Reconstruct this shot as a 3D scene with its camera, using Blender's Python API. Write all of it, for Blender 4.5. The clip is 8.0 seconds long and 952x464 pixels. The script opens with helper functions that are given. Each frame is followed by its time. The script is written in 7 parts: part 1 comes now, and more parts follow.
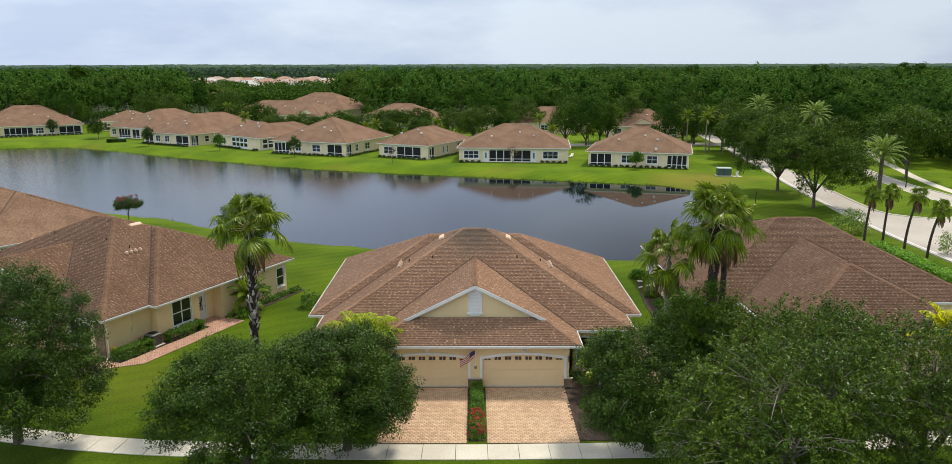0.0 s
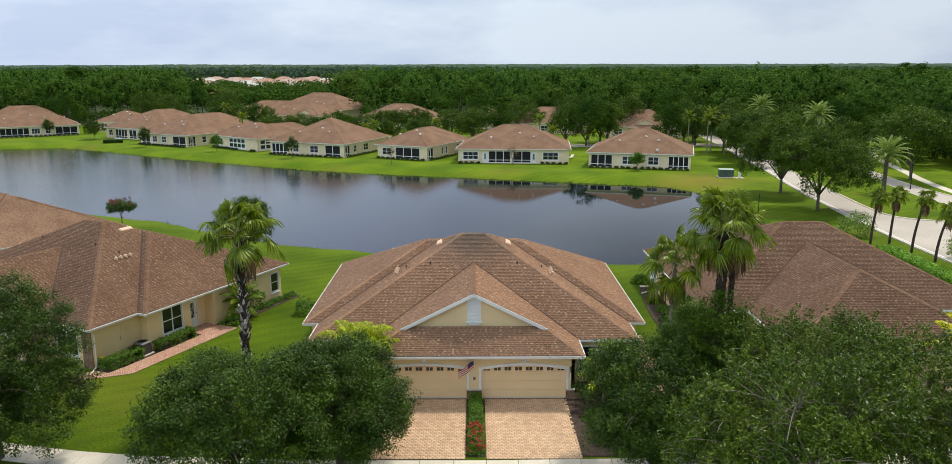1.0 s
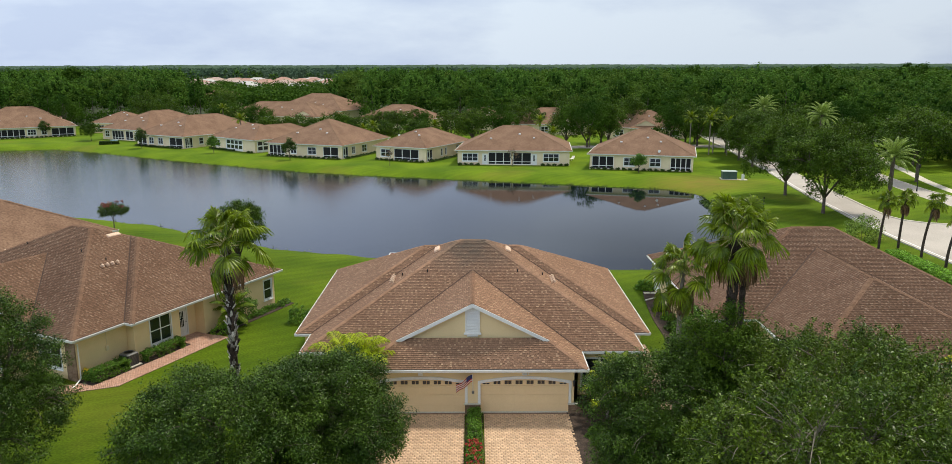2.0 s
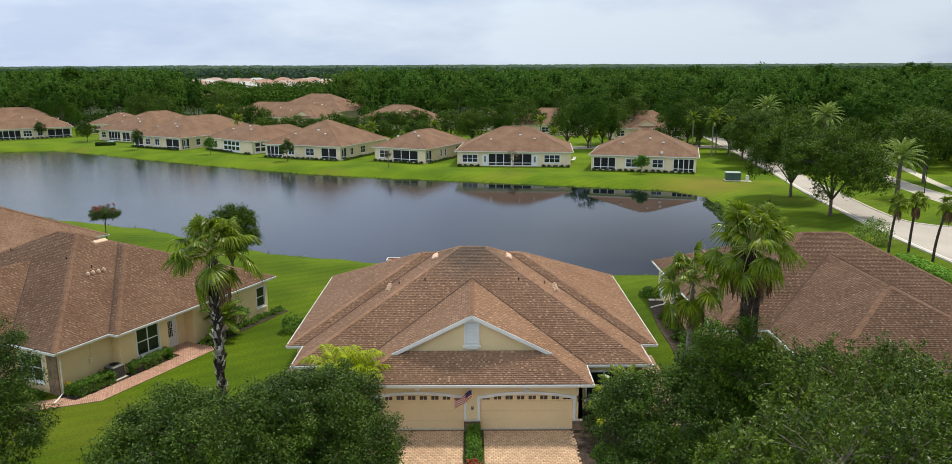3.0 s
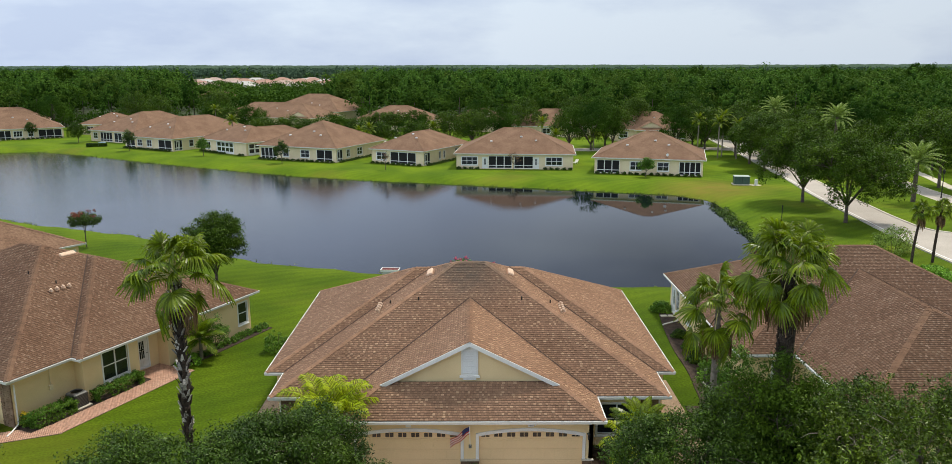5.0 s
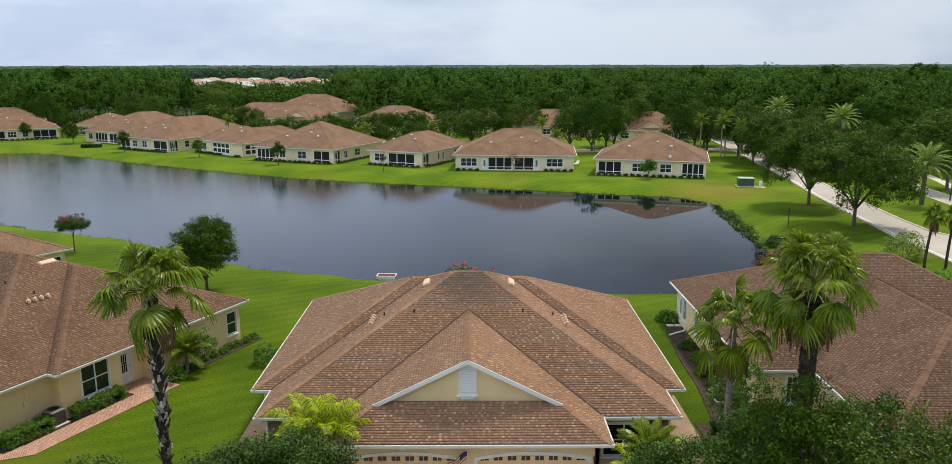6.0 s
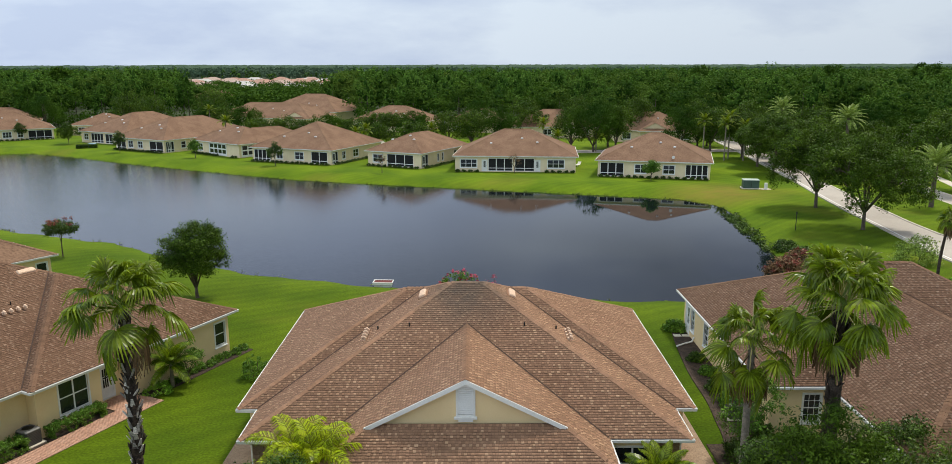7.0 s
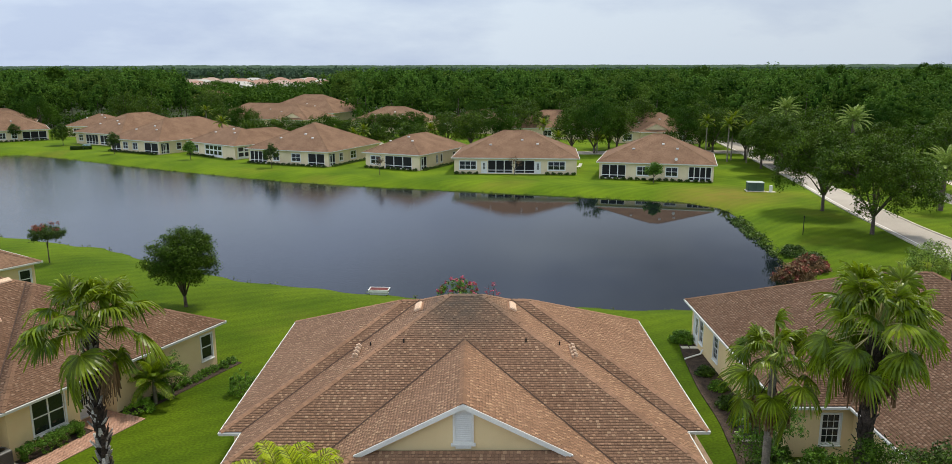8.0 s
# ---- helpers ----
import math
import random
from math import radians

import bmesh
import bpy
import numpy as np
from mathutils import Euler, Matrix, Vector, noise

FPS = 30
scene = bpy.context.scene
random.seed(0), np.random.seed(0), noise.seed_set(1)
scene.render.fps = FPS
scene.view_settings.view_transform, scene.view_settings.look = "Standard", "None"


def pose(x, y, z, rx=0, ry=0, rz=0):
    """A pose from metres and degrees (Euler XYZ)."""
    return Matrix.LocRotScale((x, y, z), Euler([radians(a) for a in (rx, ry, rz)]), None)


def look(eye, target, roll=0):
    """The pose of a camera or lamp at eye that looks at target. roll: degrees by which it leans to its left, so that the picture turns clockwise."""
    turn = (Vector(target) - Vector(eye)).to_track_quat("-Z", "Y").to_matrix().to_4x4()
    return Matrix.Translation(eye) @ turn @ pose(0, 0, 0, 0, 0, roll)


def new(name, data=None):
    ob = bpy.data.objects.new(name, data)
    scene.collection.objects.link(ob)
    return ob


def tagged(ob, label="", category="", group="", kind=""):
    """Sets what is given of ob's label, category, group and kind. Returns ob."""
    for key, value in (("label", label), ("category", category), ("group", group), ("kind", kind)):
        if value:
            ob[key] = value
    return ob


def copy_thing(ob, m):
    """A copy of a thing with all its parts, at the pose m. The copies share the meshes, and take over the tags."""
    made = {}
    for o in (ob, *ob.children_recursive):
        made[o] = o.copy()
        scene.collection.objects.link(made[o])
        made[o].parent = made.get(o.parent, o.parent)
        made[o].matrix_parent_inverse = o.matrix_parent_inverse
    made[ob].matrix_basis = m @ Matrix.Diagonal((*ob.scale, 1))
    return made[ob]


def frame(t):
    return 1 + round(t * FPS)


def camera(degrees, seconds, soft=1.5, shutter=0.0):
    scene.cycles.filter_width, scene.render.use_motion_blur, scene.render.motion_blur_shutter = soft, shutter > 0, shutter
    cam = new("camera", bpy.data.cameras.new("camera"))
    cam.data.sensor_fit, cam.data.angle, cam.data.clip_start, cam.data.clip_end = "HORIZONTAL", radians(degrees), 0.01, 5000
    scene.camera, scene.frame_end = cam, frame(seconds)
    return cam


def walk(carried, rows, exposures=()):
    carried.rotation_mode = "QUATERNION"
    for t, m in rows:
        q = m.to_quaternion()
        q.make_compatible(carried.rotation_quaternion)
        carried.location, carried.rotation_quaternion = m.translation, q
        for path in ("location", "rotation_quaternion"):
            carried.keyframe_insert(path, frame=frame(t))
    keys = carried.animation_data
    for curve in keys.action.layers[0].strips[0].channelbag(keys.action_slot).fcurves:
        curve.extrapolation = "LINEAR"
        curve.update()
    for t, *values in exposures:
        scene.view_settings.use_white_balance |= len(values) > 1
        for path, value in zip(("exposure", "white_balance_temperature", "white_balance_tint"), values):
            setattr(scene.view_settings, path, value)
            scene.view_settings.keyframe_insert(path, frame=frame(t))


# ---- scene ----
cam = camera(64.0, 8.0, soft=0.5)


PATH = [
    (0, (0.639, -0.401, 19.24), (0.644, 1.552, 18.812), -0.1),
    (0.5, (0.681, 0.352, 19.259), (0.686, 2.306, 18.832), -0.1),
    (1, (0.692, 1.164, 19.277), (0.698, 3.117, 18.849), -0.1),
    (1.5, (0.732, 2.097, 19.277), (0.738, 4.051, 18.85), -0.1),
    (3, (0.838, 5.098, 19.269), (0.843, 7.052, 18.842), -0.2),
    (3.5, (0.846, 6.214, 19.223), (0.851, 8.167, 18.796), -0.1),
    (4, (0.866, 7.289, 19.182), (0.872, 9.243, 18.755), -0.1),
    (4.5, (0.889, 8.382, 19.158), (0.894, 10.335, 18.732), -0.1),
    (6, (0.983, 11.813, 19.108), (0.989, 13.767, 18.682), -0.1),
    (6.5, (1.019, 12.979, 19.099), (1.024, 14.933, 18.673), -0.1),
    (7, (1.072, 14.118, 19.107), (1.077, 16.072, 18.68), -0.1),
    (7.5, (1.102, 15.322, 19.091), (1.108, 17.276, 18.665), -0.1),
    (8, (1.128, 16.464, 19.094), (1.134, 18.418, 18.668), -0.1),
]
walk(cam, [(t, look(eye, target, roll)) for t, eye, target, roll in PATH], exposures=((0, 0.05), (4, 0.04), (6.5, 0.0), (7, 0.0), (8, -0.04)))

# ---- daylight: bright overcast with a veiled high sun beyond the pond ----
SUN = Vector((0.38, 0.44, 1.0)).normalized()
world = bpy.data.worlds.new("overcast_sky")
scene.world = world
world.use_nodes = True
wn, wl = world.node_tree.nodes, world.node_tree.links
wn.clear()
w_out = wn.new("ShaderNodeOutputWorld")
w_bg = wn.new("ShaderNodeBackground")
w_sky = wn.new("ShaderNodeTexSky")
w_sky.sky_type = "NISHITA"
w_sky.sun_disc = False
w_sky.sun_elevation = math.asin(SUN.z)
w_sky.sun_rotation = math.atan2(SUN.x, SUN.y)
w_sky.dust_density = 3.0
w_dim = wn.new("ShaderNodeMixRGB")
w_dim.blend_type = "MULTIPLY"
w_dim.inputs[0].default_value = 1.0
w_dim.inputs[2].default_value = (0.10, 0.10, 0.10, 1)
w_tex = wn.new("ShaderNodeTexCoord")
w_map = wn.new("ShaderNodeMapping")
w_map.inputs["Scale"].default_value = (1.0, 1.0, 3.2)
w_map.inputs["Location"].default_value = (0.35, 0.2, 0.1)
w_noise = wn.new("ShaderNodeTexNoise")
w_noise.inputs["Scale"].default_value = 2.6
w_noise.inputs["Detail"].default_value = 7.0
w_noise.inputs["Roughness"].default_value = 0.55
w_ramp = wn.new("ShaderNodeValToRGB")
w_ramp.color_ramp.elements[0].position = 0.40
w_ramp.color_ramp.elements[0].color = (0.54, 0.645, 0.85, 1)
w_ramp.color_ramp.elements[1].position = 0.60
w_ramp.color_ramp.elements[1].color = (0.76, 0.87, 1.0, 1)
w_mix = wn.new("ShaderNodeMixRGB")
w_mix.inputs[0].default_value = 0.86
wl.new(w_tex.outputs["Generated"], w_map.inputs[0])
wl.new(w_map.outputs[0], w_noise.inputs["Vector"])
wl.new(w_noise.outputs["Fac"], w_ramp.inputs[0])
wl.new(w_sky.outputs[0], w_dim.inputs[1])
wl.new(w_dim.outputs[0], w_mix.inputs[1])
wl.new(w_ramp.outputs[0], w_mix.inputs[2])
w_xyz = wn.new("ShaderNodeSeparateXYZ")
w_rise = wn.new("ShaderNodeMapRange")
w_rise.inputs["From Min"].default_value, w_rise.inputs["From Max"].default_value = 0.36, 0.85
w_rise.inputs["To Min"].default_value, w_rise.inputs["To Max"].default_value = 1.0, 1.25
wl.new(w_tex.outputs["Generated"], w_xyz.inputs[0])
wl.new(w_xyz.outputs["Z"], w_rise.inputs["Value"])
w_side, w_pow = wn.new("ShaderNodeMapRange"), wn.new("ShaderNodeMath")  # the cloud is a little thinner to the west
w_side.inputs["From Min"].default_value, w_side.inputs["From Max"].default_value = -0.6, 0.6
w_side.inputs["To Min"].default_value, w_side.inputs["To Max"].default_value = 1.14, 0.86
w_pow.operation = "MULTIPLY"
wl.new(w_xyz.outputs["X"], w_side.inputs["Value"])
wl.new(w_rise.outputs[0], w_pow.inputs[0])
wl.new(w_side.outputs[0], w_pow.inputs[1])
w_back, w_pow2 = wn.new("ShaderNodeMapRange"), wn.new("ShaderNodeMath")  # unseen sky behind the camera, raised to brighten the house fronts
w_back.inputs["From Min"].default_value, w_back.inputs["From Max"].default_value = -0.7, 0.2
w_back.inputs["To Min"].default_value, w_back.inputs["To Max"].default_value = 1.40, 1.0
w_pow2.operation = "MULTIPLY"
wl.new(w_xyz.outputs["Y"], w_back.inputs["Value"])
wl.new(w_pow.outputs[0], w_pow2.inputs[0])
wl.new(w_back.outputs[0], w_pow2.inputs[1])
w_grade, w_high, w_grade_mix, w_pow3 = wn.new("ShaderNodeMapRange"), wn.new("ShaderNodeMapRange"), wn.new("ShaderNodeMix"), wn.new("ShaderNodeMath")  # unseen upper sky, brightened west and dimmed east to grade the pond's reflection
w_grade.inputs["From Min"].default_value, w_grade.inputs["From Max"].default_value = -0.15, 0.24
w_grade.inputs["To Min"].default_value, w_grade.inputs["To Max"].default_value = 1.20, 0.60
w_high.inputs["From Min"].default_value, w_high.inputs["From Max"].default_value = 0.15, 0.25
w_grade_mix.inputs[2].default_value = 1.0
w_pow3.operation = "MULTIPLY"
wl.new(w_xyz.outputs["X"], w_grade.inputs["Value"])
wl.new(w_xyz.outputs["Z"], w_high.inputs["Value"])
wl.new(w_high.outputs[0], w_grade_mix.inputs[0])
w_puff, w_soft, w_grade_mul = wn.new("ShaderNodeTexNoise"), wn.new("ShaderNodeMapRange"), wn.new("ShaderNodeMath")
w_puff.inputs["Scale"].default_value, w_puff.inputs["Detail"].default_value = 2.2, 5.0
w_soft.inputs["From Min"].default_value, w_soft.inputs["From Max"].default_value = 0.36, 0.64
w_soft.inputs["To Min"].default_value, w_soft.inputs["To Max"].default_value = 0.72, 1.24
w_grade_mul.operation = "MULTIPLY"
wl.new(w_map.outputs[0], w_puff.inputs["Vector"])
wl.new(w_puff.outputs["Fac"], w_soft.inputs["Value"])
wl.new(w_grade.outputs[0], w_grade_mul.inputs[0])
wl.new(w_soft.outputs[0], w_grade_mul.inputs[1])
wl.new(w_grade_mul.outputs[0], w_grade_mix.inputs[3])
wl.new(w_pow2.outputs[0], w_pow3.inputs[0])
wl.new(w_grade_mix.outputs[0], w_pow3.inputs[1])
wl.new(w_pow3.outputs[0], w_bg.inputs[1])
w_tint = wn.new("ShaderNodeValToRGB")  # white haze at the horizon, thinner blue-grey cloud above it, a bright deck overhead
w_tint.color_ramp.elements[0].position, w_tint.color_ramp.elements[1].position = 0.08, 0.75
w_tint.color_ramp.elements[0].color, w_tint.color_ramp.elements[1].color = (1, 1, 1, 1), (1.0, 0.92, 0.75, 1)
for w_pos, w_col in ((0.20, (0.95, 0.95, 1.0, 1)), (0.32, (0.98, 0.98, 1.0, 1)), (0.50, (0.95, 0.95, 0.95, 1))):
    w_tint.color_ramp.elements.new(w_pos).color = w_col
w_warm = wn.new("ShaderNodeMixRGB")
w_warm.blend_type = "MULTIPLY"
w_warm.inputs[0].default_value = 1.0
wl.new(w_xyz.outputs["Z"], w_tint.inputs[0])
wl.new(w_mix.outputs[0], w_warm.inputs[1])
wl.new(w_tint.outputs[0], w_warm.inputs[2])
wl.new(w_warm.outputs[0], w_bg.inputs[0])
wl.new(w_bg.outputs[0], w_out.inputs[0])

sun_data = bpy.data.lights.new("sun", "SUN")
sun_data.energy = 3.5
sun_data.angle = radians(8)
sun_data.color = (1.0, 0.94, 0.82)
sun = new("sun", sun_data)
sun.matrix_world = look(SUN * 300, (0, 0, 0))


# ---- small mesh tools ----
class Shape:
    """Collects corners and faces for one mesh."""

    def __init__(self):
        self.v, self.f, self.m = [], [], []

    def add(self, verts, faces, slot=0):
        n = len(self.v)
        self.v.extend(tuple(p) for p in verts)
        self.f.extend(tuple(i + n for i in q) for q in faces)
        self.m.extend([slot] * len(faces))
        return self

    def box(self, x0, x1, y0, y1, z0, z1, slot=0):
        c = [(x, y, z) for z in (z0, z1) for x, y in ((x0, y0), (x1, y0), (x1, y1), (x0, y1))]
        return self.add(c, [(3, 2, 1, 0), (4, 5, 6, 7), (0, 1, 5, 4), (1, 2, 6, 5), (2, 3, 7, 6), (3, 0, 4, 7)], slot)

    def soft_box(self, x0, x1, y0, y1, z0, z1, r=0.02, slot=0):
        """A box with its upright and top edges chamfered."""
        rings = []
        for z, k in ((z0, 0), (z1 - r, 0), (z1, r)):
            a, b, c, d = x0 + k, x1 - k, y0 + k, y1 - k
            rings.append([(a + r, c, z), (b - r, c, z), (b, c + r, z), (b, d - r, z), (b - r, d, z), (a + r, d, z), (a, d - r, z), (a, c + r, z)])
        return self.rings(rings, slot=slot)

    def rings(self, rings, caps=True, slot=0):
        n = len(rings[0])
        pts = [p for ring in rings for p in ring]
        faces = [(k * n + i, k * n + (i + 1) % n, (k + 1) * n + (i + 1) % n, (k + 1) * n + i) for k in range(len(rings) - 1) for i in range(n)]
        if caps:
            faces += [tuple(reversed(range(n))), tuple((len(rings) - 1) * n + i for i in range(n))]
        return self.add(pts, faces, slot)

    def tube(self, points, radii, n=6, caps=True, slot=0):
        pts = [Vector(p) for p in points]
        out = []
        for i, p in enumerate(pts):
            d = (pts[min(i + 1, len(pts) - 1)] - pts[max(i - 1, 0)]).normalized()
            side = d.cross(Vector((0, 0, 1))) if abs(d.z) < 0.95 else d.cross(Vector((1, 0, 0)))
            side.normalize()
            up = side.cross(d)
            r = radii[i] if hasattr(radii, "__len__") else radii
            out.append([p + side * (r * math.cos(math.tau * k / n)) + up * (r * math.sin(math.tau * k / n)) for k in range(n)])
        return self.rings(out, caps, slot)

    def mesh(self, name, smooth=False):
        me = bpy.data.meshes.new(name)
        me.from_pydata(self.v, [], self.f)
        if any(self.m):
            me.polygons.foreach_set("material_index", self.m)
        if smooth:
            me.polygons.foreach_set("use_smooth", [True] * len(self.f))
        return me


def array_mesh(name, verts, faces):
    """A mesh from numpy corners (n, 3) and faces (m, 3 or 4)."""
    me = bpy.data.meshes.new(name)
    k = faces.shape[1]
    me.vertices.add(len(verts))
    me.vertices.foreach_set("co", np.asarray(verts, dtype=np.float32).ravel())
    me.loops.add(faces.size)
    me.loops.foreach_set("vertex_index", faces.astype(np.int32).ravel())
    me.polygons.add(len(faces))
    me.polygons.foreach_set("loop_start", np.arange(0, faces.size, k, dtype=np.int32))
    me.update(calc_edges=True)
    return me


def thing(name, label, category, m=None, group="", kind=""):
    ob = new(name)
    ob.empty_display_size = 0.3
    if m is not None:
        ob.matrix_world = m
    return tagged(ob, label, category, group, kind)


def part(name, shape, material, parent, label="", at=None, smooth=False):
    """One mesh object under a thing or a part; shape is a Shape or a mesh to share."""
    me = shape.mesh(name, smooth) if isinstance(shape, Shape) else shape
    if not me.materials:
        for each in material if isinstance(material, (list, tuple)) else [material]:
            me.materials.append(each)
    ob = new(name, me)
    ob.parent = parent
    if at is not None:
        ob.matrix_local = at
    if label:
        ob["label"] = label
    return ob


def single(name, shape, material, label, category, m=None, group="", kind="", smooth=False):
    """A thing that is one plain mesh."""
    me = shape.mesh(name, smooth) if isinstance(shape, Shape) else shape
    for each in material if isinstance(material, (list, tuple)) else [material]:
        me.materials.append(each)
    ob = new(name, me)
    if m is not None:
        ob.matrix_world = m
    return tagged(ob, label, category, group, kind)


# ---- materials ----
def surface(name, a, b, scale=1.0, rough=0.8, fine=30.0, grain=0.25, bump=0.3, spread=0.0, tone=None, metallic=0.0, spec=0.4, deep=0.02, pieces=True):
    """Two colours mixed by a broad noise, darkened and raised by a fine one; spread varies piece by piece, tone is the pieces' second colour."""
    mt = bpy.data.materials.new(name)
    mt.use_nodes = True
    nd, ln = mt.node_tree.nodes, mt.node_tree.links
    bsdf = nd["Principled BSDF"]
    tc = nd.new("ShaderNodeTexCoord")
    n1, n2 = nd.new("ShaderNodeTexNoise"), nd.new("ShaderNodeTexNoise")
    for n, s, d in ((n1, scale, 5.0), (n2, fine, 4.0)):
        n.inputs["Scale"].default_value, n.inputs["Detail"].default_value = s, d
        ln.new(tc.outputs["Object"], n.inputs["Vector"])
    r1 = nd.new("ShaderNodeValToRGB")
    r1.color_ramp.elements[0].position, r1.color_ramp.elements[1].position = 0.35, 0.65
    r1.color_ramp.elements[0].color, r1.color_ramp.elements[1].color = (*a, 1), (*b, 1)
    ln.new(n1.outputs["Fac"], r1.inputs[0])
    col = r1.outputs[0]
    if spread or tone:
        rnd = nd.new("ShaderNodeNewGeometry").outputs["Random Per Island"] if pieces else nd.new("ShaderNodeObjectInfo").outputs["Random"]
        if tone:
            rp = nd.new("ShaderNodeValToRGB")
            rp.color_ramp.elements[0].position, rp.color_ramp.elements[1].position = 0.55, 0.95
            mx = nd.new("ShaderNodeMixRGB")
            ln.new(rnd, rp.inputs[0])
            ln.new(rp.outputs[0], mx.inputs[0])
            ln.new(col, mx.inputs[1])
            mx.inputs[2].default_value = (*tone, 1)
            col = mx.outputs[0]
        hv = nd.new("ShaderNodeHueSaturation")
        mr = nd.new("ShaderNodeMapRange")
        mr.inputs["To Min"].default_value, mr.inputs["To Max"].default_value = 1 - spread, 1 + spread
        wob = nd.new("ShaderNodeMath")
        wob.operation = "MULTIPLY_ADD"
        wob.inputs[1].default_value, wob.inputs[2].default_value = 7.13, 0.0
        fr = nd.new("ShaderNodeMath")
        fr.operation = "FRACT"
        ln.new(rnd, wob.inputs[0])
        ln.new(wob.outputs[0], fr.inputs[0])
        ln.new(fr.outputs[0], mr.inputs["Value"])
        ln.new(mr.outputs[0], hv.inputs["Value"])
        ln.new(col, hv.inputs["Color"])
        col = hv.outputs[0]
    if grain:
        mg = nd.new("ShaderNodeMapRange")
        mg.inputs["From Min"].default_value, mg.inputs["From Max"].default_value = 0.3, 0.7
        mg.inputs["To Min"].default_value, mg.inputs["To Max"].default_value = 1 - grain, 1 + grain
        h2 = nd.new("ShaderNodeHueSaturation")
        ln.new(n2.outputs["Fac"], mg.inputs["Value"])
        ln.new(mg.outputs[0], h2.inputs["Value"])
        ln.new(col, h2.inputs["Color"])
        col = h2.outputs[0]
    ln.new(col, bsdf.inputs["Base Color"])
    if bump:
        bp = nd.new("ShaderNodeBump")
        bp.inputs["Strength"].default_value, bp.inputs["Distance"].default_value = bump, deep
        ln.new(n2.outputs["Fac"], bp.inputs["Height"])
        ln.new(bp.outputs[0], bsdf.inputs["Normal"])
    bsdf.inputs["Roughness"].default_value = rough
    bsdf.inputs["Metallic"].default_value = metallic
    bsdf.inputs["Specular IOR Level"].default_value = spec
    return mt


def foliage(name, a, b, spread=0.58, rough=0.5, through_light=0.2, scale=0.5, spec=0.22):
    """Leaves: varied leaf by leaf, glossy above, letting some light through."""
    mt = surface(name, a, b, scale=scale, rough=rough, fine=9.0, grain=0.2, bump=0.0, spread=spread, spec=spec)
    nd, ln = mt.node_tree.nodes, mt.node_tree.links
    bsdf, out = nd["Principled BSDF"], nd["Material Output"]
    tr, mx = nd.new("ShaderNodeBsdfTranslucent"), nd.new("ShaderNodeMixShader")
    mx.inputs[0].default_value = through_light
    ln.new(bsdf.inputs["Base Color"].links[0].from_socket, tr.inputs["Color"])
    ln.new(bsdf.outputs[0], mx.inputs[1])
    ln.new(tr.outputs[0], mx.inputs[2])
    ln.new(mx.outputs[0], out.inputs["Surface"])
    return mt


SHINGLE = surface("roof_shingle", (0.322, 0.184, 0.115), (0.376, 0.223, 0.143), scale=0.35, rough=0.95, fine=26, grain=0.14, bump=0.4, spread=0.14, tone=(0.470, 0.298, 0.187), spec=0.15)
ROOF_FAR = surface("far_roof_shingle", (0.167, 0.098, 0.062), (0.221, 0.134, 0.086), scale=0.45, rough=0.95, fine=5.0, grain=0.28, bump=0.5, spec=0.2, deep=0.05)
ROOF_WHITE = surface("white_metal_roof", (0.440, 0.424, 0.388), (0.528, 0.512, 0.473), scale=0.02, rough=0.8, fine=1.0, grain=0.1, bump=0.0)
ROOF_TERRA = surface("terracotta_roof_tile", (0.34, 0.19, 0.14), (0.42, 0.26, 0.20), scale=0.02, rough=0.9, fine=1.0, grain=0.2, bump=0.0)
ROOF_TILE = surface("pale_roof_tile", (0.36, 0.25, 0.20), (0.46, 0.36, 0.31), scale=0.02, rough=0.9, fine=1.0, grain=0.2, bump=0.0)
SHINGLE_BAND = surface("shingle_shadow_band", (0.266, 0.153, 0.098), (0.314, 0.185, 0.120), scale=0.35, rough=0.95, fine=26, grain=0.14, bump=0.4, spread=0.12, spec=0.12)
# darker, greyer shingles for the two neighbouring roofs
SHINGLE_DARKER_BAND = surface("darker_shingle_band", (0.165, 0.095, 0.061), (0.205, 0.122, 0.079), scale=0.35, rough=0.95, fine=26, grain=0.16, bump=0.4, spread=0.14, spec=0.12)
SHINGLE_DARKER = surface("darker_roof_shingle", (0.210, 0.121, 0.079), (0.252, 0.151, 0.100), scale=0.35, rough=0.95, fine=26, grain=0.16, bump=0.4, spread=0.16, tone=(0.300, 0.196, 0.135), spec=0.15)
# butt edges: dark granules, with the gap shade under tabs put into the colour
SHINGLE_BUTT_SHADE = surface("shaded_butt_edge", (0.075, 0.045, 0.032), (0.105, 0.064, 0.045), scale=2.0, rough=0.95)
DECK = surface("roof_underlay", (0.062, 0.036, 0.026), (0.090, 0.054, 0.039), scale=2.0, rough=0.95)
STUCCO = surface("cream_stucco", (0.780, 0.600, 0.339), (0.830, 0.650, 0.377), scale=0.7, rough=0.9, fine=45, grain=0.06, bump=0.25, spec=0.2)
STUCCO_TAN = surface("pale_stucco", (0.74, 0.61, 0.41), (0.80, 0.68, 0.465), scale=0.7, rough=0.9, fine=45, grain=0.06, bump=0.25, spec=0.2)
DOOR_CREAM = surface("cream_steel_door", (0.810, 0.600, 0.339), (0.840, 0.630, 0.363), scale=0.8, rough=0.55, fine=20, grain=0.04, bump=0.05)
WHITE = surface("white_paint", (0.74, 0.74, 0.72), (0.80, 0.80, 0.78), scale=1.5, rough=0.6, fine=25, grain=0.06, bump=0.05)
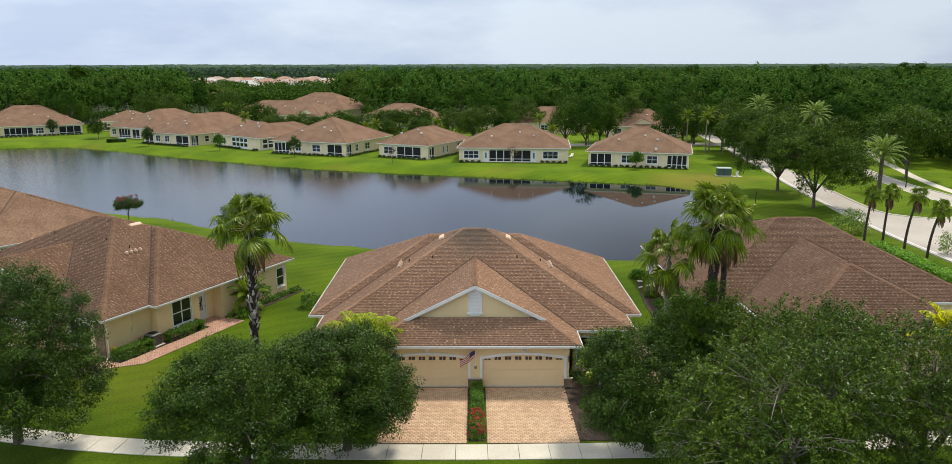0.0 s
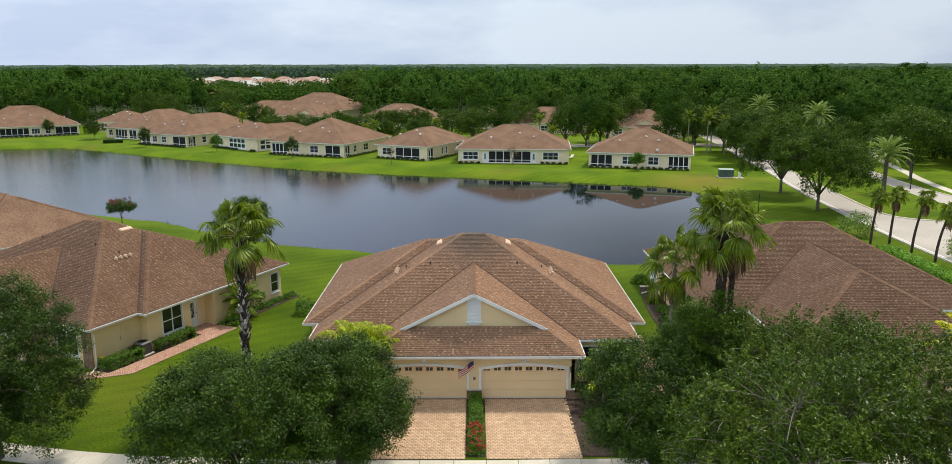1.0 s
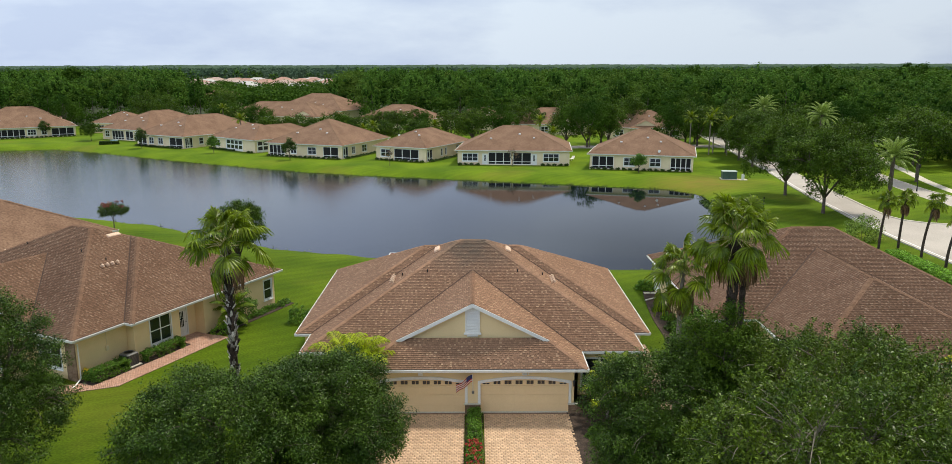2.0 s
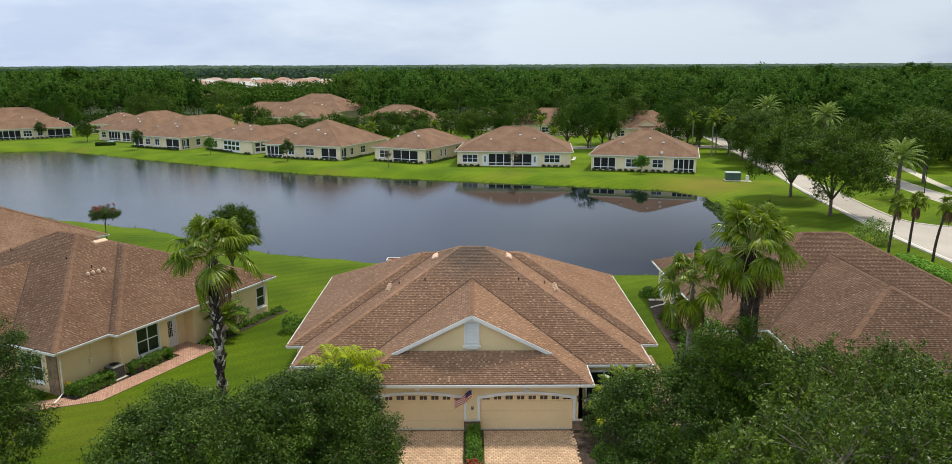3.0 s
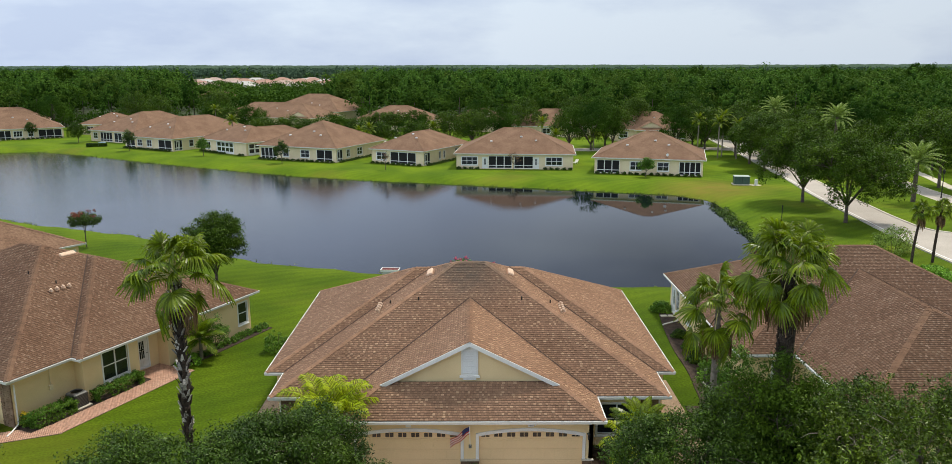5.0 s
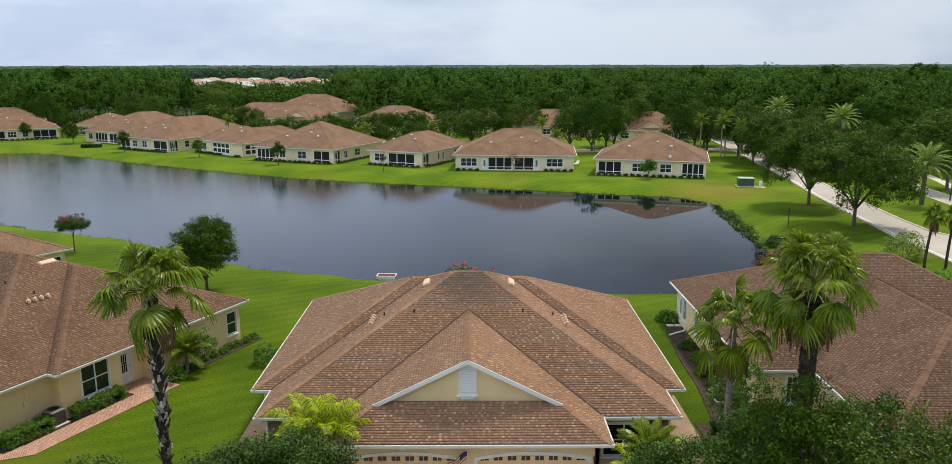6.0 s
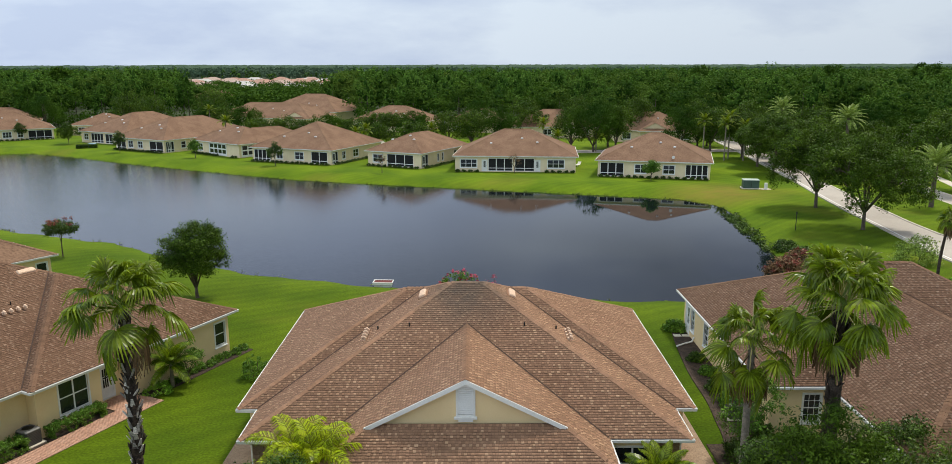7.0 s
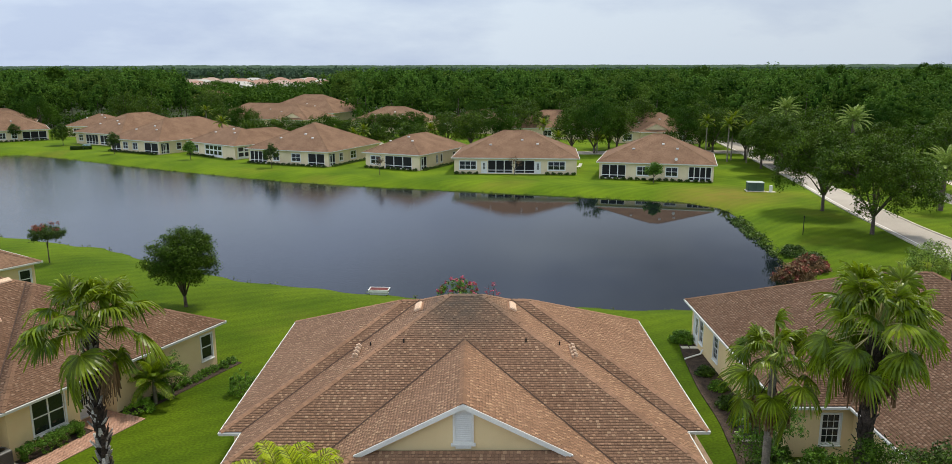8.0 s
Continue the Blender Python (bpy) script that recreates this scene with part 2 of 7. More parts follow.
GLASS = surface("dark_window_glass", (0.012, 0.015, 0.018), (0.022, 0.027, 0.032), scale=0.6, rough=0.04, grain=0.0, bump=0.0, spec=0.6)
SCREEN = surface("insect_screen", (0.006, 0.006, 0.007), (0.011, 0.011, 0.012), scale=0.8, rough=0.75, fine=60, grain=0.3, bump=0.0)
STONE = surface("ledge_stone", (0.24, 0.15, 0.09), (0.36, 0.25, 0.16), scale=3.0, rough=0.9, fine=30, grain=0.3, spread=0.35)
CONCRETE = surface("concrete", (0.56, 0.51, 0.42), (0.65, 0.60, 0.505), scale=0.5, rough=0.9, fine=18, grain=0.12, bump=0.2, spread=0.06)
ASPHALT = surface("pale_asphalt", (0.385, 0.345, 0.300), (0.455, 0.410, 0.360), scale=0.15, rough=0.95, fine=12, grain=0.14, bump=0.2)
PAVER = surface("brick_paver", (0.530, 0.350, 0.221), (0.620, 0.425, 0.273), scale=0.35, rough=0.9, fine=30, grain=0.14, spread=0.15, bump=0.3)
PAVER_RED = surface("red_brick_paver", (0.44, 0.245, 0.170), (0.53, 0.325, 0.235), scale=0.8, rough=0.9, fine=30, grain=0.15, spread=0.13, bump=0.3)
JOINT = surface("joint_sand", (0.20, 0.13, 0.09), (0.27, 0.18, 0.13), scale=2, rough=1.0)
MULCH = surface("dark_mulch", (0.032, 0.021, 0.015), (0.068, 0.046, 0.034), scale=2.5, rough=1.0, fine=14, grain=0.5, bump=0.9, deep=0.05)
BARK = surface("bark", (0.075, 0.058, 0.044), (0.13, 0.105, 0.082), scale=3, rough=0.95, fine=18, grain=0.4, bump=0.8, deep=0.04)
BARK_PALE = surface("pale_palm_bark", (0.17, 0.145, 0.115), (0.27, 0.235, 0.19), scale=2, rough=0.95, fine=14, grain=0.3, bump=0.7, deep=0.03)
BOOT = surface("old_palm_boots", (0.040, 0.028, 0.020), (0.095, 0.070, 0.050), scale=4, rough=0.95, fine=20, grain=0.4, spread=0.5)
BOOT_PIECE = surface("split_palm_boot", (0.030, 0.020, 0.014), (0.075, 0.052, 0.036), scale=4, rough=0.95, fine=20, grain=0.4, spread=0.5, tone=(0.62, 0.58, 0.51), pieces=False)
BOOT_PIECE.node_tree.nodes["Color Ramp.001"].color_ramp.elements[0].position = 0.50
LEAF_OAK = foliage("oak_leaf", (0.026, 0.060, 0.006), (0.070, 0.126, 0.010), rough=0.46, spec=0.20, through_light=0.14)
LEAF_OLIVE = foliage("olive_oak_leaf", (0.042, 0.086, 0.006), (0.108, 0.164, 0.011), rough=0.42, spec=0.28, spread=0.65)
LEAF_WOOD = foliage("woodland_leaf", (0.018, 0.055, 0.004), (0.064, 0.128, 0.010), scale=0.14, spread=0.12, rough=0.8, spec=0.08)
LEAF_PINE = foliage("pine_needle_tuft", (0.042, 0.110, 0.012), (0.092, 0.184, 0.022), scale=0.10, spread=0.14, rough=0.8, spec=0.08)
# distant leaves made paler and bluer: the haze is mixed into their colour
LEAF_HAZED = foliage("hazed_far_leaf", (0.053, 0.094, 0.057), (0.083, 0.131, 0.078), scale=0.01, spread=0.1, rough=0.9, spec=0.05)
# darker leaf colour for crown cores, painting the shade between leaves
LEAF_CORE_SHADE = foliage("shaded_core_leaf", (0.020, 0.056, 0.007), (0.042, 0.090, 0.012), scale=0.14, spread=0.14, rough=0.9, spec=0.04)
LEAF_LIGHT = foliage("light_crown_leaf", (0.052, 0.102, 0.011), (0.088, 0.150, 0.018), scale=0.12, spread=0.14, rough=0.8, spec=0.08)
LEAF_STREET = foliage("street_tree_leaf", (0.032, 0.074, 0.005), (0.082, 0.140, 0.010), spec=0.10, scale=0.3)
LEAF_HEDGE = foliage("hedge_leaf", (0.066, 0.158, 0.012), (0.135, 0.250, 0.022))
LEAF_BANK = foliage("bank_grass_blade", (0.090, 0.140, 0.012), (0.150, 0.190, 0.025))
LEAF_LIME = foliage("lime_hedge_leaf", (0.14, 0.30, 0.02), (0.22, 0.40, 0.035))
LEAF_PALM = foliage("fan_palm_leaf", (0.074, 0.142, 0.004), (0.225, 0.285, 0.010), rough=0.36, spec=0.36, spread=0.5, through_light=0.38)
LEAF_YELLOW = foliage("yellow_palm_leaf", (0.22, 0.34, 0.008), (0.44, 0.48, 0.016), rough=0.4, through_light=0.45)
LEAF_GOLD = foliage("golden_palm_leaf", (0.50, 0.52, 0.012), (0.72, 0.67, 0.028), rough=0.4, through_light=0.5)
LEAF_DEAD = foliage("dead_palm_leaf", (0.13, 0.075, 0.035), (0.24, 0.15, 0.075), through_light=0.2)
LEAF_DATE = foliage("date_palm_leaf", (0.15, 0.24, 0.04), (0.26, 0.35, 0.065), rough=0.45)
PALM_STALK = surface("pale_palm_stalk", (0.34, 0.30, 0.11), (0.48, 0.42, 0.20), scale=3, rough=0.5)
GRAVEL = surface("tan_gravel", (0.25, 0.17, 0.115), (0.33, 0.24, 0.165), scale=1.2, rough=1.0, fine=16, grain=0.35, bump=0.6)
FLOWER_RED = foliage("red_flower", (0.40, 0.03, 0.035), (0.55, 0.07, 0.06), spread=0.3)
FLOWER_RUST = foliage("dull_red_blossom", (0.16, 0.045, 0.030), (0.27, 0.075, 0.050), spread=0.35)
FLOWER_PINK = foliage("pink_flower", (0.42, 0.05, 0.10), (0.58, 0.12, 0.18), spread=0.3)
FLOWER_YELLOW = foliage("yellow_flower", (0.60, 0.42, 0.02), (0.72, 0.55, 0.04), spread=0.2)
IRON = surface("dark_iron", (0.02, 0.02, 0.02), (0.04, 0.04, 0.04), scale=3, rough=0.5, metallic=0.6)
GREY_METAL = surface("grey_metal", (0.13, 0.13, 0.125), (0.19, 0.19, 0.18), scale=2, rough=0.55, metallic=0.3)
GREEN_METAL = surface("green_cabinet_paint", (0.045, 0.085, 0.070), (0.065, 0.11, 0.09), scale=1, rough=0.5)
TERRACOTTA = surface("bone_vent_metal", (0.62, 0.43, 0.30), (0.70, 0.50, 0.36), scale=2, rough=0.6)



def stained(mt, centre, radius, colour):
    """A dark weather stain with a ragged edge round one place of the object."""
    nd, ln = mt.node_tree.nodes, mt.node_tree.links
    bsdf = nd["Principled BSDF"]
    col = bsdf.inputs["Base Color"].links[0].from_socket
    tc, dist, fall, nz, mul, mx = (nd.new("ShaderNode" + k) for k in ("TexCoord", "VectorMath", "MapRange", "TexNoise", "Math", "MixRGB"))
    dist.operation, mul.operation = "DISTANCE", "MULTIPLY"
    dist.inputs[1].default_value = centre
    fall.inputs["From Min"].default_value, fall.inputs["From Max"].default_value = 0.3, radius
    fall.inputs["To Min"].default_value, fall.inputs["To Max"].default_value = 1.5, 0.0
    nz.inputs["Scale"].default_value, nz.inputs["Detail"].default_value = 1.1, 6.0
    ln.new(tc.outputs["Object"], dist.inputs[0])
    ln.new(tc.outputs["Object"], nz.inputs["Vector"])
    ln.new(dist.outputs["Value"], fall.inputs["Value"])
    ln.new(fall.outputs[0], mul.inputs[0])
    ln.new(nz.outputs["Fac"], mul.inputs[1])
    ln.new(mul.outputs[0], mx.inputs[0])
    ln.new(col, mx.inputs[1])
    mx.inputs[2].default_value = (*colour, 1)
    ln.new(mx.outputs[0], bsdf.inputs["Base Color"])


for each in (SHINGLE, SHINGLE_BAND):
    stained(each, (0.0, 10.6, 7.2), 3.4, (0.125, 0.105, 0.085))

# grass: broad patches, mowing stripes, fine blades
GRASS = surface("lawn_grass", (0.053, 0.098, 0.002), (0.096, 0.150, 0.004), scale=0.12, rough=0.95, fine=7.0, grain=0.30, bump=0.4, spec=0.1, deep=0.06)
gn, gl = GRASS.node_tree.nodes, GRASS.node_tree.links
g_bsdf = gn["Principled BSDF"]
g_col = g_bsdf.inputs["Base Color"].links[0].from_socket
g_tc, g_wave, g_mix, g_amt = gn.new("ShaderNodeTexCoord"), gn.new("ShaderNodeTexWave"), gn.new("ShaderNodeHueSaturation"), gn.new("ShaderNodeMapRange")
g_map = gn.new("ShaderNodeMapping")
g_map.inputs["Rotation"].default_value = (0, 0, radians(58))
g_wave.inputs["Scale"].default_value, g_wave.inputs["Distortion"].default_value, g_wave.inputs["Detail Scale"].default_value = 0.21, 9.0, 0.25
g_amt.inputs["To Min"].default_value, g_amt.inputs["To Max"].default_value = 0.93, 1.07
gl.new(g_tc.outputs["Object"], g_map.inputs[0])
gl.new(g_map.outputs[0], g_wave.inputs["Vector"])
gl.new(g_wave.outputs["Fac"], g_amt.inputs["Value"])
# the lawn colour is darker round the near houses and lighter across the pond
g_xyz, g_ramp_y, g_mul = gn.new("ShaderNodeSeparateXYZ"), gn.new("ShaderNodeMapRange"), gn.new("ShaderNodeMath")
g_ramp_y.inputs["From Min"].default_value, g_ramp_y.inputs["From Max"].default_value = 60.0, 130.0
g_ramp_y.inputs["To Min"].default_value, g_ramp_y.inputs["To Max"].default_value = 0.80, 1.24
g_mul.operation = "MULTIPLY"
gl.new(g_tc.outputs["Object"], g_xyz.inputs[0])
gl.new(g_xyz.outputs["Y"], g_ramp_y.inputs["Value"])
gl.new(g_ramp_y.outputs[0], g_mul.inputs[0])
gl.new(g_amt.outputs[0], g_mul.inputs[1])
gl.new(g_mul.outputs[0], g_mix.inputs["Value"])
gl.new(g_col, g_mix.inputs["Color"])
g_patch, g_ramp, g_dry = gn.new("ShaderNodeTexNoise"), gn.new("ShaderNodeValToRGB"), gn.new("ShaderNodeMixRGB")
g_patch.inputs["Scale"].default_value, g_patch.inputs["Detail"].default_value = 0.055, 6.0
g_ramp.color_ramp.elements[0].position, g_ramp.color_ramp.elements[1].position = 0.56, 0.74
g_ramp.color_ramp.elements[1].color = (0.55, 0.55, 0.55, 1)
g_dry.inputs[2].default_value = (0.185, 0.170, 0.022, 1)
gl.new(g_tc.outputs["Object"], g_patch.inputs["Vector"])
gl.new(g_patch.outputs["Fac"], g_ramp.inputs[0])
gl.new(g_ramp.outputs[0], g_dry.inputs[0])
gl.new(g_mix.outputs[0], g_dry.inputs[1])
g_far, g_near, g_spot, g_edge, g_worn = gn.new("ShaderNodeVectorMath"), gn.new("ShaderNodeMapRange"), gn.new("ShaderNodeMath"), gn.new("ShaderNodeTexNoise"), gn.new("ShaderNodeMixRGB")
g_far.operation, g_spot.operation = "DISTANCE", "MULTIPLY"
g_far.inputs[1].default_value = (39.0, 130.0, 0.0)
g_near.inputs["From Min"].default_value, g_near.inputs["From Max"].default_value = 2.0, 11.0
g_near.inputs["To Min"].default_value, g_near.inputs["To Max"].default_value = 1.3, 0.0
g_edge.inputs["Scale"].default_value, g_edge.inputs["Detail"].default_value = 0.35, 5.0
g_worn.inputs[2].default_value = (0.20, 0.150, 0.030, 1)
gl.new(g_tc.outputs["Object"], g_far.inputs[0])
gl.new(g_far.outputs["Value"], g_near.inputs["Value"])
gl.new(g_tc.outputs["Object"], g_edge.inputs["Vector"])
gl.new(g_near.outputs[0], g_spot.inputs[0])
gl.new(g_edge.outputs["Fac"], g_spot.inputs[1])
gl.new(g_spot.outputs[0], g_worn.inputs[0])
gl.new(g_dry.outputs[0], g_worn.inputs[1])
gl.new(g_worn.outputs[0], g_bsdf.inputs["Base Color"])
# pond water: dark body under a glossy, gently rippled face
WATER = surface("pond_water", (0.004, 0.0065, 0.009), (0.006, 0.009, 0.012), scale=0.03, rough=0.02, fine=4.0, grain=0.0, bump=0.10, spec=0.5, deep=0.045)
WATER.node_tree.nodes["Principled BSDF"].inputs["IOR"].default_value = 1.33
# the breeze ruffles the open west side; the east end lies in the lee
an, al = WATER.node_tree.nodes, WATER.node_tree.links
a_tc, a_xyz, a_add, a_noise, a_map = an.new("ShaderNodeTexCoord"), an.new("ShaderNodeSeparateXYZ"), an.new("ShaderNodeMath"), an.new("ShaderNodeTexNoise"), an.new("ShaderNodeMapRange")
a_noise.inputs["Scale"].default_value = 0.03
a_add.operation = "MULTIPLY_ADD"
a_add.inputs[1].default_value = 40.0
a_map.inputs["From Min"].default_value, a_map.inputs["From Max"].default_value = -35.0, 35.0
a_map.inputs["To Min"].default_value, a_map.inputs["To Max"].default_value = 0.52, 0.016
al.new(a_tc.outputs["Object"], a_xyz.inputs[0])
al.new(a_tc.outputs["Object"], a_noise.inputs["Vector"])
al.new(a_noise.outputs["Fac"], a_add.inputs[0])
al.new(a_xyz.outputs["X"], a_add.inputs[2])
al.new(a_add.outputs[0], a_map.inputs["Value"])
al.new(a_map.outputs[0], an["Bump"].inputs["Strength"])

# ---- ground: one sheet with the pond's basin in it ----
SHORE = [(-88, 124), (-56, 106.6), (-40.7, 100.1), (-31, 93), (-22, 87), (-10.9, 83.2), (-3.7, 81), (5, 79.2), (12.3, 77.8), (19.4, 77.4), (26.5, 79.8), (31.6, 85),
         (33.6, 93.8), (35.2, 107), (36.8, 116), (37.0, 121.5), (35.6, 125.6), (32.4, 129.2), (26, 131.3), (14, 135.3), (3, 138.7), (-4, 141.0), (-17.5, 145.1), (-32.6, 151.0), (-50.6, 161.2), (-71.4, 173.6), (-90.7, 186.5), (-104, 193.5), (-116, 190),
         (-150, 190), (-175, 175), (-165, 150), (-120, 138)]
WATER_Z = -1.0


def shore_distance(x, y):
    """Metres from the waterline, positive on land."""
    best = np.full(x.shape, 1e9)
    inside = np.zeros(x.shape, dtype=bool)
    for (ax, ay), (bx, by) in zip(SHORE, SHORE[1:] + SHORE[:1]):
        ex, ey = bx - ax, by - ay
        k = np.clip(((x - ax) * ex + (y - ay) * ey) / (ex * ex + ey * ey), 0, 1)
        best = np.minimum(best, np.hypot(x - ax - k * ex, y - ay - k * ey))
        if ay != by:
            inside ^= ((ay > y) != (by > y)) & (x < ax + (y - ay) / (by - ay) * ex)
    return np.where(inside, -best, best)


def ground_z(x, y):
    d = shore_distance(np.asarray(x, dtype=float), np.asarray(y, dtype=float))
    d = d + 0.35 * np.sin(np.asarray(x) * 0.9 + 1.0) * np.sin(np.asarray(y) * 0.7)
    k = np.clip((d + 0.0) / 7.0, 0, 1)
    land = WATER_Z + (0.0 - WATER_Z) * (1 - (1 - k) ** 2.2)
    return np.where(d < 0, WATER_Z + np.maximum(d, -5) * 0.3, land)


def axis(fine0, fine1, step, far0, far1):
    mid = list(np.arange(fine0, fine1 + 0.01, step))
    lo, hi, s = [], [], step
    a, b = fine0, fine1
    while a > far0 or b < far1:
        s *= 1.28
        a, b = a - s, b + s
        lo.append(max(a, far0)), hi.append(min(b, far1))
    return np.array(sorted(set(round(v, 3) for v in lo + mid + hi)))


gx, gy = axis(-125, 60, 1.3, -4200, 4200), axis(68, 205, 1.3, -900, 4900)
GX, GY = np.meshgrid(gx, gy)
GV = np.stack([GX, GY, ground_z(GX, GY)], -1).reshape(-1, 3)
gi = np.arange(len(gx) * len(gy)).reshape(len(gy), len(gx))
GF = np.stack([gi[:-1, :-1], gi[:-1, 1:], gi[1:, 1:], gi[1:, :-1]], -1).reshape(-1, 4)
ground_mesh = array_mesh("ground", GV, GF)
ground_mesh.polygons.foreach_set("use_smooth", [True] * len(GF))
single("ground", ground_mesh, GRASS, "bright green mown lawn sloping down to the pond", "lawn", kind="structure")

water_shape = Shape()
water_shape.add([(-182, 72, WATER_Z), (44, 72, WATER_Z), (44, 200, WATER_Z), (-182, 200, WATER_Z)], [(0, 1, 2, 3)])
single("water", water_shape, WATER, "still dark grey pond reflecting sky and houses", "pond", kind="structure")

# ---- roofs ----
PITCH, EAVE = 0.475, 2.94


def hip_block(hw, y0, y1, cx=0.0, dutch=None, pitch=PITCH):
    """A hip roof over a rectangle: its planes (eave edge first), its crest lines and its height above any point."""
    z0, d = EAVE, min(hw, (y1 - y0) / 2)
    h = z0 + pitch * d
    if d < hw or dutch is not None:
        e0, e1 = (cx - hw + d, y0 + d, h), (cx + hw - d, y0 + d, h)
        e2, e3 = (e0[0], y1 - d, h), (e1[0], y1 - d, h)
    else:
        e0 = e1 = (cx, y0 + hw, h)
        e2 = e3 = (cx, y1 - hw, h)
    a, b, c, e = (cx - hw, y0, z0), (cx + hw, y0, z0), (cx + hw, y1, z0), (cx - hw, y1, z0)
    if dutch is not None:  # front hip stops at a gable wall; the ridge runs on to the back
        k = dutch
        g0, g1 = (cx - hw + k, y0 + k, z0 + pitch * k), (cx + hw - k, y0 + k, z0 + pitch * k)
        top0, top1 = (cx, y0 + k - 0.25, z0 + pitch * hw), (cx, y1, z0 + pitch * hw)
        q0, q1 = (g0[0], y0 + k - 0.25, g0[2]), (g1[0], y0 + k - 0.25, g1[2])
        planes = [[a, b, g1, g0], [b, c, top1, top0, q1, g1], [e, a, g0, q0, top0, top1]]
        lines = [(a, g0), (b, g1), (top0, top1)]
    else:
        planes = [[a, b, e1, e0] if d < hw else [a, b, e0], [b, c, e3, e1] if e1 != e3 else [b, c, e1], [c, e, e2, e3] if d < hw else [c, e, e2], [e, a, e0, e2] if e0 != e2 else [e, a, e0]]
        lines = [(a, e0), (b, e1), (c, e3), (e, e2), (e0, e1) if d < hw else (e0, e2)]

    def height(x, y):
        s = np.minimum(hw - np.abs(x - cx), np.minimum(y - y0, y1 - y))
        if dutch is not None:
            s = np.where(y > y0 + dutch, hw - np.abs(x - cx), np.minimum(hw - np.abs(x - cx), y - y0))
        out = (np.abs(x - cx) > hw) | (y < y0) | (y > y1)
        return np.where(out, -9.0, z0 + pitch * s)

    return {"planes": planes, "lines": [ln for ln in lines if ln[0] != ln[1]], "height": height, "rect": (cx - hw, cx + hw, y0, y1)}


def hidden_under(p, blocks, own, slack):
    z = np.full(len(p), -9.0)
    for k, blk in enumerate(blocks):
        if k != own:
            z = np.maximum(z, blk["height"](p[:, 0], p[:, 1]))
    return p[:, 2] < z - slack


def shingle_rows(poly, rng, blocks, own, course=0.145):
    """Overlapping tabs laid in courses over one roof plane; each tab a wedge of its own."""
    P = np.array(poly, dtype=float)
    e = P[1] - P[0]
    e /= np.linalg.norm(e)
    n = np.cross(P[1] - P[0], P[-1] - P[0])
    n /= np.linalg.norm(n)
    s = np.cross(n, e)
    A, B = (P - P[0]) @ e, (P - P[0]) @ s
    vs, bands, top = [], [], B.max()
    for row, b in enumerate(np.arange(0.0, top, course)):
        mid, xs = b + course * 0.45, []
        for i in range(len(P)):
            j = (i + 1) % len(P)
            if (B[i] > mid) != (B[j] > mid):
                xs.append(A[i] + (mid - B[i]) / (B[j] - B[i]) * (A[j] - A[i]))
        if len(xs) < 2:
            continue
        lo, hi = min(xs), max(xs)
        cuts = lo - rng.uniform(0, 0.2) + np.cumsum(rng.uniform(0.11, 0.17, int((hi - lo) / 0.14) + 9))
        cuts = np.concatenate([[lo], cuts[(cuts > lo + 0.05) & (cuts < hi - 0.05)], [hi]])
        a0, a1 = cuts[:-1] + 0.003, cuts[1:] - 0.003
        odd = (np.arange(len(a0)) + int(rng.integers(2))) % 2
        odd = np.where(rng.random(len(a0)) < 0.24, 0, odd)
        ok = (~hidden_under(P[0] + np.outer((a0 + a1) / 2, e) + s * mid, blocks, own, 0.10))
        a0, a1, odd = a0[ok], a1[ok], odd[ok]
        if not len(a0):
            continue
        lift = rng.uniform(0.014, 0.022, len(a0)) + 0.016 * odd
        bands.append(odd)
        bl = b - 0.015 + rng.uniform(-0.006, 0.006, len(a0))
        bu = np.full(len(a0), min(b + course + 0.01, top))

        def at(a, bb, up):
            return P[0] + a[:, None] * e + bb[:, None] * s + up[:, None] * n

        z = np.zeros(len(a0))
        vs.append(np.stack([at(a0, bl, lift), at(a1, bl, lift), at(a1, bu, z + 0.008), at(a0, bu, z + 0.008), at(a1, bl, z), at(a0, bl, z)], 1))
    if not vs:
        return np.zeros((0, 3)), np.zeros((0, 4), dtype=int), np.zeros(0)
    v = np.concatenate(vs)
    base = np.arange(len(v))[:, None] * 6
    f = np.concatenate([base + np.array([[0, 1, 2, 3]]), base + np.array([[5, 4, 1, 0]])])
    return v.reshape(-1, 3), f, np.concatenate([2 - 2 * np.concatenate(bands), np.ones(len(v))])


def cap_rows(lines, rng, blocks, width=0.17, step=0.24):
    """Folded cap shingles along hips and ridges."""
    sh = Shape()
    for own, p, q in lines:
        p, q = Vector(p), Vector(q)
        d = (q - p).normalized()
        side = d.cross(Vector((0, 0, 1))).normalized()
        fall = PITCH * (1.0 if abs(d.z) < 0.05 else 0.70)
        for k in range(int((q - p).length / step)):
            a, b = p + d * (k * step - 0.02), p + d * ((k + 1) * step + 0.02)
            if hidden_under(np.array([(a + b) / 2]), blocks, own, 0.05)[0]:
                continue
            w, up = width + rng.uniform(-0.012, 0.012), 0.045 + rng.uniform(0, 0.012)
            low = Vector((0, 0, -w * fall))
            pts = [a - side * w + low + Vector((0, 0, up)), a + Vector((0, 0, up)), a + side * w + low + Vector((0, 0, up)), b - side * w + low + Vector((0, 0, up - 0.03)), b + Vector((0, 0, up - 0.03)), b + side * w + low + Vector((0, 0, up - 0.03))]
            sh.add(pts, [(0, 1, 4, 3), (1, 2, 5, 4)])
    return sh


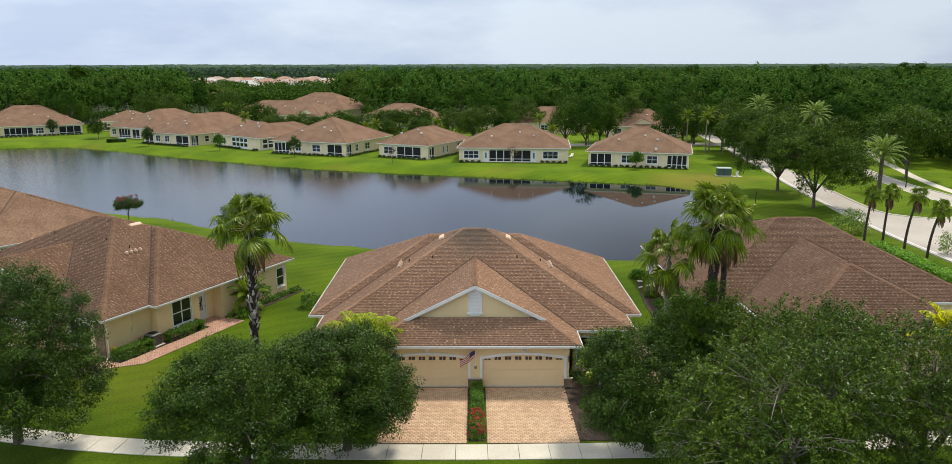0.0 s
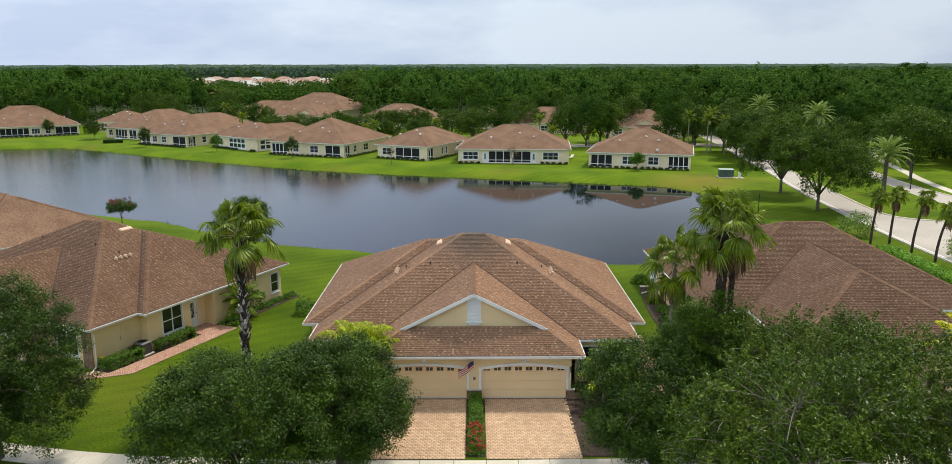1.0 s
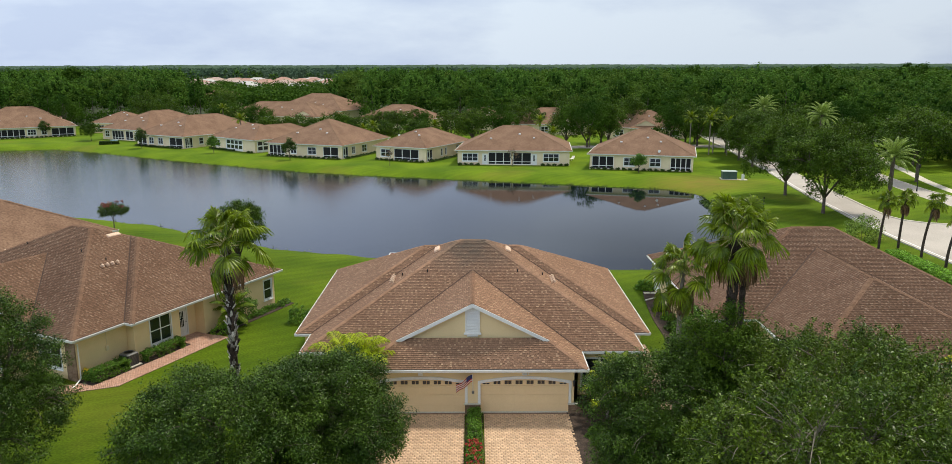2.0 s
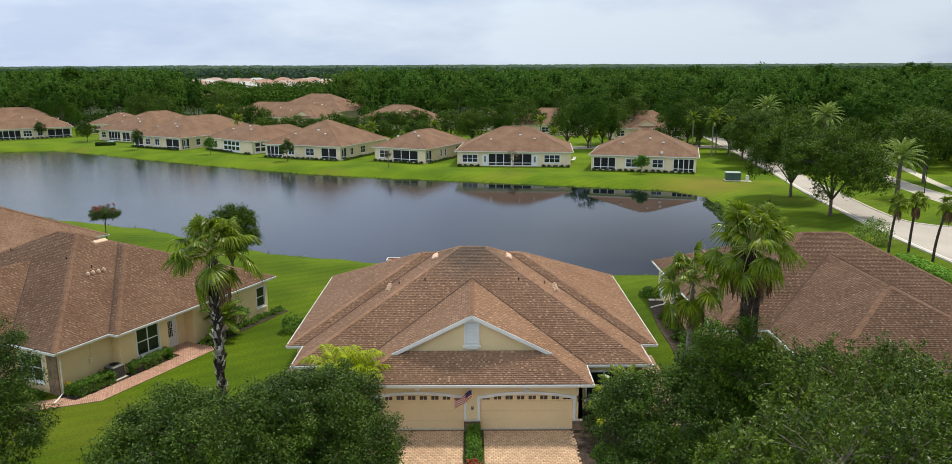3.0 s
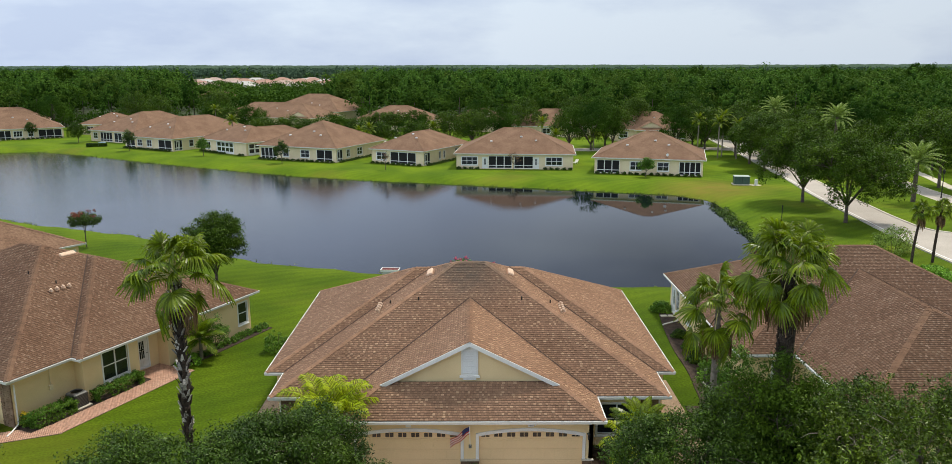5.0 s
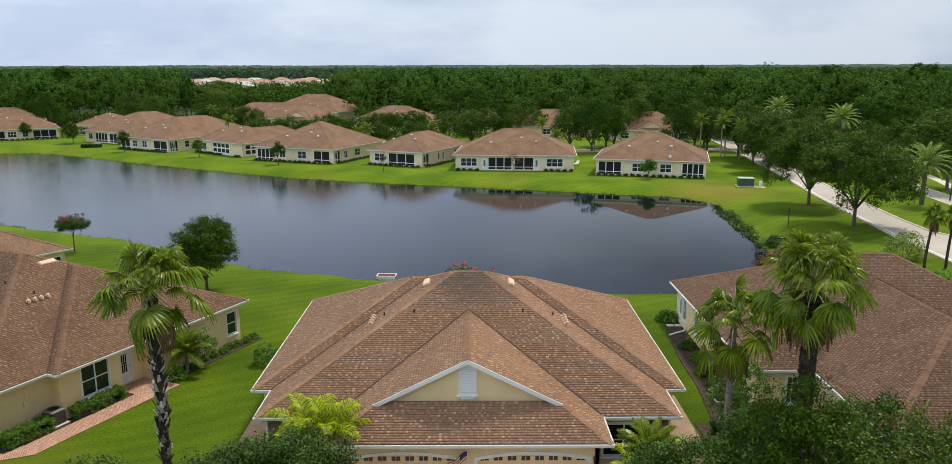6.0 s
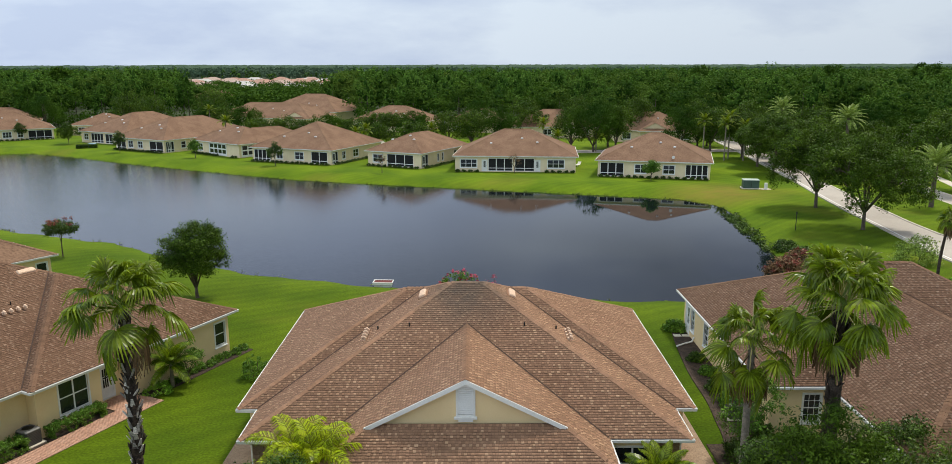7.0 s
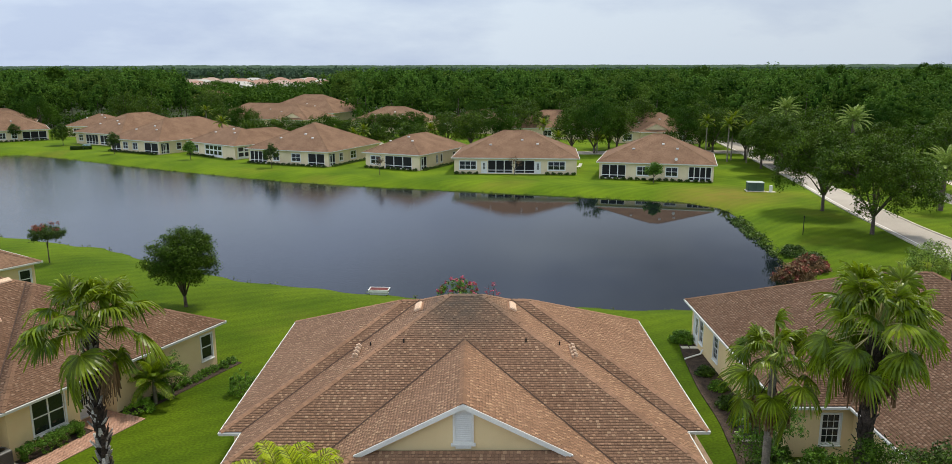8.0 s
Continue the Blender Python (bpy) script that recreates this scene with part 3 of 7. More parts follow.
def roof_parts(house, blocks, near, rng, material):
    """Deck or plain slope, fascia, shingles and caps of a roof made of hip blocks."""
    band = SHINGLE_DARKER_BAND if material is SHINGLE_DARKER else SHINGLE_BAND
    slope = Shape()
    for k, blk in enumerate(blocks):
        for poly in blk["planes"]:
            slope.add([Vector(p) - Vector((0, 0, 0.012 if near else 0)) for p in poly], [tuple(range(len(poly)))])
    deck = part("roof_deck" if near else "roof", slope, DECK if near else material, house)
    for k, blk in enumerate(blocks):
        x0, x1, y0, y1 = blk["rect"]
        zb = EAVE - 0.20 + 0.005 * k
        part("soffit", Shape().add([(x0, y0, zb), (x1, y0, zb), (x1, y1, zb), (x0, y1, zb)], [(3, 2, 1, 0)]), WHITE, house, "white soffit")
        # gutter with a rolled lip along each eave
        for px, py, qx, qy in ((x0, y0, x1, y0), (x1, y0, x1, y1), (x1, y1, x0, y1), (x0, y1, x0, y0)):
            d = Vector((qx - px, qy - py, 0)).normalized()
            o = Vector((d.y, -d.x, 0))
            a, b = Vector((px, py, 0)), Vector((qx, qy, 0))
            if blk.get("open_back") and py == y1 and qy == y1:
                continue
            prof = [(0.0, -0.20), (0.07, -0.17), (0.10, -0.03), (0.085, -0.015), (0.06, -0.03), (0.0, -0.03)]
            ring = [[c + d * (s * u) + o * u + Vector((0, 0, EAVE + w)) for u, w in prof] for c, s in ((a, -1), (b, 1))]
            part("gutter", Shape().rings(ring, caps=False), WHITE, house, "white gutter")
    lines = [(k, p, q) for k, blk in enumerate(blocks) for p, q in blk["lines"]]
    if near:
        vs, fs, slots, n = [], [], [], 0
        for k, blk in enumerate(blocks):
            for poly in blk["planes"]:
                v, f, slot = shingle_rows(poly, rng, blocks, k)
                slots.append(slot)
                vs.append(v), fs.append(f + n)
                n += len(v)
        sm = array_mesh("shingles", np.concatenate(vs), np.concatenate(fs))
        sm.polygons.foreach_set("material_index", np.concatenate(slots).astype(np.int32))
        rows = part("shingles", sm, [material, SHINGLE_BUTT_SHADE, band], house, "brown and tan mottled asphalt shingles")
        tagged(rows, kind="stuff")
    caps = part("ridge_cap", cap_rows(lines, rng, blocks, 0.17 if near else 0.22, 0.24 if near else 0.9), band if near else material, deck)
    tagged(caps, kind="stuff")


# ---- walls and what sits in them ----
def side_matrix(p0, p1, along=0.0, z=0.0):
    """Local axes on a wall: x along it, y into the house, z up."""
    d = Vector((p1[0] - p0[0], p1[1] - p0[1], 0)).normalized()
    m = Matrix.Identity(4)
    m.col[0][:3], m.col[1][:3] = d, (-d.y, d.x, 0)
    m.col[3][:3] = (p0[0] + d.x * along, p0[1] + d.y * along, z)
    return m


def wall_ring(poly, height, openings, thick=0.2, closed=True):
    """Walls round a footprint (counterclockwise), with openings {side: [(from, to, low, high), ...]} through them."""
    sh, n = Shape(), len(poly)
    for i in range(n if closed else n - 1):
        p, q, o = poly[i], poly[(i + 1) % n], poly[i - 1]
        m = side_matrix(p, q)
        length = math.hypot(q[0] - p[0], q[1] - p[1])
        turn = (p[0] - o[0]) * (q[1] - p[1]) - (p[1] - o[1]) * (q[0] - p[0])
        x = thick if turn > 0 and (closed or i) else 0.0

        def piece(a, b, z0, z1):
            if b - a > 0.001 and z1 - z0 > 0.001:
                tmp = Shape().box(a, b, 0, thick, z0, z1)
                sh.add([m @ Vector(c) for c in tmp.v], tmp.f)

        for a, b, z0, z1 in sorted(openings.get(i, [])):
            piece(x, a, 0, height)
            piece(a, b, 0, z0)
            piece(a, b, z1, height)
            x = b
        piece(x, length, 0, height)
    return sh


def rect_ring(sh, w, h, t, y0, y1, x=0.0, z=0.0, slot=0):
    """A mitred rectangular frame t wide, in one piece."""
    o = [(x, z), (x + w, z), (x + w, z + h), (x, z + h)]
    i = [(x + t, z + t), (x + w - t, z + t), (x + w - t, z + h - t), (x + t, z + h - t)]
    pts = [(a, y, b) for ring, y in ((o, y0), (i, y0), (i, y1), (o, y1)) for a, b in ring]
    return sh.add(pts, [(4 * r + k, 4 * r + (k + 1) % 4, 4 * ((r + 1) % 4) + (k + 1) % 4, 4 * ((r + 1) % 4) + k) for r in range(4) for k in range(4)], slot)


WINDOW_MESHES = {}


def window(house, p0, p1, a, b, z0, z1, cols=2, rows=2, casing=0.09, bars=None, mull=0.04):
    """A white-framed window in its opening, with a sill and separate panes."""
    w, h = b - a, z1 - z0
    key = (round(w, 3), round(h, 3), cols, rows, casing, bars, mull)
    if key not in WINDOW_MESHES:
        f = rect_ring(Shape(), w + 2 * casing, h + 2 * casing, casing, -0.035, 0.03, -casing, -casing)
        sash = rect_ring(Shape(), w, h, 0.05, 0.03, 0.09)
        sill = Shape().soft_box(-casing - 0.03, w + casing + 0.03, -0.08, 0.0, -casing - 0.06, -casing, 0.012)
        post = Shape().box(-mull, mull, 0.02, 0.085, 0.05, h - 0.05)
        rail = Shape().box(0.05, w - 0.05, 0.025, 0.08, 0.01 - mull, mull - 0.01)
        thin_v = Shape().box(-0.012, 0.012, 0.04, 0.075, 0.05, h - 0.05)
        thin_h = Shape().box(0.05, w - 0.05, 0.042, 0.073, -0.012, 0.012)
        pw, ph = w / cols, h / rows
        g = Shape().box(0.02, pw - 0.02, 0.05, 0.062, 0.02, ph - 0.02)
        WINDOW_MESHES[key] = [sh.mesh(nm) for sh, nm in ((f, "window"), (g, "pane"), (sash, "sash"), (sill, "sill"), (post, "mullion"), (rail, "rail"), (thin_v, "glazing_bar"), (thin_h, "glazing_bar"))]
    fm, gm, sa, si, po, ra, tv, th = WINDOW_MESHES[key]
    win = part("window", fm, WHITE, house, at=side_matrix(p0, p1, a, z0))
    part("sash", sa, WHITE, win)
    part("sill", si, WHITE, win)
    for c in range(1, cols):
        part("mullion", po, WHITE, win, at=pose(w * c / cols, 0, 0))
    for r in range(1, rows):
        part("rail", ra, WHITE, win, at=pose(0, 0, h * r / rows))
    if bars:
        for c in range(1, bars[0]):
            part("glazing_bar", tv, WHITE, win, at=pose(w * c / bars[0], 0, 0))
        for r in range(1, bars[1]):
            part("glazing_bar", th, WHITE, win, at=pose(0, 0, h * r / bars[1]))
    for c in range(cols):
        for r in range(rows):
            part("pane", gm, GLASS, win, at=pose(w * c / cols, 0, h * r / rows))


def lanai(house, p0, p1, a, b, z0, z1, bays=2, door=None, rail=True, white=True):
    """A screened porch opening: posts, a chair rail, and a screen panel in each bay; its back wall stands 2.4 m in."""
    w, h = b - a, z1 - z0
    m = side_matrix(p0, p1, a, z0)
    port = part("screen_porch", rect_ring(Shape(), w, h, 0.10, 0.02, 0.10), WHITE if white else IRON, house, "screened porch with white rails", at=m)
    for c in range(1, bays):
        part("post", Shape().box(w * c / bays - 0.075, w * c / bays + 0.075, 0.015, 0.095, 0.07, h - 0.07), WHITE, port)
    if rail:
        part("chair_rail", Shape().box(0.07, w - 0.07, 0.03, 0.085, 0.50, 0.61), WHITE, port)
    for c in range(bays):
        part("screen_panel", Shape().box(w * c / bays + 0.03, w * (c + 1) / bays - 0.03, 0.055, 0.060, 0.05, h - 0.05), SCREEN, port, "dark insect screen")
    if door is not None:
        d = Shape()
        rect_ring(d, 0.95, min(h - 0.02, 2.15), 0.11, -0.02, 0.05, door, 0)
        d.box(door + 0.11, door + 0.84, -0.01, 0.04, 0.55, 0.75)
        part("screen_door", d, WHITE, port, "white-framed screen door")


def panel_door(house, p0, p1, a, z0=0.1, w=0.92, h=2.05, glass=True):
    d = Shape()
    rect_ring(d, w + 0.2, h + 0.1, 0.1, -0.03, 0.06, -0.1, 0)
    d.box(0, w, 0.03, 0.07, 0, h)
    for c in range(2):
        for lo, hi in ((0.15, 0.55), (0.65, 1.25), (1.35, 1.9)):
            rect_ring(d, w / 2 - 0.14, hi - lo, 0.03, 0.015, 0.035, 0.09 + c * (w / 2 - 0.04), lo)
    door = part("front_door", d, WHITE, house, "white panelled front door", at=side_matrix(p0, p1, a, z0))
    if glass:
        part("pane", Shape().box(w * 0.3, w * 0.7, 0.022, 0.029, 0.7, 1.85), GLASS, door)
    part("handle", Shape().tube([(w - 0.09, -0.03, 1.0), (w - 0.09, 0.03, 1.0)], 0.03, 8), GREY_METAL, door)


# ---- the villa: a duplex with two garages, a Dutch gable and stepped hips ----
def stone_face(house, m, w, h, rng, cap=True):
    """Stacked ledge stones proud of a wall."""
    base = part("stone_veneer", Shape().box(0, w, -0.03, 0.0, 0, h), STONE, house, "stacked brown ledge stone", at=m)
    z = 0.0
    while z < h - 0.05:
        t = min(rng.uniform(0.08, 0.14), h - z)
        x = 0.0
        while x < w - 0.02:
            l = min(rng.uniform(0.16, 0.42), w - x)
            if w - x - l < 0.1:
                l = w - x
            part("stone", Shape().soft_box(x + 0.006, x + l - 0.006, -0.03 - rng.uniform(0.03, 0.06), -0.028, z + 0.006, z + t - 0.006, 0.012), STONE, base)
            x += l
        z += t
    if cap:
        part("stone_cap", Shape().soft_box(-0.04, w + 0.04, -0.13, 0.02, h, h + 0.07, 0.015), CONCRETE, base)


def garage_door(house, x0, x1, spring, apex):
    """A sectional door under a flat arch, its white trim, and a row of small panes."""
    n, mid, half = 24, (x0 + x1) / 2, (x1 - x0) / 2

    def arch(x, lift=0.0, grow=0.0):
        k = (x - mid) / (half + grow)
        return spring + lift + (apex - spring) * (1 - k * k)

    trim = Shape()
    xs = [x0 - 0.14 + (x1 - x0 + 0.28) * i / n for i in range(n + 1)]
    rings = [[(x, y, arch(x, dz, 0.14)) for y, dz in ((-0.06, -0.02), (0.02, -0.02), (0.02, 0.14), (-0.06, 0.14))] for x in xs]
    trim.rings(rings)
    for a, b in ((x0 - 0.15, x0), (x1, x1 + 0.15)):
        trim.soft_box(a, b, -0.055, 0.02, 0.66, spring + 0.05, 0.01)
    part("door_trim", trim, WHITE, house, "white arched door trim")
    door = None
    for k in range(4):
        lo, hi = 0.56 * k, 0.56 * (k + 1) - 0.012
        sh = Shape()
        if k < 3:
            sh.soft_box(x0, x1, 0.12, 0.16, lo, hi, 0.01)
            for c in range(8):
                cx = x0 + (x1 - x0) * (c + 0.5) / 8
                sh.soft_box(cx - 0.25, cx + 0.25, 0.108, 0.121, lo + 0.10, hi - 0.10, 0.008)
        else:
            pts, fc = [], []
            for i in range(n + 1):
                x = x0 + (x1 - x0) * i / n
                pts += [(x, 0.12, lo), (x, 0.12, max(lo + 0.02, arch(x) + 0.02)), (x, 0.16, lo), (x, 0.16, max(lo + 0.02, arch(x) + 0.02))]
            for i in range(n):
                a, b = 4 * i, 4 * i + 4
                fc += [(a, b, b + 1, a + 1), (a + 2, a + 3, b + 3, b + 2), (a, a + 2, b + 2, b), (a + 1, b + 1, b + 3, a + 3)]
            sh.add(pts, fc)
        if door is None:
            door = part("garage_door", sh, DOOR_CREAM, house, "cream steel sectional garage door")
        else:
            part("door_section", sh, DOOR_CREAM, door)
    for c in range(8):
        cx = x0 + (x1 - x0) * (c + 0.5) / 8
        top = min(1.97, arch(cx + (0.21 if cx > mid else -0.21)) - 0.05)
        if top < 1.78:
            continue
        for s in (-0.105, 0.105):
            part("pane", Shape().box(cx + s - 0.09, cx + s + 0.09, 0.108, 0.118, 1.76, top), GLASS, door)
    part("bottom_seal", Shape().soft_box(x0 - 0.02, x1 + 0.02, 0.07, 0.18, -0.02, 0.10, 0.02), CONCRETE, door, "pale door threshold strip")


def lantern(house, x, y, z):
    body = part("wall_lantern", Shape().tube([(x, y - 0.14, z), (x, y - 0.14, z + 0.28)], [0.05, 0.075], 6).tube([(x, y - 0.14, z + 0.28), (x, y - 0.14, z + 0.38)], [0.10, 0.02], 6).box(x - 0.03, x + 0.03, y - 0.14, y, z + 0.1, z + 0.16), IRON, house, "small black wall lantern")
    part("pane", Shape().tube([(x, y - 0.14, z + 0.04), (x, y - 0.14, z + 0.24)], [0.055, 0.072], 6), GLASS, body)


def villa(m, label, seed, inset=1.0, reach=3.14, depth=15.06, garage=True, group="villas on the near shore", near=True, roof=None, pitch=0.5, w2=11.05, set_over=0.0):
    """Origin at the middle of the garage wall; y runs to the back."""
    rng = np.random.default_rng(seed)
    house = thing("house", label, "house", m, group)
    w1 = w2 - inset
    yw = 5.24
    yf, yb = yw - reach, yw + depth
    wide = hip_block(w2, yw, yb, pitch=pitch)
    blocks = [wide]
    if garage:
        blocks += [hip_block(w1, yf, yb - 0.02, pitch=pitch), hip_block(6.35, -0.6, yf + 7.4, dutch=2.12, pitch=pitch)]
    else:
        blocks += [hip_block(w1, yf, yb - 4, set_over, pitch=pitch)]
    blocks[-1]["open_back"] = True
    roof_parts(house, blocks, near, rng, (roof or SHINGLE) if near else ROOF_FAR)
    deck = [c for c in house.children if c.name.startswith("roof")][0]
    d2 = min(depth / 2, w2)
    runs = [((w1, yw), (max(w1 - d2, 0.05), yw + min(d2, w1)))]
    if garage:
        runs.append(((6.35, yf), (0.05, yf + 6.3)))
    for (ax, ay), (bx, by) in runs:
        for s in (-1, 1):
            k = by - ay
            a, b = Vector((s * ax + set_over, ay, EAVE + 0.045)), Vector((s * bx + set_over, by, EAVE + pitch * k + 0.045))
            wd, wy = Vector((s * 0.055, 0, 0)), Vector((0, 0.055, 0.0))
            up = Vector((0, 0, 0.055 * pitch))
            part("valley", Shape().add([a, b, b + wy + up, a + wy + up, b - wd + up, a - wd + up], [(0, 1, 2, 3), (0, 5, 4, 1)]), DECK, deck, "dark woven valley")
    g, f, w, o = 5.9, w1 - 0.45, w2 - 0.45, 0.45
    wall_f, wall_w, wall_b = yf + o, yw + o, yb - o
    side = [(w, wall_w), (w, 9.6), (w - 0.9, 9.6), (w - 0.9, 11.9), (w, 11.9), (w, wall_b)]
    right = [(f + set_over, wall_f), (f + set_over, wall_w)] + side
    left = [(-x, y) for x, y in reversed(side)] + [(set_over - f, wall_w), (set_over - f, wall_f)]
    if garage:
        foot = [(g, 0.0), (g, wall_f)] + right + left + [(-g, wall_f), (-g, 0.0)]
    else:
        foot = right + left
    shift = 0 if not garage else 2
    # sides of the ring by index: front return, window wall, porch wall
    i_front, i_notch, i_win, i_door, i_back = shift - 1, shift + 1, shift + 2, shift + 4, shift + 6
    n = len(foot)
    openings = {i_win: [(1.33, 3.1, 0.8, 2.6)], i_back: [(wall_b - 11.9 - 1.25, wall_b - 11.9 - 0.35, 0.75, 2.3)], i_door: [(0.5, 1.5, 0.1, 2.2)]}
    if garage:
        openings[i_front] = [(0.6, 2.6, 0.65, 2.3)]
        li = n - 2
        openings[li - 1] = [(f - g - 2.6, f - g - 0.6, 0.65, 2.3)]
    if not garage:
        openings[i_notch] = [(1.0, 1.9, 0.75, 2.3)]
        k = len(right) + 5
        openings[k] = [(1.75, 2.65, 0.75, 2.3)]
        kb = len(right)
        openings[kb] = [(0.5, 1.5, 0.15, 2.2), (1.9, 2.6, 0.7, 2.2), (4.9, 5.8, 0.7, 2.2)]
    ring = wall_ring(foot, EAVE - 0.2, openings, closed=not garage)
    part("wall", ring, STUCCO, house, "cream stucco wall")
    for i, ops in openings.items():
        p, q = foot[i], foot[(i + 1) % n]
        for a, b, z0, z1 in ops:
            if z0 < 0.5:
                panel_door(house, p, q, a + 0.05, z0)
            else:
                window(house, p, q, a, b, z0, z1, 1 if b - a < 1.2 else 2, 2, bars=(3, 4) if not garage and b - a < 1.2 else None)
    if garage:
        # front wall between and beside the two arched openings
        doors = [(-5.40, -0.44), (0.44, 5.40)]
        spring, apex = 1.86, 2.14
        top = EAVE - 0.2
        fr = Shape()
        for a, b in ((-g, -5.40), (-0.44, 0.44), (5.40, g)):
            fr.box(a, b, 0, 0.2, 0, top)
        for a, b in doors:
            k = 20
            pts, fc = [], []
            for i in range(k + 1):
                x = a + (b - a) * i / k
                u = 2 * i / k - 1
                z = spring + (apex - spring) * (1 - u * u)
                pts += [(x, 0, z), (x, 0, top), (x, 0.2, z), (x, 0.2, top)]
            for i in range(k):
                s, t = 4 * i, 4 * i + 4
                fc += [(s, t, t + 1, s + 1), (s + 2, s + 3, t + 3, t + 2), (s, s + 2, t + 2, t)]
            fr.add(pts, fc)
        part("garage_wall", fr, STUCCO, house, "cream stucco wall with two arched openings")
        for a, b in doors:
            garage_door(house, a, b, spring, apex)
        for x0, x1 in ((-0.44, 0.44), (5.40, 5.9), (-5.9, -5.40)):
            stone_face(house, pose(x0, 0, 0), x1 - x0, 0.6, rng)
        lantern(house, 5.68, 0, 1.72)
        lantern(house, -5.68, 0, 1.72)
        for cx in (-2.92, 2.92):
            plate = part("number_plaque", Shape().soft_box(cx - 0.13, cx + 0.13, -0.05, -0.005, 2.34, 2.52, 0.02), WHITE, house, "small white plaque with plain bars")
            for k in range(4):
                part("bar", Shape().box(cx - 0.20 + 0.11 * k, cx - 0.13 + 0.11 * k, -0.03, -0.004, 2.56, 2.66), WHITE, plate)
        # gable wall, rake boards and louvred vent
        gy, gz, gh = 1.60, EAVE + pitch * 2.12, EAVE + pitch * 6.35
        gw = 4.23
        part("gable_wall", Shape().add([(-gw, gy, gz - 0.1), (gw, gy, gz - 0.1), (0, gy, gh - 0.06), (-gw, gy + 0.15, gz - 0.1), (gw, gy + 0.15, gz - 0.1), (0, gy + 0.15, gh - 0.06)], [(0, 1, 2), (5, 4, 3), (0, 3, 4, 1)]), STUCCO, house)
        for s in (-1, 1):
            rk = Shape()
            ends = [(s * (gw + 0.16), gz - 0.09), (0.0, gh - 0.01)]
            rings = [[(x, y, z + dz) for y, dz in ((1.22, -0.20), (1.30, -0.20), (1.30, 0.012), (1.22, 0.012))] for x, z in ends]
            rk.rings(rings)
            rings = [[(x, y, z + dz) for y, dz in ((1.30, -0.20), (1.598, -0.20), (1.598, -0.17), (1.30, -0.17))] for x, z in ends]
            rk.rings(rings)
            part("rake_board", rk, WHITE, house, "white gable rake board")
        z0, z1 = gz + 0.30, gz + 1.76
        rim = Shape()
        for x0, x1, a0, a1 in ((-0.42, -0.33, z0, z1), (0.33, 0.42, z0, z1), (-0.33, 0.33, z0, z0 + 0.09), (-0.33, 0.33, z1 - 0.09, z1)):
            rim.box(x0, x1, 1.53, 1.60, a0, a1)
        rim.soft_box(-0.50, 0.50, 1.47, 1.60, z0 - 0.11, z0 - 0.004, 0.02).soft_box(-0.32, 0.32, 1.50, 1.60, z0 - 0.22, z0 - 0.114, 0.02)
        vent = part("gable_vent", rim, WHITE, house, "white louvred rectangular gable vent")
        part("back_plate", Shape().box(-0.33, 0.33, 1.592, 1.60, z0 + 0.09, z1 - 0.09), WHITE, vent)
        for k in range(14):
            z = z0 + 0.11 + 0.088 * k
            part("slat", Shape().add([(-0.328, 1.55, z), (0.328, 1.55, z), (0.328, 1.59, z + 0.08), (-0.328, 1.59, z + 0.08), (-0.328, 1.56, z - 0.012), (0.328, 1.56, z - 0.012)], [(0, 1, 2, 3), (4, 5, 1, 0)]), WHITE, vent)
    # stone corner by the front window
    if garage:
        for x in (f - 0.9, -f):
            stone_face(house, pose(x, wall_f, 0), 0.9, 2.7, rng, cap=False)
    # downspouts at the eave corners
    for x in (set_over + f + 0.06, set_over - f - 0.06):
        sx = 1 if x > set_over else -1
        part("downspout", Shape().tube([(x + sx * 0.3, yf + 0.1, EAVE - 0.2), (x + sx * 0.02, wall_f + 0.12, EAVE - 0.5), (x, wall_f + 0.12, 0.2), (x + sx * 0.3, wall_f - 0.5, 0.06), (x + sx * 0.5, wall_f - 0.9, 0.05)], 0.05, 4), WHITE, house, "white downspout")
    return house, blocks


def roof_z(blocks, x, y):
    return max(float(b["height"](np.array([x]), np.array([y]))[0]) for b in blocks)


def roof_bits(house, blocks, tilt):
    """Off-ridge vents, plumbing stacks and rows of goose-neck vents."""
    for s in (-1, 1):
        x, y = s * 2.44, 11.5
        z = roof_z(blocks, x, y)
        vent = part("roof_vent", Shape().soft_box(-0.56, 0.56, -0.19, 0.19, 0.0, 0.15, 0.05), TERRACOTTA, house, "bone-coloured box roof vent", at=pose(x, y, z + 0.02) @ pose(0, 0, 0, 0, s * tilt, 0) @ pose(0, 0, 0, 0, 0, 90))
        part("flashing", Shape().soft_box(-0.66, 0.66, -0.28, 0.28, -0.01, 0.025, 0.01), SHINGLE_BAND, vent)
        for px, py in ((2.95, 8.3), (4.65, 8.9)):
            z = roof_z(blocks, s * px, py)
            part("plumbing_pipe", Shape().tube([(s * px, py, z - 0.1), (s * px, py, z + 0.20)], 0.038, 8), IRON, house)
        for k in range(4):
            px, py = 5.2, 8.05 + 0.42 * k
            z = roof_z(blocks, s * px, py)
            part("goose_neck_vent", Shape().tube([(s * px, py, z - 0.1), (s * px, py, z + 0.14), (s * (px + 0.07), py, z + 0.20), (s * (px + 0.17), py, z + 0.16), (s * (px + 0.20), py, z + 0.04)], 0.075, 8), TERRACOTTA, house)


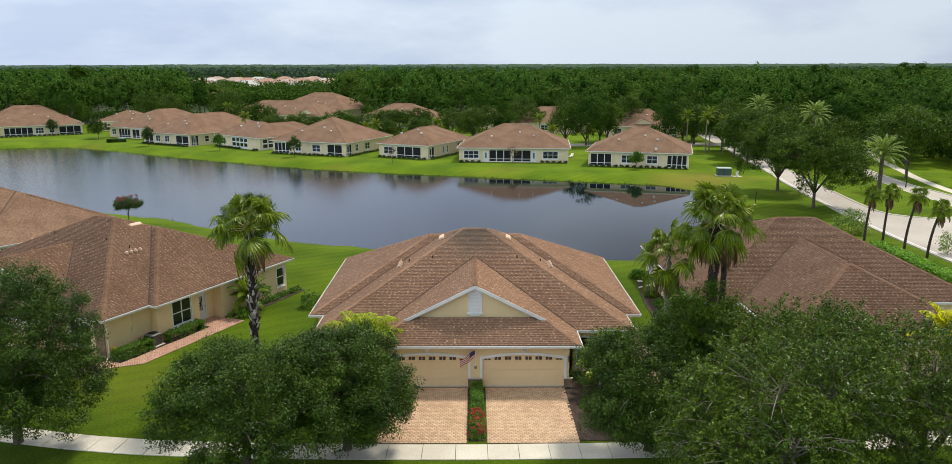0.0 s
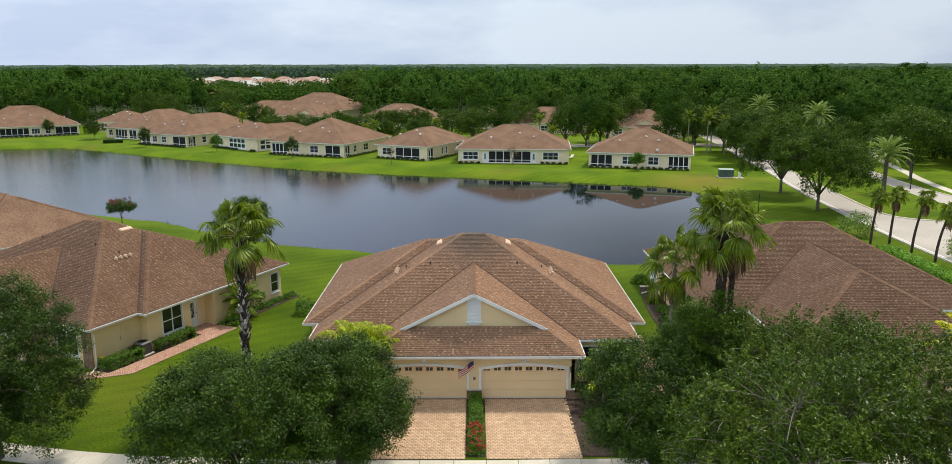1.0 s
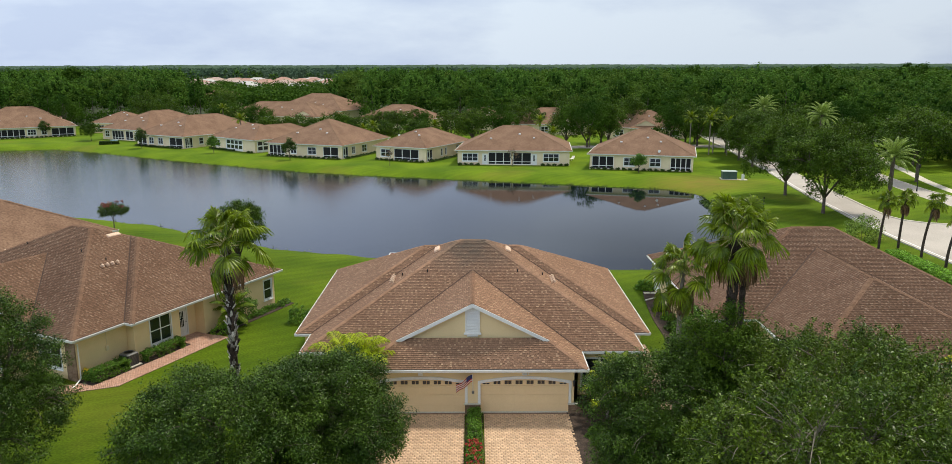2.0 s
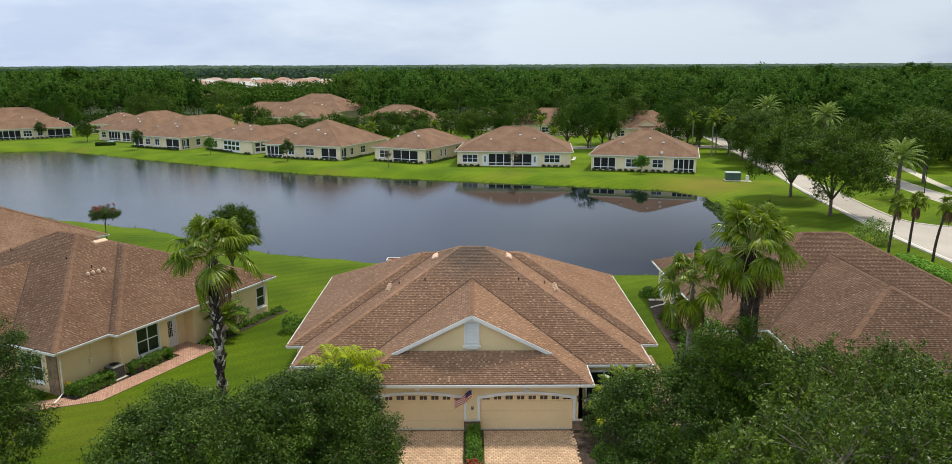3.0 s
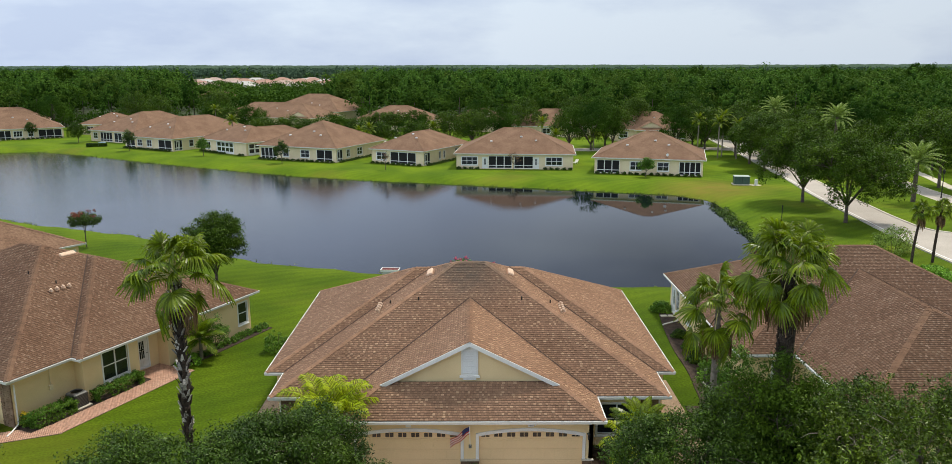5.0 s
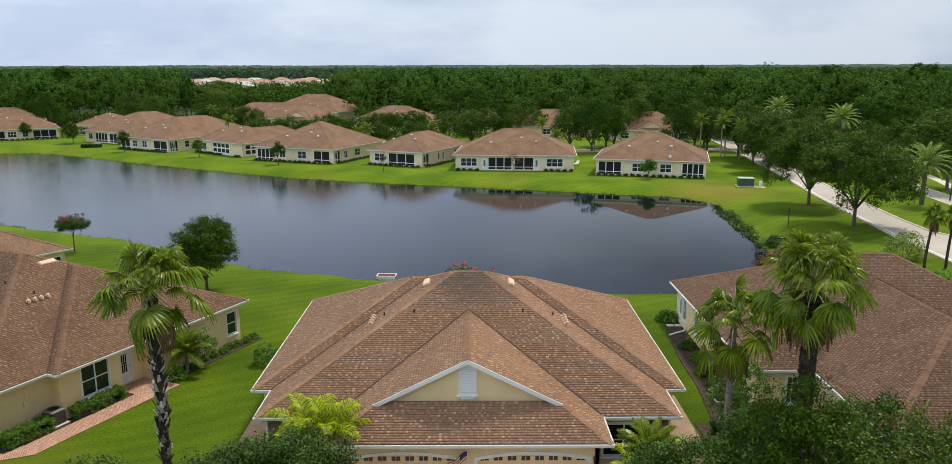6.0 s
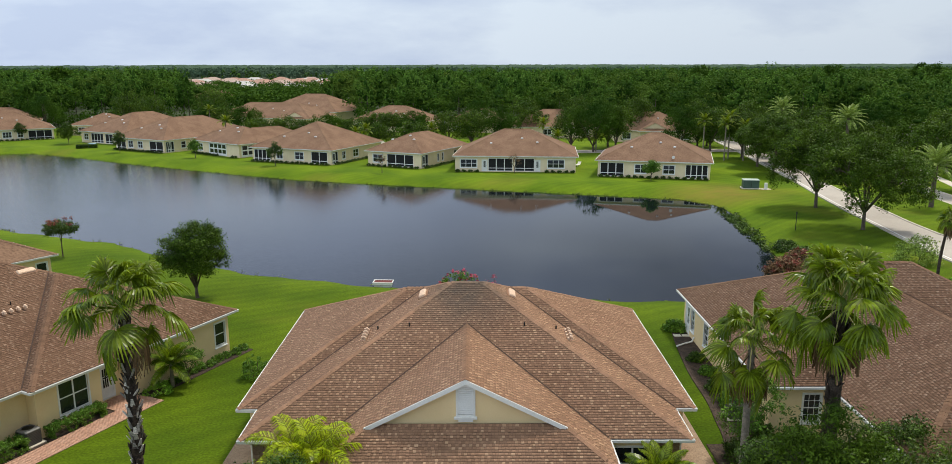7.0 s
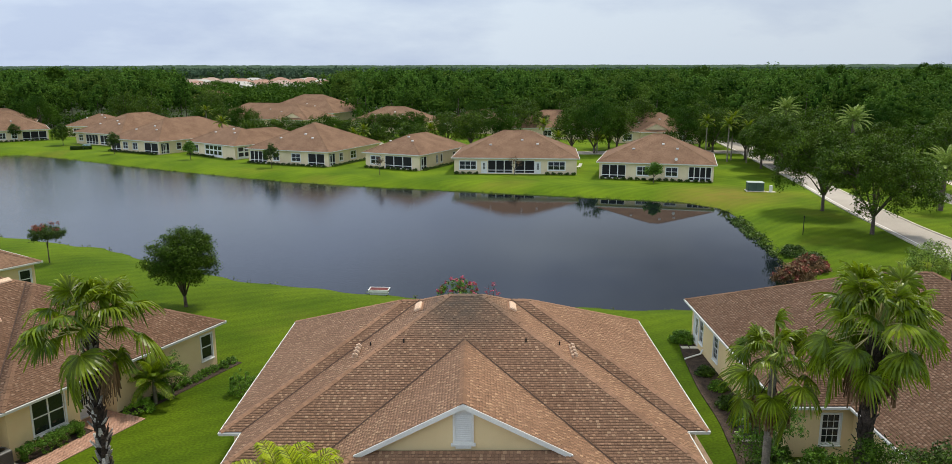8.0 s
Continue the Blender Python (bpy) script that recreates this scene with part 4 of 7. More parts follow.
XC, YG = 0.69, 43.0
villa_main, main_blocks = villa(pose(XC, YG, 0), "cream duplex house with brown shingle hip roof and two garages", 1, depth=15.3)
roof_bits(villa_main, main_blocks, 26.6)
LH_TURN = -25.3
lh_c, lh_s = math.cos(radians(LH_TURN)), math.sin(radians(LH_TURN))
LH = pose(-21.45 - (lh_c * 11.05 - lh_s * 5.24), 50.2 - (lh_s * 11.05 + lh_c * 5.24), 0, 0, 0, LH_TURN)
villa_left, left_blocks = villa(LH, "cream duplex house with brown shingle roof beside a brick walk", 2, inset=0.7, reach=3.8, depth=14.9, roof=SHINGLE_DARKER, pitch=0.478)
roof_bits(villa_left, left_blocks, 25.5)
NL_TURN = -34.0
nl_c, nl_s = math.cos(radians(NL_TURN)), math.sin(radians(NL_TURN))
NL = pose(-35.7 - (nl_c * 11.05 - nl_s * 20.3), 79.5 - (nl_s * 11.05 + nl_c * 20.3), 0, 0, 0, NL_TURN)
villa(NL, "cream duplex house with brown shingle roof close to the pond", 3, near=False, pitch=0.475)
villa(pose(26.35, 50.7 - 5.24, 0), "cream house with broad brown hip roof behind two fan palms", 4, inset=3.75, reach=7.9, depth=17.4, garage=False, roof=SHINGLE_DARKER, w2=10.25, set_over=-0.45)


# ---- houses across the pond ----
def far_house(m, hw, depth, label, front=(), right=(), left=(), extra=(), group="houses across the pond", walls=None):
    """Origin at the middle of the pond-side wall, y to the back. front, right, left: what opens in those walls."""
    rng = np.random.default_rng(int(hw * 100 + depth * 7))
    house = thing("house", label, "house", m, group)
    blocks = [hip_block(hw + 0.45, -0.45, depth + 0.45)] + [hip_block(*e) for e in extra]
    roof_parts(house, blocks, False, rng, ROOF_FAR)
    foot = [(-hw, 0.0), (hw, 0.0), (hw, depth), (-hw, depth)]
    top = EAVE - 0.2
    ops = {0: [], 1: [], 3: []}
    for side, items in ((0, front), (1, right), (3, left)):
        for kind, a, b, *more in items:
            z0, z1 = {"window": (0.8, 2.25), "lanai": (0.12, 2.5), "door": (0.1, 2.2), "sun": (0.5, 2.5)}[kind]
            ops[side].append((a, b, z0, z1))
    part("wall", wall_ring(foot, top, ops), walls or STUCCO_TAN, house)
    for side, items in ((0, front), (1, right), (3, left)):
        p, q = foot[side], foot[(side + 1) % 4]
        for kind, a, b, *more in items:
            if kind == "window":
                window(house, p, q, a, b, 0.8, 2.25, more[0] if more else 2, 2, 0.13)
            elif kind == "lanai":
                lanai(house, p, q, a, b, 0.12, 2.5, more[0] if more else 3, more[1] if len(more) > 1 else None)
            elif kind == "sun":
                window(house, p, q, a, b, 0.5, 2.5, more[0] if more else 4, 2, 0.26, mull=0.15)
                part("panel", Shape().box(-0.3, b - a + 0.3, -0.03, -0.004, 0.05, 0.16).box(-0.3, b - a + 0.3, -0.03, -0.004, 0.16, 0.20), WHITE, house, "white panel under the sunroom glass", at=side_matrix(p, q, a))
            else:
                panel_door(house, p, q, a, 0.1, b - a - 0.1)
    for ex in extra:
        if len(ex) > 4:  # gable wall over a cut-off hip
            k, gw, gy = ex[4], ex[0] - ex[4], ex[1] + ex[4] - 0.06
            gz, gh = EAVE + PITCH * k, EAVE + PITCH * ex[0]
            part("gable_wall", Shape().add([(ex[3] - gw, gy, gz - 0.05), (ex[3] + gw, gy, gz - 0.05), (ex[3], gy, gh - 0.05), (ex[3] - gw, gy + 0.3, gz - 0.05), (ex[3] + gw, gy + 0.3, gz - 0.05), (ex[3], gy + 0.3, gh - 0.05)], [(0, 1, 2), (5, 4, 3), (0, 3, 4, 1)]), walls or STUCCO_TAN, house)
        cx, e0, e1, ew = (ex[3] if len(ex) > 3 else 0.0), ex[1] + 0.45, ex[2] - 0.45, ex[0] - 0.45
        if e0 < -0.3:
            part("wing_wall", wall_ring([(cx - ew, e0), (cx + ew, e0), (cx + ew, 0.05), (cx - ew, 0.05)], top, {}), walls or STUCCO_TAN, house)
        elif e1 > depth:
            part("wing_wall", wall_ring([(cx - ew, depth), (cx + ew, depth), (cx + ew, e1), (cx - ew, e1)], top, {}), walls or STUCCO_TAN, house)
    # pairs of small roof vents on the pond-side slope
    for k, (vx, vy) in enumerate(((-0.42, 3.6), (0.36, 3.9), (0.1, 5.2))):
        part("roof_vent", Shape().soft_box(-0.22, 0.22, -0.18, 0.18, 0.0, 0.22, 0.04), WHITE, house, "small pale roof vent", at=pose(hw * vx, vy, EAVE + PITCH * (vy + 0.45) - 0.04))
    return house, blocks


def facing(pl, pr):
    """Pose of a house whose pond-side wall runs from pl to pr."""
    return pose((pl[0] + pr[0]) / 2, (pl[1] + pr[1]) / 2, 0, 0, 0, math.degrees(math.atan2(pr[1] - pl[1], pr[0] - pl[0]))), math.hypot(pr[0] - pl[0], pr[1] - pl[1]) / 2


m, hw = facing((-2.4, 154.2), (19.6, 152.2))
far_house(m, hw, 17, "cream duplex across the pond with screened porch between windows",
          front=[("window", 1.0, 4.0, 3), ("door", 5.0, 6.0), ("lanai", 6.1, 10.6, 3), ("lanai", 11.0, 14.6, 2), ("door", 14.7, 15.7), ("window", 17.0, 20.0, 3)], right=[("window", 3, 4.4, 1)])
m, hw = facing((22.9, 147.6), (41.2, 142.6))
house_b, _ = far_house(m, hw, 17, "cream duplex across the pond with corner screened porches",
          front=[("lanai", 0.4, 4.5, 3), ("window", 6.4, 8.3, 2), ("window", 11.2, 13.1, 2), ("lanai", 14.9, 18.6, 4)], left=[("lanai", 12.6, 16.6, 3)])
m, hw = facing((-19.7, 163.3), (-8.9, 157.8))
far_house(m, hw, 19, "cream house end with screened porch and gable-end hip roof",
          front=[("window", 1.2, 3.4, 2), ("lanai", 4.4, 10.4, 3)], right=[("lanai", 0.3, 2.6, 2, 0.3), ("window", 6.2, 6.8, 1), ("window", 8.0, 8.6, 1), ("window", 13, 14, 1)])
m, hw = facing((-44.4, 170.6), (-26.9, 163.4))
far_house(m, hw, 20, "cream duplex across the pond with dark corner porch",
          front=[("lanai", 0.4, 4.4, 4), ("window", 6.0, 7.4, 2), ("window", 10.4, 12.4, 2), ("lanai", 14.2, 18.0, 2)], right=[("lanai", 0.3, 2.4, 2, 0.2), ("window", 4.0, 5.2, 2), ("window", 8.2, 10.2, 2)])
m, hw = facing((-62.0, 186.4), (-48.6, 175.4))
far_house(m, hw, 12, "cream house across the pond with white glazed sunroom",
          front=[("window", 1.6, 3.4, 2), ("sun", 6.2, 12.4, 4)], right=[("sun", 0.8, 3.6, 2), ("door", 4.2, 5.2)], extra=[(5.2, 4.0, 22.0, 0.0)])
m, hw = facing((-83.0, 193.6), (-68.2, 185.0))
far_house(m, hw, 27, "cream duplex across the pond with brown roof and corner porch",
          front=[("lanai", 0.4, 3.6, 2), ("window", 4.6, 6.2, 2), ("window", 8.0, 9.6, 2), ("lanai", 12.0, 16.6, 2)], right=[("lanai", 0.4, 2.6, 2, 0.5), ("window", 4.6, 5.8, 1), ("window", 9, 11, 2)])
m, hw = facing((-100.0, 211.4), (-84.5, 202.6))
far_house(m, hw, 24, "cream duplex across the pond with screened porches",
          front=[("window", 1.2, 2.8, 2), ("lanai", 4.0, 8.8, 4), ("lanai", 9.6, 12.6, 2), ("window", 13.6, 15.4, 2)], right=[("window", 4, 6, 2)])
m, hw = facing((-133.5, 207.0), (-112.0, 220.6))
far_house(m, hw, 18, "cream duplex at the pond's end with dark screened porches",
          front=[("lanai", 6.0, 13.0, 5), ("window", 13.6, 15.6, 3), ("window", 17.0, 18.2, 2), ("lanai", 19.4, 25.0, 3)])
# second row, seen over the first
for pl, pr, dp, lab, gable in (((-84, 264), (-50, 254), 18, "long brown-roofed villa in the second row with a cream gable", 13.0), ((-78, 300), (-48, 288), 24, "brown-roofed villa behind the second row", 6.0), ((-36, 246), (-14, 239), 17, "brown-roofed villa half hidden by dark trees", 5.0),
                               ((12, 221), (34, 221), 17, "brown-roofed villa behind a spreading tree", 4.0), ((37, 209), (57.5, 207), 17, "brown-roofed villa with cream gable front", -0.5), ((-152, 240), (-132, 250), 15, "brown-roofed villa near the pond's far end", -3.0), ((-112.5, 231), (-99, 229), 12, "small brown-roofed villa behind the shoreline houses", None),
                               ((-140, 388), (-114, 384), 17, "brown-roofed villa far back among trees", 4.0), ((-7, 240), (11, 238), 14, "brown-roofed villa hidden among trees", 3.0)):
    m, hw = facing(pl, pr)
    far_house(m, hw, dp, lab, front=[("window", 2, 4, 2), ("window", 8, 10, 2), ("window", 2 * hw - 4, 2 * hw - 2, 2)], extra=[(4.2, -2.4, 9.0, gable, 1.3)] if gable is not None else (), group="second row houses")

# ---- paved ground ----
def ribbon(left, right, z, thick=0.06):
    """A paved strip between two edges, given point by point."""
    sh = Shape()
    n = len(left)
    pts = [(x, y, z) for x, y in left] + [(x, y, z) for x, y in right] + [(x, y, z - thick) for x, y in left] + [(x, y, z - thick) for x, y in right]
    fc = []
    for i in range(n - 1):
        fc.append((i, n + i, n + i + 1, i + 1))
        fc.append((i, i + 1, 2 * n + i + 1, 2 * n + i))
        fc.append((n + i + 1, n + i, 3 * n + i, 3 * n + i + 1))
    fc += [(n, 0, 2 * n, 3 * n), (n - 1, 2 * n - 1, 4 * n - 1, 3 * n - 1)]
    return sh.add(pts, fc)


def smooth_line(pts, per=6):
    """Points of a line drawn smoothly through the given ones."""
    out = []
    for i in range(len(pts) - 1):
        p0, p1, p2, p3 = (np.array(pts[max(0, min(len(pts) - 1, i + k))], dtype=float) for k in (-1, 0, 1, 2))
        for t in np.arange(per) / per:
            out.append(tuple(0.5 * (2 * p1 + (p2 - p0) * t + (2 * p0 - 5 * p1 + 4 * p2 - p3) * t * t + (3 * p1 - p0 - 3 * p2 + p3) * t ** 3)))
    return out + [tuple(pts[-1])]


def shifted(line, w):
    out = []
    for i, p in enumerate(line):
        a, b = line[max(i - 1, 0)], line[min(i + 1, len(line) - 1)]
        d = math.hypot(b[0] - a[0], b[1] - a[1])
        out.append((p[0] + (b[1] - a[1]) / d * w, p[1] - (b[0] - a[0]) / d * w))
    return out


def kerb(name, line, label, w=0.22, h=0.15):
    sh = Shape()
    inner, outer = shifted(line, -w / 2), shifted(line, w / 2)
    sh.rings([[(*a, 0.0), (*b, 0.0), (*b, h - 0.03), (b[0] * 0.85 + a[0] * 0.15, b[1] * 0.85 + a[1] * 0.15, h), (*a, h)] for a, b in zip(inner, outer)])
    single(name, sh, CONCRETE, label, "kerb", kind="structure")


LEFT_KERB = smooth_line([(47.9, 30), (48, 60), (48.1, 75), (48.3, 86), (48.9, 96), (50, 106), (50.9, 115), (52.4, 126), (54.6, 140), (57.2, 160), (60, 182), (63, 210), (70, 260)])
MEDIAN = smooth_line([(55.4, 112), (54.7, 104), (54.6, 99), (56.2, 95.9), (59.2, 94.7), (62.5, 95.2), (66, 99), (67.2, 106), (67.0, 113), (67.2, 119), (68.8, 128), (71, 140), (74, 160), (79, 190)])
road = ribbon(LEFT_KERB, shifted(LEFT_KERB, 21.5), 0.03)
single("road", road, ASPHALT, "pale grey two-way boulevard road", "road", kind="structure")
cross = ribbon([(66, 60), (66, 93), ], [(140, 64), (140, 100)], 0.024)
single("road", cross, ASPHALT, "pale grey side street", "road", kind="structure")
kerb("kerb", LEFT_KERB, "pale concrete kerb along the boulevard")
edge_line = ribbon(shifted(LEFT_KERB, 0.55), shifted(LEFT_KERB, 0.72), 0.036, 0.004)
single("trim", edge_line, WHITE, "white painted edge line on the road", "road line", kind="structure")
back_street = smooth_line([(66, 190), (50, 192), (26, 190), (0, 196), (-30, 214), (-60, 226)])
single("road", ribbon(back_street, shifted(back_street, -6), 0.026), ASPHALT, "pale street behind the houses", "road", kind="structure")
# median: a raised grass island with a kerb
near_edge = smooth_line([(54.6, 99.5), (55.0, 106), (55.8, 113), (57.3, 126), (60, 145), (63, 165), (66, 190)], 8)
far_edge = smooth_line([(62.5, 95.6), (66.6, 103), (67.0, 113), (68.8, 128), (71, 140), (74, 160), (79, 190)], 8)
isle = Shape()
rim = [(54.6, 99.5), (55.2, 97.2), (57, 95.4), (59.2, 94.7), (61.2, 94.8)] + far_edge + list(reversed(near_edge))[:-1]
isle.add([(x, y, 0.13) for x, y in rim] + [(x, y, 0.0) for x, y in rim], [tuple(range(len(rim)))] + [((i + 1) % len(rim), i, len(rim) + i, len(rim) + (i + 1) % len(rim)) for i in range(len(rim))])
single("median", isle, GRASS, "raised grass median between the carriageways", "median", kind="structure")
kerb("kerb", rim + rim[:1], "pale concrete kerb round the median")
far_verge = smooth_line([(72.0, 100), (72.0, 114), (71.8, 121), (73.4, 136), (77, 160), (84, 200)])
kerb("kerb", far_verge, "pale concrete kerb on the far side")
verge = ribbon(far_verge, shifted(far_verge, 40), 0.06)
single("verge", verge, GRASS, "grass verge beside the boulevard", "verge", kind="structure")
side_path = smooth_line([(72.8, 104), (73.6, 116), (76, 129), (79, 140), (83.5, 157), (92, 180)])
single("pavement", ribbon(side_path, shifted(side_path, 1.6), 0.10), CONCRETE, "pale concrete footpath beside the road", "footpath", kind="structure")

# front sidewalk in poured slabs
walk_far = smooth_line([(-34, 40.4), (-24.2, 37.9), (-16, 36.4), (-3.8, 35.85), (6, 35.9), (15, 36.3), (26, 37.2)], 12)
slabs = thing("pavement", "pale concrete sidewalk in poured slabs crossing the driveways", "sidewalk", kind="structure")
for i in range(0, len(walk_far) - 2, 2):
    seg = walk_far[i:i + 3]
    low = shifted(seg, 1.55)
    d = 0.012 / max(0.1, math.hypot(seg[-1][0] - seg[0][0], seg[-1][1] - seg[0][1]))
    cut = lambda s: [tuple(np.array(s[0]) * (1 - d) + np.array(s[-1]) * d), s[1], tuple(np.array(s[-1]) * (1 - d) + np.array(s[0]) * d)]
    part("slab", ribbon(cut(low), cut(seg), 0.035 + 0.004 * (i % 3)), CONCRETE, slabs)


def brick_field(name, m, w, l, label, material, rng, bl=0.21, bw=0.105):
    """Pavers laid in running bond, each with its own top and edges, on a sand bed."""
    bed = thing(name, label, "driveway" if l > 4 else "walk", m, kind="structure")
    part("sand_bed", Shape().box(0, w, 0, l, -0.05, 0.035), JOINT, bed)
    v = []
    for r in range(int(l / bw)):
        y0, y1 = r * bw + 0.008, (r + 1) * bw - 0.008
        xs = np.arange(-bl if r % 2 else -bl / 2, w, bl)
        for x in xs:
            a, b = max(0.0, x) + 0.008, min(w, x + bl) - 0.008
            if b - a < 0.04:
                continue
            z = 0.052 + rng.uniform(-0.003, 0.003)
            v.append([(a, y0, 0.03), (b, y0, 0.03), (b, y1, 0.03), (a, y1, 0.03), (a + 0.006, y0 + 0.006, z), (b - 0.006, y0 + 0.006, z), (b - 0.006, y1 - 0.006, z), (a + 0.006, y1 - 0.006, z)])
    v = np.array(v)
    base = np.arange(len(v))[:, None] * 8
    f = np.concatenate([base + np.array([q]) for q in ((4, 5, 6, 7), (0, 1, 5, 4), (1, 2, 6, 5), (2, 3, 7, 6), (3, 0, 4, 7))])
    tagged(part("pavers", array_mesh("pavers", v.reshape(-1, 3), f), material, bed), kind="stuff")
    return bed


prng = np.random.default_rng(5)
brick_field("driveway", pose(1.30, 35.95, 0), 4.85, 7.0, "tan and pink brick paver driveway", PAVER, prng, 0.235, 0.165)
brick_field("driveway", pose(-4.60, 35.95, 0), 4.85, 7.0, "tan and pink brick paver driveway beside the hedge strip", PAVER, prng, 0.235, 0.165)
for x0, x1 in ((1.30, 6.15), (-4.60, 0.25)):
    apron = thing("driveway", "tan brick soldier course before a garage door", "driveway", pose(x0, 42.96, 0), kind="structure")
    part("sand_bed", Shape().box(0, x1 - x0, 0, 0.25, -0.05, 0.034), JOINT, apron)
# walk along the left house
brick_field("walk_path", LH @ pose(11.36, 2.5, 0), 1.35, 9.45, "red brick paver walk along the house wall", PAVER_RED, prng)
brick_field("walk_path", LH @ pose(9.75, 9.75, 0.004), 1.9, 2.1, "red brick paver landing at the front door", PAVER_RED, prng)
brick_field("walk_path", LH @ pose(8.75, 0.08, -0.006) @ pose(0, 0, 0, 0, 0, -43), 1.3, 4.5, "red brick paver walk leading round to the front", PAVER_RED, prng)


# ---- planting ----
def leaf_quads(rng, centres, radii, per, size, flat=0.8, droop=0.2, slim=0.5, spray=False):
    """Small pointed leaves scattered through clumps, or along sprays; normals lean outward and up."""
    n = len(centres) * per
    c = np.repeat(centres, per, 0)
    r = np.repeat(radii, per)
    d = rng.normal(size=(n, 3))
    d /= np.linalg.norm(d, axis=1)[:, None]
    p = c + d * (r * rng.random(n) ** 0.45)[:, None] * np.array([1, 1, flat])
    if spray:
        u = rng.normal(size=(len(centres), 3)) + np.array([0, 0, 0.9])
        u = np.repeat(u / np.linalg.norm(u, axis=1)[:, None], per, 0)
        k = rng.uniform(-1.5, 1.7, n)
        p = c + u * (r * k)[:, None] + d * (r * 0.30 * rng.random(n) ** 0.5)[:, None] + np.array([0, 0, -0.10]) * (r * k * k)[:, None]
    nrm = d * 0.8 + rng.normal(size=(n, 3)) * 0.52 + np.array([0, 0, 0.5])
    nrm /= np.linalg.norm(nrm, axis=1)[:, None]
    a = np.cross(nrm, rng.normal(size=(n, 3)))
    a /= np.linalg.norm(a, axis=1)[:, None] + 1e-9
    b = np.cross(nrm, a)
    s = (size * rng.uniform(0.6, 1.35, n))[:, None]
    tip = np.array([0, 0, -1.0]) * droop * s
    v = np.stack([p - a * s * 0.5 - b * s * slim * 0.3, p + b * s * slim * 0.62, p + a * s * 0.5 + tip - b * s * slim * 0.2], 1)
    return v.reshape(-1, 3), np.arange(n * 3).reshape(-1, 3)


def crown_points(rng, lobes, n, clump, low=-0.75):
    """Clump centres near the outside of several lobes."""
    vol = np.array([rx * ry + ry * rz + rx * rz for *_, rx, ry, rz in lobes])
    pick = rng.choice(len(lobes), n, p=vol / vol.sum())
    d = rng.normal(size=(n, 3))
    d /= np.linalg.norm(d, axis=1)[:, None]
    d[:, 2] = np.where(d[:, 2] < low, -d[:, 2], d[:, 2])
    L = np.array(lobes)[pick]
    k = rng.uniform(0.55, 1.02, n)[:, None]
    return L[:, :3] + d * k * L[:, 3:], clump * rng.uniform(0.6, 1.3, n)


def oak(name, m, lobes, label, seed, leaf=LEAF_OAK, clumps=420, per=95, size=0.115, clump=0.55, trunk=0.22, fork=2.0, category="tree", group="", slim=0.46, bark=None, twigs=8, spray=False, twig_bark=None):
    """Tapered trunk, forked limbs reaching into each lobe, and a crown of single leaves."""
    rng = np.random.default_rng(seed)
    tree = thing(name, label, category, m, group)
    top = np.mean([l[:3] for l in lobes], 0)
    base = Vector((0, 0, -0.15))
    fk = Vector((top[0] * 0.25, top[1] * 0.25, fork))
    part("trunk", Shape().tube([base, (0.02, 0, 0.15), (fk.x * 0.4, fk.y * 0.4, fork * 0.5), fk], [trunk * 1.5, trunk * 1.1, trunk * 0.95, trunk * 0.85], 9), bark or BARK, tree, smooth=True)
    for l in lobes:
        q = Vector(l[:3]) + Vector((0, 0, l[5] * 0.25))
        mid = fk.lerp(q, 0.5) + Vector((rng.uniform(-0.4, 0.4), rng.uniform(-0.4, 0.4), rng.uniform(0.0, 0.5)))
        limb = part("limb", Shape().tube([fk - Vector((0, 0, 0.15)), mid, q], [trunk * 0.62, trunk * 0.36, trunk * 0.1], 6), bark or BARK, tree, smooth=True)
        if twigs:
            for k in range(twigs):
                d = Vector(rng.normal(size=3))
                d.normalize()
                d.z = abs(d.z) * 0.8
                s = mid.lerp(q, rng.uniform(0, 1))
                e = Vector(l[:3]) + Vector((d.x * l[3], d.y * l[4], d.z * l[5])) * rng.uniform(0.92, 1.12)
                part("twig", Shape().tube([s, s.lerp(e, 0.5) + Vector((0, 0, 0.25)), s.lerp(e, 0.8) + Vector((0, 0, 0.2)), e], [trunk * 0.16, trunk * 0.10, trunk * 0.07, trunk * 0.03], 4), twig_bark or bark or BARK, limb)
    c, r = crown_points(rng, lobes, clumps, clump)
    v, f = leaf_quads(rng, c, r, per, size, slim=slim, spray=spray)
    part("crown", array_mesh("crown", v, f), leaf, tree)
    return tree


def lobed(rng, n, rad, z0, z1, spread=0.55):
    """Random lobes filling a crown of a given radius between two heights."""
    out = [(0, 0, (z0 + z1) / 2 + 0.1 * (z1 - z0), rad * 0.62, rad * 0.62, (z1 - z0) * 0.42)]
    for k in range(n):
        a = math.tau * (k + rng.uniform(-0.3, 0.3)) / n
        q = rad * spread * rng.uniform(0.8, 1.15)
        h = rng.uniform(0.30, 0.66)
        out.append((q * math.cos(a), q * math.sin(a), z0 + (z1 - z0) * h, rad * rng.uniform(0.38, 0.52), rad * rng.uniform(0.38, 0.52), (z1 - z0) * rng.uniform(0.26, 0.36)))
    return out


FRONDS = {}


